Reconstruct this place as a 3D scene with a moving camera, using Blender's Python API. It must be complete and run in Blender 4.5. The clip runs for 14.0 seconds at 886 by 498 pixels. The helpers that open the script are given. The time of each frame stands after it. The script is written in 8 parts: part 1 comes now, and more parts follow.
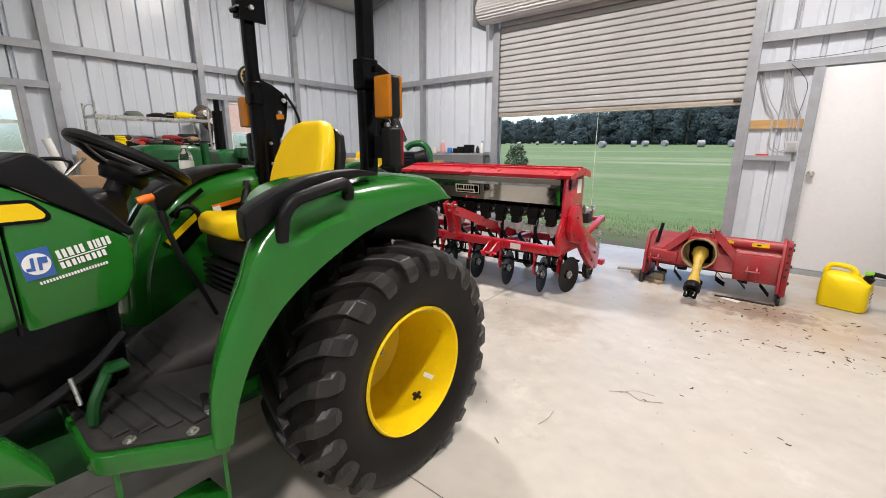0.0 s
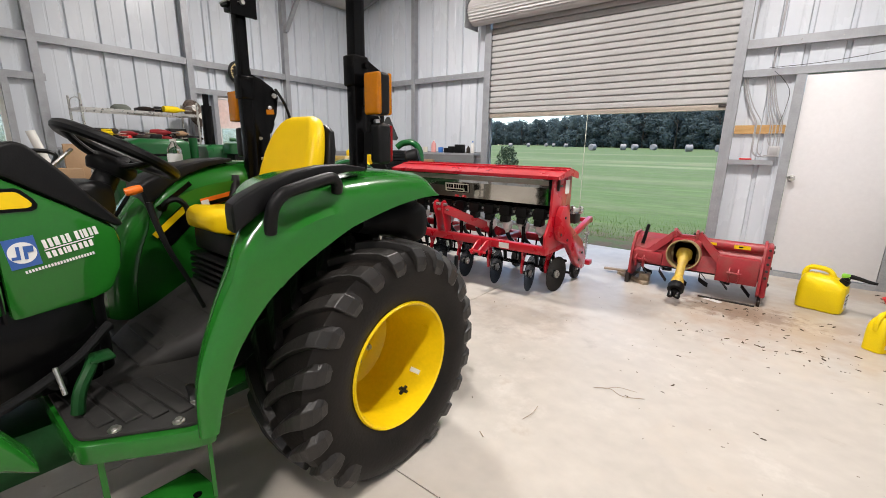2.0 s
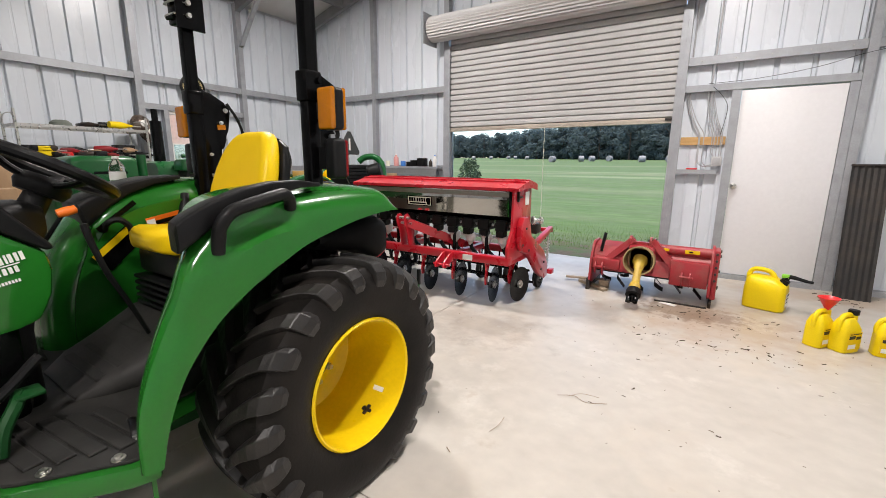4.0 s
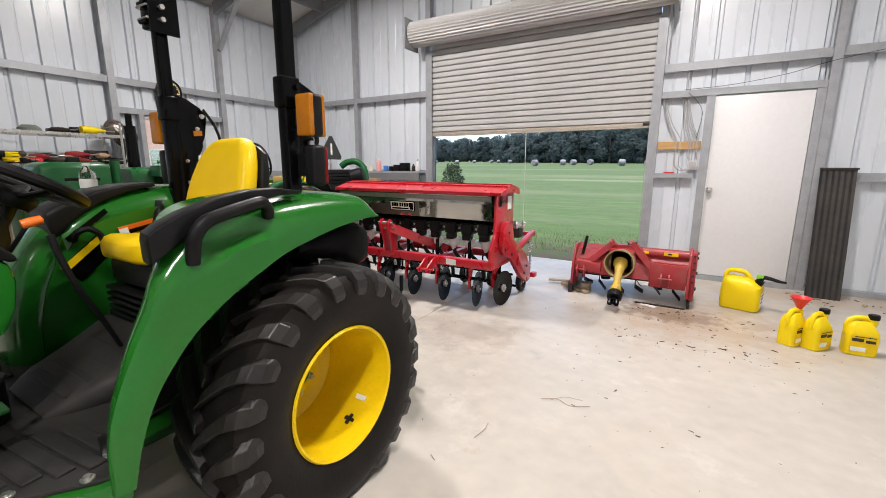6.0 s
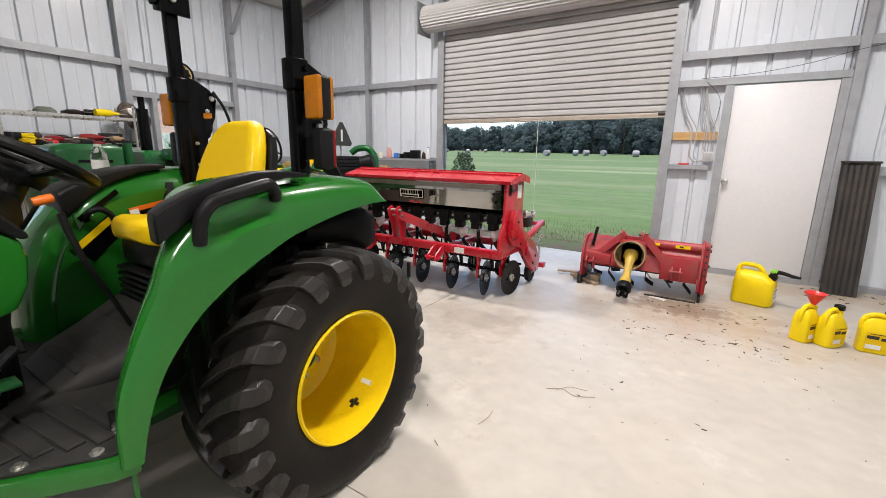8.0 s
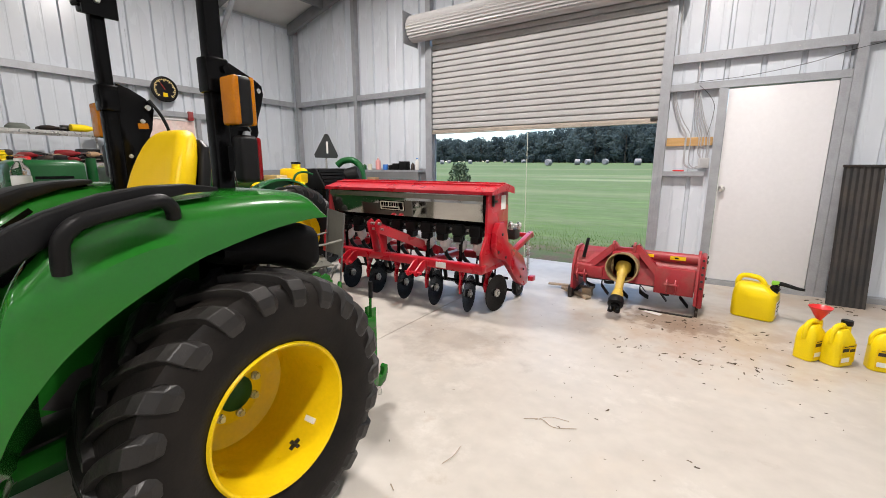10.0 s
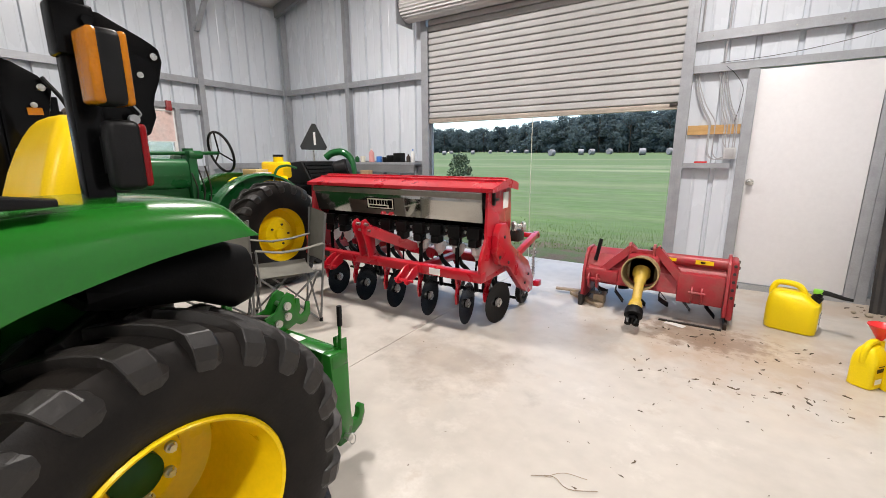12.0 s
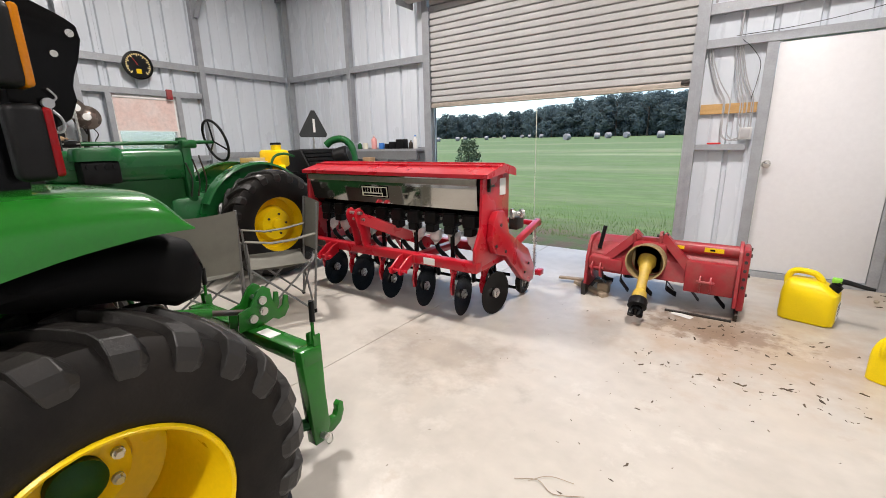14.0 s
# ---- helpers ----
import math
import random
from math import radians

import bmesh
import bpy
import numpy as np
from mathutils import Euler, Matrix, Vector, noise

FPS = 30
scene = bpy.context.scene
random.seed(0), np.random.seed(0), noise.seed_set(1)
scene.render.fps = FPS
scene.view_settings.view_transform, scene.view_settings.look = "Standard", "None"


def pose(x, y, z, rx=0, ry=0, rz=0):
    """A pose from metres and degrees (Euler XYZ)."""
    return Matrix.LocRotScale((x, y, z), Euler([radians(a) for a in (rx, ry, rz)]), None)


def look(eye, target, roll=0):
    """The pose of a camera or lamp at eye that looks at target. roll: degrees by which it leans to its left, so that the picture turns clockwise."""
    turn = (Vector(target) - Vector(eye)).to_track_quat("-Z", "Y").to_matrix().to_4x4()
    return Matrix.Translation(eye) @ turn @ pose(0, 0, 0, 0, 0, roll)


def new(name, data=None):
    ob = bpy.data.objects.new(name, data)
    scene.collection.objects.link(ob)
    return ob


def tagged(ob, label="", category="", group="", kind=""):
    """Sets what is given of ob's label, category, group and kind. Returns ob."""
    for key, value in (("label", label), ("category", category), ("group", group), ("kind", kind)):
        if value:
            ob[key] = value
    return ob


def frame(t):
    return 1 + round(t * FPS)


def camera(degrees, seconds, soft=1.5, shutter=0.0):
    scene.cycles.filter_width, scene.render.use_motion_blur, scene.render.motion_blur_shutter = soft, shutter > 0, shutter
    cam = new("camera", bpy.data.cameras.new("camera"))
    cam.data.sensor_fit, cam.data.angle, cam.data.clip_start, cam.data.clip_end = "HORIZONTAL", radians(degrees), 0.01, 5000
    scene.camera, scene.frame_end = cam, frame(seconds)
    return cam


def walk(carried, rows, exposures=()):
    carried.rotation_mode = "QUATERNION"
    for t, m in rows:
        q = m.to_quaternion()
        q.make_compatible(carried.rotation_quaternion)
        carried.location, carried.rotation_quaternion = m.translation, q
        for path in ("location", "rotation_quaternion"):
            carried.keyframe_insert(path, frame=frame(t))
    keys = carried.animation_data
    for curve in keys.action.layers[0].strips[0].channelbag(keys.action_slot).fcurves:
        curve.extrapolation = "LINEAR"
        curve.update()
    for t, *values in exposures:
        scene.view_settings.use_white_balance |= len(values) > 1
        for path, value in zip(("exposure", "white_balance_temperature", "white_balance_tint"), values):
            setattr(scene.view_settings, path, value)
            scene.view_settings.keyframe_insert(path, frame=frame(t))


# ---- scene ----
cam = camera(93.5, 14.0, soft=0.9)
PATH = [
    (0, (0.019, 0.028, 1.272), (-1.207, 1.538, 0.807), 0.1),
    (0.5, (0.028, 0.015, 1.261), (-1.216, 1.502, 0.769), 0.2),
    (1, (0.024, 0.011, 1.264), (-1.221, 1.496, 0.769), 0.7),
    (1.5, (0.034, 0.01, 1.261), (-1.191, 1.516, 0.778), 1.1),
    (2, (0.045, 0.014, 1.262), (-1.145, 1.553, 0.798), 1.1),
    (2.5, (0.046, 0.024, 1.266), (-1.099, 1.603, 0.824), 1.0),
    (3, (0.053, 0.027, 1.264), (-1.067, 1.628, 0.835), 0.7),
    (5.5, (0.068, 0.049, 1.27), (-0.943, 1.733, 0.893), 0.3),
    (6, (0.069, 0.047, 1.274), (-0.939, 1.731, 0.89), 0.2),
    (6.5, (0.057, 0.042, 1.269), (-0.951, 1.719, 0.856), 0.4),
    (7, (0.051, 0.031, 1.258), (-0.977, 1.691, 0.825), 0.7),
    (7.5, (0.056, 0.036, 1.262), (-0.98, 1.689, 0.821), 1.1),
    (10, (0.138, 0.331, 1.254), (-0.924, 1.981, 0.87), 0.1),
    (10.5, (0.116, 0.434, 1.266), (-0.923, 2.096, 0.871), -0.1),
    (11, (0.025, 0.531, 1.293), (-1.0, 2.203, 0.9), -0.2),
    (11.5, (-0.035, 0.622, 1.286), (-1.067, 2.286, 0.874), -0.2),
    (12, (-0.045, 0.738, 1.271), (-1.114, 2.374, 0.845), -0.2),
    (12.5, (-0.008, 0.861, 1.257), (-1.086, 2.484, 0.805), -0.2),
    (13, (0.014, 0.893, 1.251), (-1.083, 2.495, 0.771), -0.5),
    (13.5, (0.026, 0.909, 1.249), (-1.078, 2.502, 0.756), -0.8),
    (14, (0.016, 0.91, 1.261), (-1.103, 2.495, 0.775), -1.1),
]
walk(cam, [(t, look(eye, target, roll)) for t, eye, target, roll in PATH])

# ---------------------------------------------------------------- light
world = bpy.data.worlds.new("world")
scene.world = world
world.use_nodes = True
_wn = world.node_tree.nodes
_sky = _wn.new("ShaderNodeTexSky")
_sky.sky_type = "NISHITA"
_sky.sun_disc = False
_sky.sun_elevation, _sky.sun_rotation = radians(78), radians(210)
_sky.air_density, _sky.dust_density, _sky.ozone_density = 1.0, 0.3, 2.0
world.node_tree.links.new(_sky.outputs[0], _wn["Background"].inputs[0])
_wn["Background"].inputs[1].default_value = 0.085

sun = new("sun", bpy.data.lights.new("sun", "SUN"))
sun.data.energy, sun.data.angle, sun.data.color = 2.1, radians(40), (1.0, 0.94, 0.84)
sun.matrix_world = look((0, 0, 20), (2.14, 3.67, 0.0))

LAMP_POWER = 26.3
# Those at (-3.6, -0.9) and y = -4.7 are added fill, no fixture known.
LAMPS = [(-3.6, 3.2, 1.55), (0.0, 3.2, 1.36), (-3.6, -0.9, 0.06), (0.4, -0.9, 1.1), (-3.6, -4.7, 0.2), (0.4, -4.7, 1.2)]
scene.view_settings.exposure = 2.0

# ---------------------------------------------------------------- building tools
def V(*a):
    return Vector(a)


def link_mesh(name, bm, material, smooth=True):
    bmesh.ops.recalc_face_normals(bm, faces=bm.faces)
    for f in bm.faces:
        f.smooth = smooth
    if smooth:
        for e in bm.edges:
            if len(e.link_faces) == 2 and e.calc_face_angle(0) > 0.6:
                e.smooth = False
    me = bpy.data.meshes.new(name)
    bm.to_mesh(me)
    bm.free()
    if material:
        me.materials.append(material)
    return new(name, me)


def thing(name, at, label, category, group=""):
    """An Empty at the base of a thing."""
    ob = new(name)
    ob.location = at
    ob.empty_display_size = 0.1
    return tagged(ob, label, category, group)


def adopt(ob, parent):
    ob.parent = parent
    if parent.type == "EMPTY":
        ob.matrix_parent_inverse = Matrix.Translation(-parent.location)
    return ob


def part(name, bm, material, parent, label="", smooth=True):
    ob = adopt(link_mesh(name, bm, material, smooth), parent)
    return tagged(ob, label) if label else ob


def piece(name, me, parent, m):
    ob = new(name, me)
    adopt(ob, parent)
    ob.matrix_basis = m
    return ob


def setting(name, bm, material, label, category, smooth=True):
    return tagged(link_mesh(name, bm, material, smooth), label, category, kind="structure")


def single(name, bm, material, label, category, group="", smooth=True):
    return tagged(link_mesh(name, bm, material, smooth), label, category, group)


def bevelled(bm, verts, size, seg=2):
    vs = set(verts)
    bm.normal_update()
    edges = [e for e in bm.edges if e.verts[0] in vs and e.verts[1] in vs
             and (len(e.link_faces) < 2 or e.calc_face_angle(0) > 0.3)]
    bmesh.ops.bevel(bm, geom=edges, offset=size, segments=seg, profile=0.5, affect="EDGES", clamp_overlap=True)


def box(bm, x0, x1, y0, y1, z0, z1, r=0.0, m=None, seg=2):
    vs = [bm.verts.new((x, y, z)) for x in (x0, x1) for y in (y0, y1) for z in (z0, z1)]
    for q in ((0, 1, 3, 2), (4, 6, 7, 5), (0, 4, 5, 1), (2, 3, 7, 6), (0, 2, 6, 4), (1, 5, 7, 3)):
        bm.faces.new([vs[i] for i in q])
    if m is not None:
        for v in vs:
            v.co = m @ v.co
    if r:
        bevelled(bm, vs, r, seg)
    return bm


def loft(bm, rings, closed=True, caps=True):
    """Skin a row of rings of equal length."""
    rows = [[bm.verts.new(p) for p in ring] for ring in rings]
    n = len(rows[0])
    for a, b in zip(rows, rows[1:]):
        for i in range(n if closed else n - 1):
            j = (i + 1) % n
            try:
                bm.faces.new((a[i], a[j], b[j], b[i]))
            except ValueError:
                pass
    if caps and closed:
        bm.faces.new(rows[0][::-1])
        bm.faces.new(rows[-1])
    return rows


def frame_of(d):
    d = d.normalized()
    u = d.cross(V(0, 0, 1))
    if u.length < 1e-3:
        u = V(1, 0, 0)
    u.normalize()
    return u, d.cross(u).normalized()


def cyl(bm, a, b, r0, r1=None, n=16, caps=True):
    a, b = Vector(a), Vector(b)
    r1 = r0 if r1 is None else r1
    u, w = frame_of(b - a)
    rings = [[p + r * (math.cos(2 * math.pi * i / n) * u + math.sin(2 * math.pi * i / n) * w) for i in range(n)]
             for p, r in ((a, r0), (b, r1))]
    loft(bm, rings, True, caps)
    return bm


def smooth_line(pts, steps=6):
    pts = [Vector(p) for p in pts]
    if len(pts) < 3:
        return pts
    out = []
    ext = [2 * pts[0] - pts[1]] + pts + [2 * pts[-1] - pts[-2]]
    for i in range(1, len(ext) - 2):
        p0, p1, p2, p3 = ext[i - 1:i + 3]
        for k in range(steps):
            t = k / steps
            out.append(0.5 * (2 * p1 + (p2 - p0) * t + (2 * p0 - 5 * p1 + 4 * p2 - p3) * t * t
                              + (3 * p1 - p0 - 3 * p2 + p3) * t ** 3))
    return out + [pts[-1]]


def tube(bm, pts, r, n=8, steps=6, flat=1.0):
    line = smooth_line(pts, steps)
    rings = []
    u = None
    for i, p in enumerate(line):
        d = (line[min(i + 1, len(line) - 1)] - line[max(i - 1, 0)]).normalized()
        if u is None:
            u, w = frame_of(d)
        else:
            u = (u - d * u.dot(d)).normalized()
            w = d.cross(u)
        rr = r(i / (len(line) - 1)) if callable(r) else r
        rings.append([p + rr * (math.cos(2 * math.pi * k / n) * u + flat * math.sin(2 * math.pi * k / n) * w)
                      for k in range(n)])
    loft(bm, rings)
    return bm


def lathe(bm, profile, origin, axis, n=32, closed=False, ends=True):
    """Turn (radius, height) pairs about an axis."""
    o, ax = Vector(origin), Vector(axis).normalized()
    u, w = frame_of(ax)
    rings = [[o + ax * h + r * (math.cos(2 * math.pi * i / n) * u + math.sin(2 * math.pi * i / n) * w)
              for i in range(n)] for r, h in profile]
    rows = loft(bm, rings, True, False)
    if closed:
        for i in range(n):
            j = (i + 1) % n
            bm.faces.new((rows[-1][i], rows[-1][j], rows[0][j], rows[0][i]))
    elif ends:
        for row, r in ((rows[0], profile[0][0]), (rows[-1], profile[-1][0])):
            if r > 1e-4:
                bm.faces.new(row)
    return bm


def prism(bm, outline, axis, d0, d1, r=0.0, seg=2):
    """Push a flat outline along an axis; the outline's pairs are the two other axes in order."""
    def at(p, d):
        q = list(p)
        q.insert("xyz".index(axis), d)
        return q
    a = [bm.verts.new(at(p, d0)) for p in outline]
    b = [bm.verts.new(at(p, d1)) for p in outline]
    bm.faces.new(a[::-1])
    bm.faces.new(b)
    n = len(a)
    for i in range(n):
        j = (i + 1) % n
        bm.faces.new((a[i], a[j], b[j], b[i]))
    if r:
        bevelled(bm, a + b, r, seg)
    return bm


def rounded(w, h, r, n=4, cx=0.0, cy=0.0):
    """The outline of a rounded rectangle."""
    out = []
    for sx, sy, a0 in ((1, 1, 0), (-1, 1, 90), (-1, -1, 180), (1, -1, 270)):
        for k in range(n + 1):
            a = radians(a0 + 90 * k / n)
            out.append((cx + sx * (w / 2 - r) + r * math.cos(a), cy + sy * (h / 2 - r) + r * math.sin(a)))
    return out


def B():
    return bmesh.new()


# ---------------------------------------------------------------- materials
def surface(name, base, rough=0.5, metal=0.0, spots=None, amount=0.25, scale=6.0, fine=60.0, bump=0.05,
            coat=0.0, rough_var=0.15, ramp=(0.4, 0.65), stretch=(1, 1, 1), shift=0.0, spec=0.5):
    """A painted or raw surface: base colour broken up by large patches and fine grain, with relief."""
    m = bpy.data.materials.new(name)
    m.use_nodes = True
    nt = m.node_tree
    N, L = nt.nodes, nt.links
    b = N["Principled BSDF"]
    tc = N.new("ShaderNodeTexCoord")
    mp = N.new("ShaderNodeMapping")
    mp.inputs["Scale"].default_value = stretch
    L.new(tc.outputs["Object"], mp.inputs[0])
    big = N.new("ShaderNodeTexNoise")
    big.inputs["Scale"].default_value, big.inputs["Detail"].default_value = scale, 6
    small = N.new("ShaderNodeTexNoise")
    small.inputs["Scale"].default_value, small.inputs["Detail"].default_value = fine, 4
    for q in (big, small):
        L.new(mp.outputs[0], q.inputs["Vector"])
    r1 = N.new("ShaderNodeValToRGB")
    r1.color_ramp.elements[0].position, r1.color_ramp.elements[1].position = ramp
    L.new(big.outputs[0], r1.inputs[0])
    mix = N.new("ShaderNodeMixRGB")
    mix.inputs[1].default_value = (*base, 1)
    sp = spots or tuple(c * 0.7 for c in base)
    mix.inputs[2].default_value = (*sp, 1)
    mul = N.new("ShaderNodeMath")
    mul.operation = "MULTIPLY"
    mul.inputs[1].default_value = amount
    L.new(r1.outputs[0], mul.inputs[0])
    L.new(mul.outputs[0], mix.inputs[0])
    g = N.new("ShaderNodeMixRGB")
    g.blend_type = "MULTIPLY"
    g.inputs[0].default_value = min(1.0, amount * 0.6)
    L.new(mix.outputs[0], g.inputs[1])
    L.new(small.outputs[0], g.inputs[2])
    out = g.outputs[0]
    if shift:
        info = N.new("ShaderNodeObjectInfo")
        hsv = N.new("ShaderNodeHueSaturation")
        mr = N.new("ShaderNodeMapRange")
        mr.inputs[3].default_value, mr.inputs[4].default_value = 1 - shift, 1 + shift
        L.new(info.outputs["Random"], mr.inputs[0])
        L.new(mr.outputs[0], hsv.inputs["Value"])
        L.new(out, hsv.inputs["Color"])
        out = hsv.outputs[0]
    L.new(out, b.inputs["Base Color"])
    rr = N.new("ShaderNodeMapRange")
    rr.inputs[3].default_value, rr.inputs[4].default_value = max(0.02, rough - rough_var), min(1, rough + rough_var)
    L.new(big.outputs[0], rr.inputs[0])
    L.new(rr.outputs[0], b.inputs["Roughness"])
    b.inputs["Metallic"].default_value = metal
    b.inputs["Specular IOR Level"].default_value = spec
    if coat:
        b.inputs["Coat Weight"].default_value = coat
        b.inputs["Coat Roughness"].default_value = 0.04
    if bump:
        bp = N.new("ShaderNodeBump")
        bp.inputs["Strength"].default_value, bp.inputs["Distance"].default_value = bump, 0.01
        L.new(small.outputs[0], bp.inputs["Height"])
        L.new(bp.outputs[0], b.inputs["Normal"])
    return m


def glass(name, colour=(1, 1, 1), rough=0.0):
    m = bpy.data.materials.new(name)
    m.use_nodes = True
    b = m.node_tree.nodes["Principled BSDF"]
    b.inputs["Base Color"].default_value = (*colour, 1)
    b.inputs["Transmission Weight"].default_value = 1
    b.inputs["Roughness"].default_value = rough
    b.inputs["IOR"].default_value = 1.45
    return m


def glow(name, colour, power):
    m = bpy.data.materials.new(name)
    m.use_nodes = True
    b = m.node_tree.nodes["Principled BSDF"]
    b.inputs["Base Color"].default_value = (*colour, 1)
    b.inputs["Emission Color"].default_value = (*colour, 1)
    b.inputs["Emission Strength"].default_value = power
    return m


def concrete_floor():
    """Worn shop concrete: cloudy grey, pale trowel sweeps, brown dirt trodden in beside the tiller."""
    m = surface("concrete", (0.55, 0.512, 0.458), 0.40, spots=(0.42, 0.38, 0.33), amount=0.45, scale=1.1, fine=9, bump=0.012, rough_var=0.14)
    nt = m.node_tree
    N, L = nt.nodes, nt.links
    b = N["Principled BSDF"]
    src = b.inputs["Base Color"].links[0].from_socket
    geo = N.new("ShaderNodeNewGeometry")
    sep = N.new("ShaderNodeSeparateXYZ")
    L.new(geo.outputs["Position"], sep.inputs[0])

    def math_node(op, a, c=None):
        q = N.new("ShaderNodeMath")
        q.operation = op
        for i, v in enumerate((a, c)):
            if v is None:
                continue
            if isinstance(v, (int, float)):
                q.inputs[i].default_value = v
            else:
                L.new(v, q.inputs[i])
        return q.outputs[0]

    def noise_node(scale, detail=6, rough=0.6):
        q = N.new("ShaderNodeTexNoise")
        q.inputs["Scale"].default_value, q.inputs["Detail"].default_value = scale, detail
        q.inputs["Roughness"].default_value = rough
        L.new(geo.outputs["Position"], q.inputs["Vector"])
        return q.outputs[0]

    def blot(cx, cy, rx, ry, scale, lo, hi):
        dx = math_node("DIVIDE", math_node("SUBTRACT", sep.outputs[0], cx), rx)
        dy = math_node("DIVIDE", math_node("SUBTRACT", sep.outputs[1], cy), ry)
        d = math_node("SQRT", math_node("ADD", math_node("MULTIPLY", dx, dx), math_node("MULTIPLY", dy, dy)))
        near = math_node("SUBTRACT", 1.0, d)
        v = math_node("ADD", math_node("MULTIPLY", near, 0.55), noise_node(scale))
        q = N.new("ShaderNodeMapRange")
        q.inputs[1].default_value, q.inputs[2].default_value = lo, hi
        L.new(v, q.inputs[0])
        return q.outputs[0]

    def lay(colour, mask, most):
        nonlocal src
        q = N.new("ShaderNodeMixRGB")
        L.new(math_node("MULTIPLY", mask, most), q.inputs[0])
        L.new(src, q.inputs[1])
        q.inputs[2].default_value = (*colour, 1)
        src = q.outputs[0]

    lay((0.36, 0.25, 0.16), blot(0.25, 4.0, 1.25, 0.95, 5.0, 0.60, 0.95), 0.62)
    lay((0.20, 0.13, 0.085), blot(0.0, 4.12, 0.75, 0.42, 14.0, 0.68, 0.86), 0.8)
    lay((0.40, 0.30, 0.21), blot(1.4, 5.4, 2.2, 0.5, 6.0, 0.6, 0.9), 0.6)
    lay((0.25, 0.215, 0.18), blot(-1.40, 2.85, 0.75, 0.55, 5.0, 0.62, 0.92), 0.7)
    spots = N.new("ShaderNodeMapRange")
    spots.inputs[1].default_value, spots.inputs[2].default_value = 0.63, 0.72
    L.new(noise_node(2.3, 8, 0.65), spots.inputs[0])
    lay((0.36, 0.30, 0.24), spots.outputs[0], 0.7)
    pale = N.new("ShaderNodeMapRange")
    pale.inputs[1].default_value, pale.inputs[2].default_value = 0.55, 0.75
    L.new(noise_node(1.4, 10, 0.7), pale.inputs[0])
    lay((0.69, 0.655, 0.605), pale.outputs[0], 0.7)
    for scale, lo, hi, colour, most in ((0.9, 0.52, 0.68, (0.50, 0.43, 0.35), 0.55), (4.5, 0.64, 0.70, (0.40, 0.34, 0.28), 0.5), (11.0, 0.70, 0.74, (0.30, 0.24, 0.19), 0.55)):
        smudge = N.new("ShaderNodeMapRange")
        smudge.inputs[1].default_value, smudge.inputs[2].default_value = lo, hi
        L.new(noise_node(scale, 9, 0.62), smudge.inputs[0])
        lay(colour, smudge.outputs[0], most)
    L.new(src, b.inputs["Base Color"])
    return m


CONCRETE = concrete_floor()
SHEET = surface("painted_sheet", (0.645, 0.685, 0.735), 0.28, 0.0, spots=(0.60, 0.635, 0.68), amount=0.08, scale=1.6, fine=30, bump=0.006, stretch=(1, 1, 0.35), shift=0.025)
SHEET_OUT = surface("outer_sheet", (0.55, 0.57, 0.6), 0.5, amount=0.3, scale=2, bump=0.02)
STEEL = surface("galvanised_steel", (0.43, 0.445, 0.47), 0.38, 0.3, spots=(0.33, 0.34, 0.36), amount=0.5, scale=9, fine=90, bump=0.04)
CURTAIN = surface("curtain_paint", (0.52, 0.515, 0.505), 0.45, spots=(0.45, 0.445, 0.435), amount=0.4, scale=4, fine=50, bump=0.02, shift=0.02)
DRUM_WHITE = surface("drum_paint", (0.50, 0.495, 0.49), 0.4, amount=0.15, scale=5, bump=0.02)
WHITE_DOOR = surface("door_paint", (0.755, 0.748, 0.758), 0.35, spots=(0.70, 0.69, 0.70), amount=0.15, scale=3, fine=30, bump=0.02)
GREEN = surface("green_paint", (0.0145, 0.140, 0.0145), 0.24, spots=(0.012, 0.118, 0.012), amount=0.25, scale=3, fine=120, bump=0.004, coat=0.6, rough_var=0.06, spec=0.15)
GREEN_DARK = surface("green_cast", (0.008, 0.06, 0.014), 0.45, spec=0.2, amount=0.4, scale=8, fine=60, bump=0.1)
GREEN_OLD = surface("old_green_paint", (0.009, 0.105, 0.025), 0.30, spec=0.3, spots=(0.010, 0.07, 0.02), amount=0.5, scale=6, fine=70, bump=0.03, coat=0.2)
YELLOW = surface("yellow_paint", (0.85, 0.58, 0.005), 0.3, spec=0.2, spots=(0.74, 0.50, 0.01), amount=0.3, scale=6, bump=0.01, coat=0.12, rough_var=0.08)
YELLOW_VINYL = surface("yellow_vinyl", (0.90, 0.60, 0.004), 0.42, spec=0.22, spots=(0.78, 0.54, 0.01), amount=0.25, scale=7, fine=220, bump=0.05)
YELLOW_PLASTIC = surface("yellow_plastic", (0.86, 0.64, 0.006), 0.38, spec=0.25, spots=(0.76, 0.58, 0.01), amount=0.25, scale=9, fine=150, bump=0.02)
RED = surface("red_paint", (0.47, 0.008, 0.020), 0.3, spots=(0.38, 0.006, 0.015), amount=0.3, scale=6, fine=80, bump=0.01, coat=0.4)
RED_WORN = surface("worn_red_paint", (0.37, 0.022, 0.032), 0.45, spots=(0.27, 0.085, 0.07), amount=0.5, scale=9, fine=60, bump=0.08, ramp=(0.45, 0.62))
RUBBER = surface("rubber", (0.0085, 0.0075, 0.0068), 0.5, spec=0.15, spots=(0.022, 0.018, 0.015), amount=0.6, scale=7, fine=90, bump=0.12)
LUG_RUBBER = surface("dusty_rubber", (0.0135, 0.012, 0.011), 0.42, spec=0.45, spots=(0.026, 0.023, 0.02), amount=0.7, scale=11, fine=90, bump=0.12, shift=0.2)
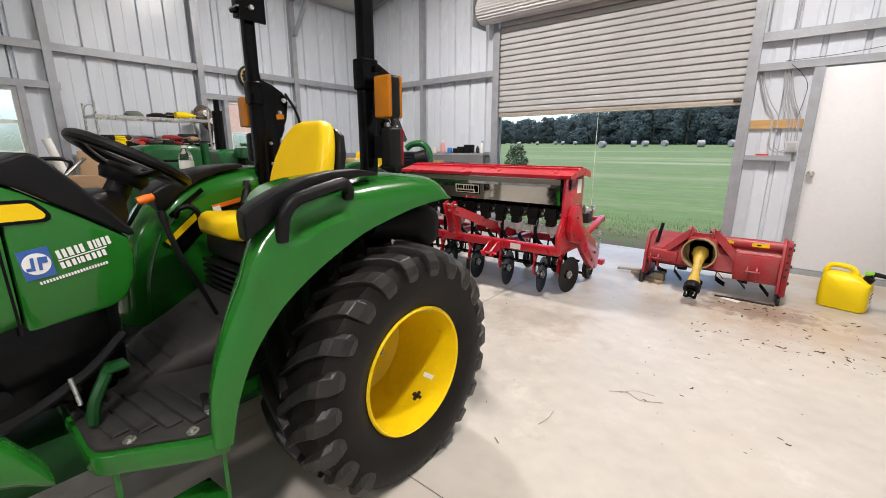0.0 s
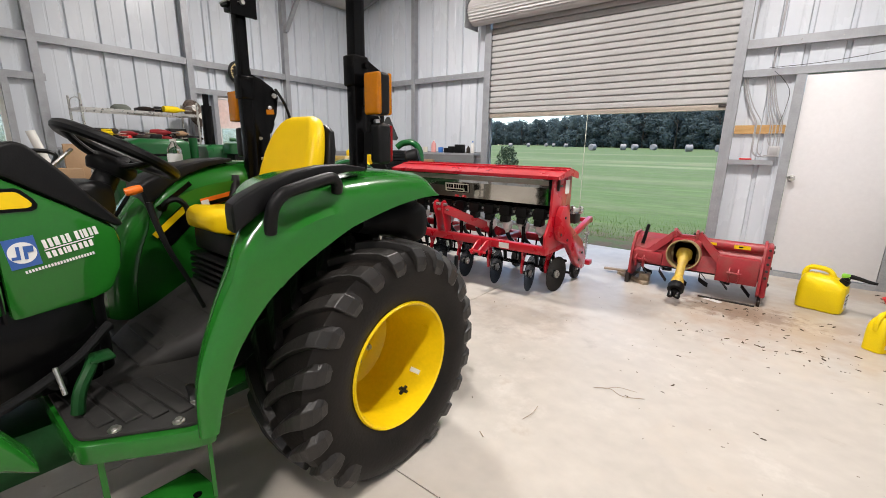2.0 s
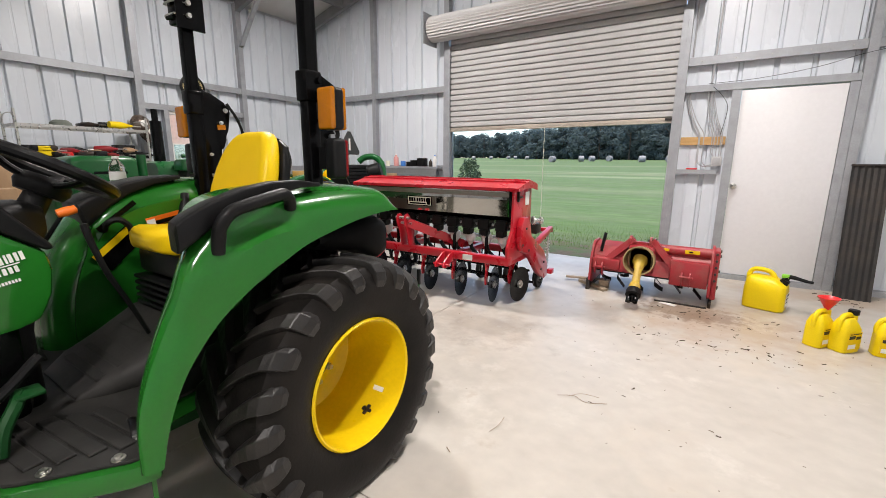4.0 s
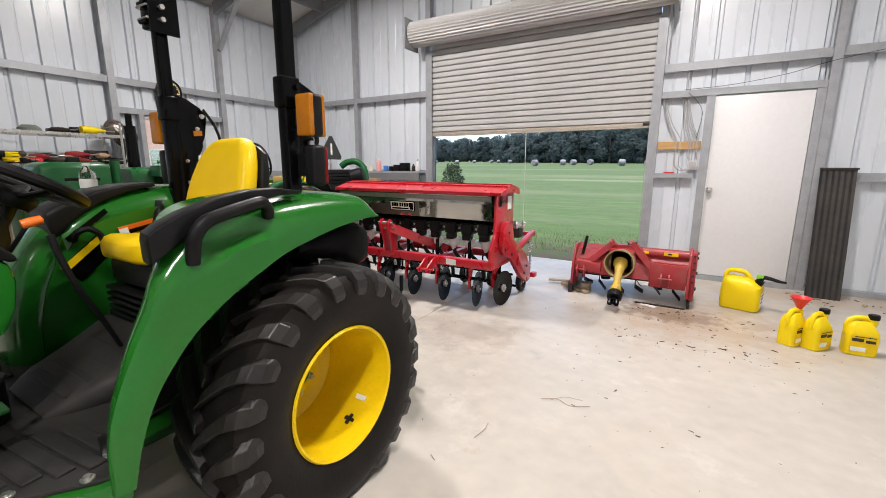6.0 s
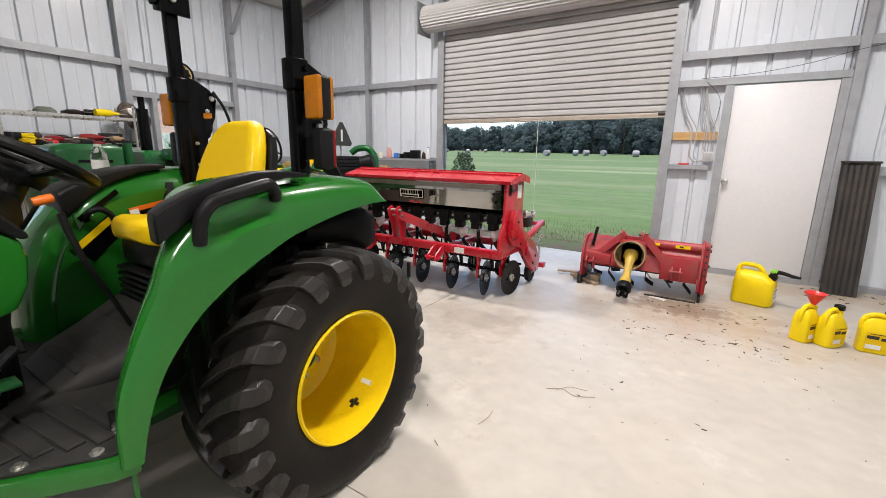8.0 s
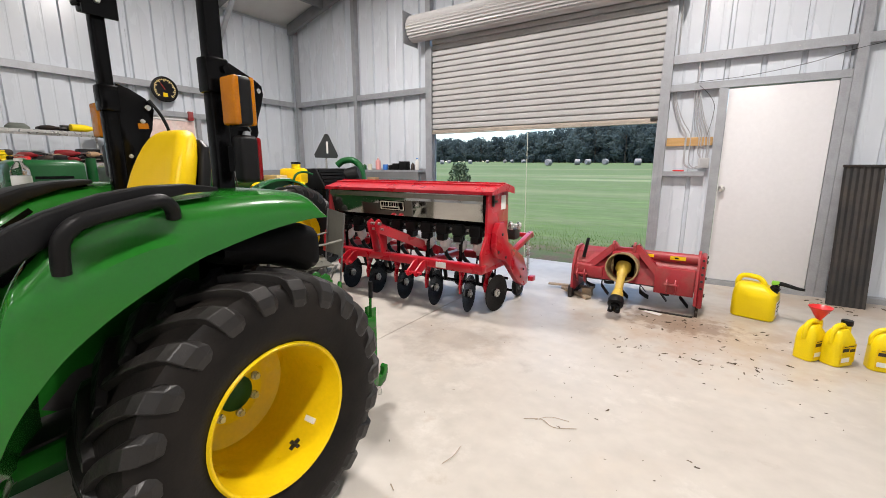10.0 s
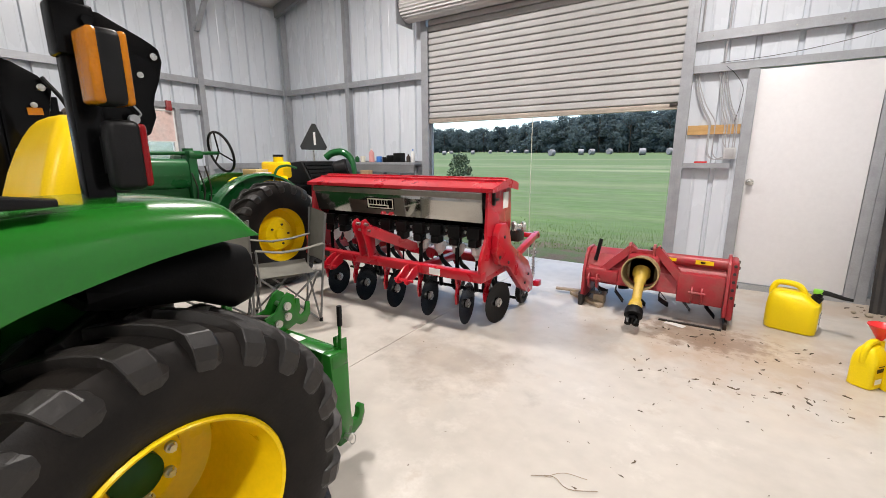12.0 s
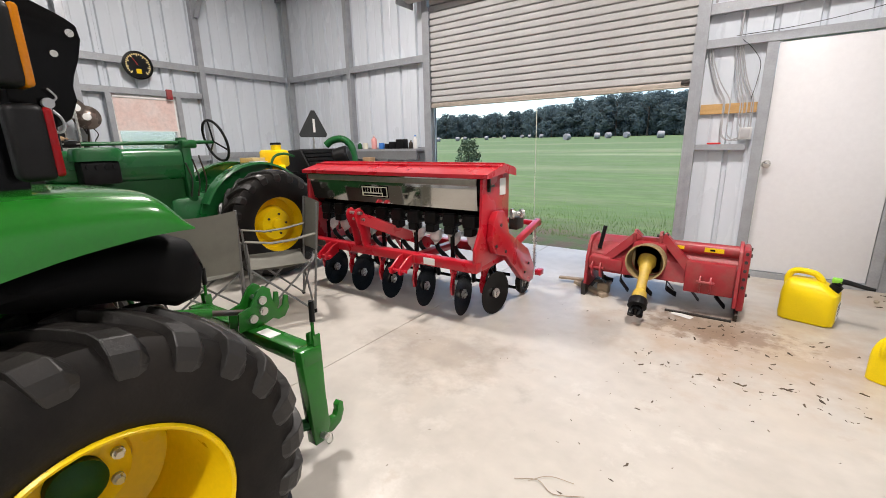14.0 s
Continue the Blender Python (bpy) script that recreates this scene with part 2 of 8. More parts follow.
BLACK = surface("black_plastic", (0.0062, 0.0062, 0.0066), 0.42, spec=0.18, spots=(0.012, 0.012, 0.0125), amount=0.5, scale=8, fine=260, bump=0.08)
BLACK_PAINT = surface("black_paint", (0.0025, 0.0025, 0.0027), 0.2, spec=0.13, amount=0.3, scale=8, fine=100, bump=0.02)
MAT_RUBBER = surface("floor_mat", (0.025, 0.024, 0.023), 0.6, spec=0.3, spots=(0.07, 0.065, 0.06), amount=0.5, scale=7, fine=40, bump=0.1, ramp=(0.5, 0.75))
DARK_STEEL = surface("dark_steel", (0.05, 0.048, 0.046), 0.5, 0.6, spots=(0.09, 0.05, 0.03), amount=0.5, scale=14, fine=90, bump=0.1)
CHROME = surface("polished_steel", (0.72, 0.70, 0.66), 0.06, 1.0, amount=0.05, scale=3, bump=0.0, rough_var=0.02)
ZINC = surface("zinc", (0.6, 0.59, 0.56), 0.3, 0.9, amount=0.3, scale=30, bump=0.02)
AMBER = surface("amber_lens", (0.50, 0.17, 0.002), 0.2, amount=0.5, scale=14, fine=160, bump=0.2, coat=0.15, spec=0.3)
RED_LENS = surface("red_lens", (0.20, 0.004, 0.006), 0.2, amount=0.2, scale=18, fine=160, bump=0.15, spec=0.25)
WHITE = surface("white_label", (0.78, 0.77, 0.74), 0.5, amount=0.1, scale=8, bump=0.0)
BLUE = surface("blue_label", (0.03, 0.10, 0.34), 0.4, amount=0.1, scale=8, bump=0.0)
ORANGE = surface("orange_plastic", (0.80, 0.16, 0.01), 0.4, amount=0.2, scale=12, bump=0.02)
WOOD = surface("pine", (0.68, 0.42, 0.16), 0.55, spots=(0.52, 0.29, 0.10), amount=0.6, scale=5, fine=60, bump=0.05, stretch=(1, 8, 8))
WOOD_GREY = surface("weathered_wood", (0.42, 0.33, 0.23), 0.7, amount=0.6, scale=6, fine=60, bump=0.15, stretch=(2, 8, 8))
CANVAS = surface("khaki_canvas", (0.15, 0.145, 0.12), 0.85, amount=0.4, scale=7, fine=300, bump=0.15)
BROWN = surface("brown_card", (0.42, 0.27, 0.15), 0.7, amount=0.3, scale=5, bump=0.05)
RUSTY = surface("dark_rusty_sheet", (0.035, 0.034, 0.034), 0.6, 0.2, spots=(0.075, 0.062, 0.052), amount=0.7, scale=6, fine=50, bump=0.12)
PINK = surface("pink_bottle", (0.75, 0.35, 0.33), 0.4, amount=0.2, scale=9, bump=0.02)
BLUE_PLASTIC = surface("blue_plastic", (0.05, 0.2, 0.6), 0.4, amount=0.2, scale=9, bump=0.02)
RED_PLASTIC = surface("red_plastic", (0.72, 0.03, 0.03), 0.35, amount=0.2, scale=9, bump=0.02)
LIME = surface("lime_plastic", (0.25, 0.62, 0.05), 0.4, amount=0.2, scale=9, bump=0.02)
CABLE = surface("grey_cable", (0.42, 0.42, 0.43), 0.5, amount=0.2, scale=12, bump=0.02)
CLEAR = glass("clear_plastic", (0.95, 0.97, 1.0), 0.12)
PANE = glass("window_pane", (0.86, 0.89, 0.89), 0.22)
LIGHT_WHITE = glow("lamp_diffuser", (1.0, 0.98, 0.95), 3.0)
LEAF_DRY = surface("dry_leaf", (0.11, 0.078, 0.05), 0.8, amount=0.5, scale=30, bump=0.1, shift=0.4)

# ---------------------------------------------------------------- the building
WX0, WX1, WY0, WY1 = -6.54, 2.60, -6.6, 5.67      # inner faces of the frame
EAVE, RIDGE_X, SLOPE = 3.68, -1.97, 0.27
SKIN = 0.085                                       # the sheet stands this far behind the frame's face


def roof_z(x):
    return EAVE + SLOPE * (x - WX0 if x < RIDGE_X else 2 * RIDGE_X - WX0 - x)


def ribbed(length, height0, height1, out):
    """A sheet along x from 0, upright; ribs stand outwards every 0.305 m. Heights run from first to last."""
    bm = B()
    xs = [(0.0, 0.0)]
    x = 0.0
    while x < length - 1e-6:
        for dx, d in ((0.010, 0.034), (0.040, 0.034), (0.050, 0.0), (0.165, 0.0), (0.171, 0.003), (0.185, 0.003), (0.191, 0.0), (0.305, 0.0)):
            if x + dx <= length + 1e-6:
                xs.append((x + dx, d))
        x += 0.305
    if xs[-1][0] < length - 1e-4:
        xs.append((length, 0.0))
    low, high = [], []
    for px, d in xs:
        t = px / length
        low.append(bm.verts.new((px, out * d, height0[0])))
        high.append(bm.verts.new((px, out * d, height0[1] + (height1[1] - height0[1]) * t)))
    for i in range(len(xs) - 1):
        bm.faces.new((low[i], low[i + 1], high[i + 1], high[i]))
    return bm


def panels(wall, place, start, stop, bottom, tops):
    """Sheets 0.915 m wide, side by side along a wall; tops: a function of the run."""
    a = start
    k = 0
    while a < stop - 1e-3:
        b = min(a + 0.915, stop)
        bm = ribbed(b - a - 0.002, (bottom, tops(a)), (bottom, tops(b)), 1)
        ob = part("panel", bm, SHEET, wall, smooth=False)
        ob.matrix_basis = place(a)
        a = b
        k += 1


# ---- floor: four poured slabs with sawn joints
floor = setting("floor", box(B(), WX0 - 0.2, WX1 + 0.2, WY0 - 0.2, WY1 + 0.16, -0.16, -0.012), CONCRETE, "worn pale grey concrete workshop floor, sawn joints, brown dirt", "floor", False)
JX, JY, GAP = -1.84, 1.04, 0.003
for x0, x1 in ((WX0 - 0.2, JX - GAP), (JX + GAP, WX1 + 0.2)):
    for y0, y1 in ((WY0 - 0.2, JY - GAP), (JY + GAP, WY1 + 0.16)):
        part("slab", box(B(), x0, x1, y0, y1, -0.011, 0.0), CONCRETE, floor, smooth=False)

DOOR_L, DOOR_R, DOOR_TOP = 0.10, 1.06, 2.06
ROLL_L, ROLL_R, ROLL_TOP = -3.52, -0.44, 3.25


def north_place(a):
    return pose(a, WY1 + SKIN, 0)


# ---- north wall (gable end with the roll-up opening and the walk door)
bm = B()
for x0, x1, z0 in ((WX0 - 0.09, ROLL_L, 0), (ROLL_L, ROLL_R, ROLL_TOP), (ROLL_R, DOOR_L, 0), (DOOR_L, DOOR_R, DOOR_TOP), (DOOR_R, WX1 + 0.09, 0)):
    cuts = [x0] + ([RIDGE_X] if x0 < RIDGE_X < x1 else []) + [x1]
    prism(bm, [(x0, z0)] + [(x1, z0)] + [(c, roof_z(c) + 0.05) for c in cuts[::-1]], "y", WY1 + 0.122, WY1 + 0.142)
wall_n = setting("wall_north", bm, SHEET_OUT, "white ribbed metal gable wall with steel girts and posts", "wall", False)
for s, e, z0 in ((WX0, ROLL_L, 0.0), (ROLL_R, DOOR_L, 0.0), (DOOR_R, WX1, 0.0)):
    panels(wall_n, north_place, s, e, z0, roof_z)
panels(wall_n, north_place, ROLL_L, RIDGE_X, ROLL_TOP, roof_z)
panels(wall_n, north_place, RIDGE_X, ROLL_R, ROLL_TOP, roof_z)
panels(wall_n, north_place, DOOR_L, DOOR_R, DOOR_TOP, roof_z)


def channel_x(parent, x0, x1, y, z, h=0.085, d=0.08, name="girt"):
    """A level C-shaped rail whose web faces up, lips at the room side."""
    bm = B()
    box(bm, x0, x1, y, y + d, z + h - 0.006, z + h)
    box(bm, x0, x1, y, y + 0.006, z, z + h - 0.006)
    box(bm, x0, x1, y + d - 0.006, y + d, z + h - 0.03, z + h - 0.006)
    box(bm, x0, x1, y + 0.006, y + d * 0.55, z, z + 0.006)
    return part(name, bm, STEEL, parent, smooth=False)


def channel_y(parent, y0, y1, x, z, s, h=0.085, d=0.08, name="girt"):
    bm = B()
    def bx(a, b, *r):
        box(bm, min(x + s * a, x + s * b), max(x + s * a, x + s * b), *r)
    bx(0, d, y0, y1, z + h - 0.006, z + h)
    bx(0, 0.006, y0, y1, z, z + h - 0.006)
    bx(0.006, d * 0.55, y0, y1, z, z + 0.006)
    return part(name, bm, STEEL, parent, smooth=False)


def post_north(x, z1, w=0.07, z0=0.0, proud=0.012):
    bm = B()
    y = WY1 - proud
    box(bm, x - w / 2, x + w / 2, y, y + 0.006, z0, z1)
    box(bm, x - w / 2, x - w / 2 + 0.006, y + 0.006, y + 0.09, z0, z1)
    box(bm, x + w / 2 - 0.006, x + w / 2, y + 0.006, y + 0.09, z0, z1)
    return part("post", bm, STEEL, wall_n, smooth=False)


G1, G2 = 1.15, 2.335
post_north(-5.04, roof_z(-5.04))
post_north(WX0 + 0.02, roof_z(WX0), 0.05)
post_north(ROLL_L - 0.045, roof_z(ROLL_L), 0.085)
post_north(ROLL_R + 0.035, roof_z(ROLL_R), 0.075)
post_north(DOOR_R + 0.06, roof_z(DOOR_R), 0.075)
post_north(WX1 - 0.045, roof_z(WX1), 0.09)
for a, b in ((WX0 + 0.046, -5.076), (-5.003, ROLL_L - 0.09)):
    channel_x(wall_n, a, b, WY1, G2)
    channel_x(wall_n, a, b, WY1, G1)
channel_x(wall_n, ROLL_R + 0.075, DOOR_R + 0.02, WY1, 2.34)
channel_x(wall_n, ROLL_R + 0.075, DOOR_R + 0.02, WY1 - 0.002, DOOR_TOP + 0.0, 0.07)
channel_x(wall_n, ROLL_R + 0.075, DOOR_L - 0.07, WY1 - 0.01, 1.165, 0.05)
for z in (1.15, 2.34):
    channel_x(wall_n, DOOR_R + 0.1, WX1 - 0.09, WY1, z)
bm = B()
box(bm, DOOR_R + 0.1, WX1 - 0.09, WY1 - 0.004, WY1 + 0.08, 0.0, 0.055)
part("base_channel", bm, STEEL, wall_n, smooth=False)
part("base_channel", box(B(), WX0 + 0.09, ROLL_L - 0.09, WY1 - 0.004, WY1 + 0.08, 0.0, 0.055), STEEL, wall_n, smooth=False)
# screw heads along the girts
screw = bpy.data.meshes.new("screw")
_b = B()
cyl(_b, (0, 0, 0), (0, -0.006, 0), 0.007, 0.005, 6)
_b.to_mesh(screw)
_b.free()
screw.materials.append(ZINC)
x = WX0 + 0.2
while x < WX1:
    if not (ROLL_L - 0.15 < x < ROLL_R + 0.1):
        for z in (G2 + 0.045,):
            piece("screw", screw, wall_n, pose(x, WY1, z))
    x += 0.305

# ---- west wall with two windows
WIN = [(3.06, 3.82, 1.18, 1.97), (-0.10, 0.83, 1.18, 1.93)]
bm = B()
ys = [WY0 - 0.09]
for y0, y1, z0, z1 in sorted(WIN):
    ys += [y0, y1]
ys.append(WY1 + 0.12)
for k in range(len(ys) - 1):
    spans = [(0, EAVE + 0.05)]
    if k % 2 == 1:
        w = sorted(WIN)[k // 2]
        spans = [(0, w[2]), (w[3], EAVE + 0.05)]
    for z0, z1 in spans:
        box(bm, WX0 - 0.142, WX0 - 0.122, ys[k], ys[k + 1], z0, z1)
wall_w = setting("wall_west", bm, SHEET_OUT, "white ribbed metal side wall with steel girts and two windows", "wall", False)


def west_place(a):
    return pose(WX0 - SKIN, a, 0, 0, 0, 90)


for k in range(len(ys) - 1):
    a, b = max(ys[k], WY0), min(ys[k + 1], WY1)
    if k % 2 == 1:
        w = sorted(WIN)[k // 2]
        panels(wall_w, west_place, a, b, w[3], lambda q: EAVE)
        for_low = w[2]
        panels(wall_w, west_place, a, b, 0.0, lambda q: for_low)
    else:
        panels(wall_w, west_place, a, b, 0.0, lambda q: EAVE)


def post_west(y, w=0.08, z1=EAVE, proud=0.012):
    bm = B()
    x = WX0 + proud
    box(bm, x - 0.006, x, y - w / 2, y + w / 2, 0, z1)
    box(bm, x - 0.09, x - 0.006, y - w / 2, y - w / 2 + 0.006, 0, z1)
    box(bm, x - 0.09, x - 0.006, y + w / 2 - 0.006, y + w / 2, 0, z1)
    return part("post", bm, STEEL, wall_w, smooth=False)


POSTS_W = [4.23, 2.73, 1.14, -0.35, -1.85, -3.4, -5.0]
for y in POSTS_W:
    post_west(y)
edges = [WY1 - 0.01] + [y for y in POSTS_W] + [WY0]
for a, b in zip(edges, edges[1:]):
    channel_y(wall_w, b + 0.04, a - 0.04, WX0, 2.335, -1)
    if not (0.9 > b > -0.5 or 2.7 < b < 3.5):
        channel_y(wall_w, b + 0.04, a - 0.04, WX0, 1.12, -1)
for y0, y1, z0, z1 in WIN:
    for z in (z0 - 0.085, z1):
        channel_y(wall_w, max(y0 - 0.33, y0 - 0.3), min(y1 + 0.37, 4.18), WX0, z, -1, 0.075)
    for y in (y0 - 0.03, y1 + 0.03):
        b_ = B()
        box(b_, WX0 - 0.09, WX0 + 0.004, y - 0.03, y + 0.03, z0, z1)
        part("stud", b_, STEEL, wall_w, smooth=False)


def knee_brace(y):
    b_ = B()
    prism(b_, [(WX0 + 0.012, EAVE - 0.62), (WX0 + 0.07, EAVE - 0.62), (WX0 + 0.62, roof_z(WX0 + 0.62) - 0.16), (WX0 + 0.54, roof_z(WX0 + 0.5) - 0.16)], "y", y - 0.03, y + 0.03)
    return part("knee_brace", b_, STEEL, wall_w, smooth=False)


for y in (4.23, 1.14, -1.85):
    knee_brace(y)


def window(n, y0, y1, z0, z1, bars):
    ob = setting("window_%d" % n, box(B(), WX0 - 0.125, WX0 - 0.02, y0, y1, z0, z0 + 0.03), STEEL, "white metal-framed sash window in the ribbed wall", "window", False)
    b_ = B()
    f = 0.04
    box(b_, WX0 - 0.12, WX0 - 0.05, y0, y0 + f, z0 + 0.03, z1)
    box(b_, WX0 - 0.12, WX0 - 0.05, y1 - f, y1, z0 + 0.03, z1)
    box(b_, WX0 - 0.12, WX0 - 0.05, y0 + f, y1 - f, z1 - f, z1)
    box(b_, WX0 - 0.12, WX0 - 0.05, y0 + f, y1 - f, z0 + 0.03, z0 + 0.07)
    part("window_frame", b_, WHITE, ob, smooth=False)
    for z in bars:
        part("sash_bar", box(B(), WX0 - 0.105, WX0 - 0.065, y0 + f, y1 - f, z - 0.018, z + 0.018), WHITE, ob, smooth=False)
    g = part("pane", box(B(), WX0 - 0.088, WX0 - 0.084, y0 + f, y1 - f, z0 + 0.07, z1 - f), PANE, ob, smooth=False)
    g.visible_shadow = False


window(1, *WIN[0], (1.56,))
SHADE = surface("window_shade", (0.88, 0.66, 0.60), 0.7, spots=(0.90, 0.80, 0.76), amount=0.6, scale=5, fine=30, bump=0.05)
b_ = B()
box(b_, WX0 - 0.045, WX0 - 0.042, 3.085, 3.795, 1.52, 1.925)
shade = single("roller_shade", b_, SHADE, "faded pink shade drawn two thirds down the window", "window shade", "", False)
part("hem_bar", box(B(), WX0 - 0.05, WX0 - 0.036, 3.085, 3.795, 1.505, 1.52), WHITE, shade, smooth=False)
part("roller", cyl(B(), (WX0 - 0.045, 3.08, 1.935), (WX0 - 0.045, 3.80, 1.935), 0.018, n=12), WHITE, shade)
window(2, *WIN[1], (1.56,))

# ---- the walls behind the camera
bm = B()
box(bm, WX1 + 0.085, WX1 + 0.14, WY0 - 0.09, WY1 + 0.12, 0, EAVE + 0.05)
wall_e = setting("wall_east", bm, SHEET_OUT, "plain white ribbed metal side wall", "wall", False)
panels(wall_e, lambda a: pose(WX1 + SKIN - 0.01, WY1 - a, 0, 0, 0, -90), 0, WY1 - WY0, 0.0, lambda q: EAVE)
bm = B()
prism(bm, [(WX0 - 0.09, 0), (WX1 + 0.09, 0), (WX1 + 0.09, EAVE + 0.05), (RIDGE_X, roof_z(RIDGE_X) + 0.05), (WX0 - 0.09, EAVE + 0.05)], "y", WY0 - 0.142, WY0 - 0.122)
wall_s = setting("wall_south", bm, SHEET_OUT, "plain white ribbed metal gable wall", "wall", False)
south = lambda a: pose(-a, WY0 - SKIN, 0, 0, 0, 180)
panels(wall_s, south, -WX1, -RIDGE_X, 0.0, lambda q: roof_z(-q))
panels(wall_s, south, -RIDGE_X, -WX0, 0.0, lambda q: roof_z(-q))

# ---- roof, seen from inside as the ceiling
CEIL = surface("ceiling_sheet", (0.70, 0.69, 0.67), 0.5, amount=0.3, scale=2, bump=0.02)
bm = B()
for xa, xb in ((WX0 - 0.3, RIDGE_X), (RIDGE_X, WX1 + 0.3)):
    prism(bm, [(xa, roof_z(xa) + 0.09), (xb, roof_z(xb) + 0.09), (xb, roof_z(xb) + 0.13), (xa, roof_z(xa) + 0.13)], "y", WY0 - 0.3, WY1 + 0.3)
SHEET_FACES = len(bm.faces)
for k in range(1, 4):
    for sgn in (-1, 1):
        x = RIDGE_X + sgn * (4.5 - k * 1.25 + 0.4)
        z = roof_z(x)
        box(bm, x - 0.03, x + 0.03, WY0, WY1, z - 0.1, z + 0.085)
for y in (5.6, 4.23, 1.14, -1.85, -5.0):
    for sgn in (-1, 1):
        xa, xb = (WX0, RIDGE_X) if sgn < 0 else (WX1, RIDGE_X)
        prism(bm, [(xa, roof_z(xa) - 0.12), (xb, roof_z(xb) - 0.12), (xb, roof_z(xb) + 0.05), (xa, roof_z(xa) + 0.05)], "y", y - 0.035, y + 0.035)
ceiling = setting("ceiling", bm, CEIL, "pale metal roof sheet on grey steel rafters and purlins", "ceiling", False)
ceiling.data.materials.append(surface("rafter_steel", (0.24, 0.245, 0.255), 0.45, 0.3, spots=(0.17, 0.175, 0.18), amount=0.4, scale=6, bump=0.03))
for f in ceiling.data.polygons[SHEET_FACES:]:
    f.material_index = 1

# ---- shop lights, out of view: placed to suit the shadows, three added as fill
for k, (lx, ly, share) in enumerate(LAMPS):
    lz = roof_z(lx) - 0.30
    lt = thing("ceiling_light", (lx, ly, lz), "white LED strip light placed under the roof, out of view", "ceiling light", "shop lights")
    part("housing", box(B(), lx - 0.09, lx + 0.09, ly - 0.32, ly + 0.32, lz, lz + 0.06, 0.01), WHITE, lt)
    part("diffuser", box(B(), lx - 0.07, lx + 0.07, ly - 0.3, ly + 0.3, lz - 0.02, lz - 0.001, 0.008), LIGHT_WHITE, lt)
    for dy in (-0.25, 0.25):
        part("hanger", cyl(B(), (lx, ly + dy, lz + 0.06), (lx, ly + dy, roof_z(lx) + 0.09), 0.006, n=6), ZINC, lt)
    ld = new("lamp", bpy.data.lights.new("lamp", "AREA"))
    ld.data.shape, ld.data.size, ld.data.size_y = "RECTANGLE", 0.16, 0.6
    ld.data.energy, ld.data.color = LAMP_POWER * share, (1.0, 0.935, 0.90)
    ld.data.spread = radians(173 if ly > 1 else 162)
    ld.matrix_world = pose(lx, ly, lz - 0.03)
    ld.parent = None

# ---------------------------------------------------------------- roll-up door
roll = thing("roll_up_door", (RIDGE_X, WY1, 1.74), "white ribbed steel roll-up door, half raised on its drum", "roll-up door")
CY = WY1 + 0.0
SL = 0.0785


def slat_mesh():
    """One corrugation: a gently bowed face and a narrow groove."""
    b_ = B()
    prof = [(0.0, 0.026), (0.011, 0.028), (0.0125, 0.024), (0.013, -0.005), (0.016, -0.009), (0.022, -0.010), (SL - 0.012, -0.0115), (SL - 0.005, -0.010), (SL - 0.0015, -0.005), (SL, 0.026)]
    a = [b_.verts.new((ROLL_L + 0.012, y, z)) for z, y in prof]
    c = [b_.verts.new((ROLL_R - 0.012, y, z)) for z, y in prof]
    for i in range(len(prof) - 1):
        b_.faces.new((a[i], c[i], c[i + 1], a[i + 1]))
    for f in b_.faces:
        f.smooth = True
    me = bpy.data.meshes.new("slat")
    b_.to_mesh(me)
    b_.free()
    me.materials.append(CURTAIN)
    return me


_sm = slat_mesh()
for k in range(19):
    piece("slat", _sm, roll, pose(0, CY + 0.03, 1.80 + k * SL))
BAR = surface("bottom_bar", (0.50, 0.44, 0.37), 0.5, 0.2, amount=0.5, scale=12, bump=0.05)
b_ = B()
box(b_, ROLL_L + 0.015, ROLL_R - 0.015, CY + 0.012, CY + 0.05, 1.755, 1.80, 0.004)
box(b_, ROLL_L + 0.015, ROLL_R - 0.015, CY - 0.006, CY + 0.06, 1.742, 1.755, 0.003)
part("bottom_bar", b_, BAR, roll, "dull bottom rail")
part("latch", box(B(), ROLL_R - 0.10, ROLL_R - 0.02, CY - 0.018, CY + 0.01, 1.77, 1.80, 0.004), DARK_STEEL, roll)
b_ = B()
n = 56
DR, DZ, DY = 0.168, 3.185, CY - 0.16
rings = []
for x in (ROLL_L - 0.20, ROLL_R + 0.16):
    rings.append([(x, DY + (DR + 0.008 * math.cos(i * math.pi)) * math.cos(2 * math.pi * i / n),
                   DZ + (DR + 0.008 * math.cos(i * math.pi)) * math.sin(2 * math.pi * i / n)) for i in range(n)])
loft(b_, rings)
part("drum", b_, DRUM_WHITE, roll, "white rolled curtain on the drum", smooth=False)
b_ = B()
for x in (ROLL_L - 0.225, ROLL_R + 0.165):
    box(b_, x, x + 0.012, DY - 0.2, WY1 - 0.02, DZ - 0.22, DZ + 0.2)
part("drum_bracket", b_, STEEL, roll, smooth=False)
for x0, x1 in ((ROLL_L - 0.035, ROLL_L + 0.028), (ROLL_R - 0.028, ROLL_R + 0.03)):
    b_ = B()
    box(b_, x0, x1, CY - 0.018, CY - 0.008, 0, 2.97)
    box(b_, x0, x1, CY + 0.062, CY + 0.072, 0, 3.0)
    xo = x0 if x0 < RIDGE_X - 1 else x1 - 0.01
    box(b_, xo, xo + 0.01, CY - 0.008, CY + 0.062, 0, 3.0)
    part("guide_rail", b_, STEEL, roll, "galvanised guide rail", smooth=False)
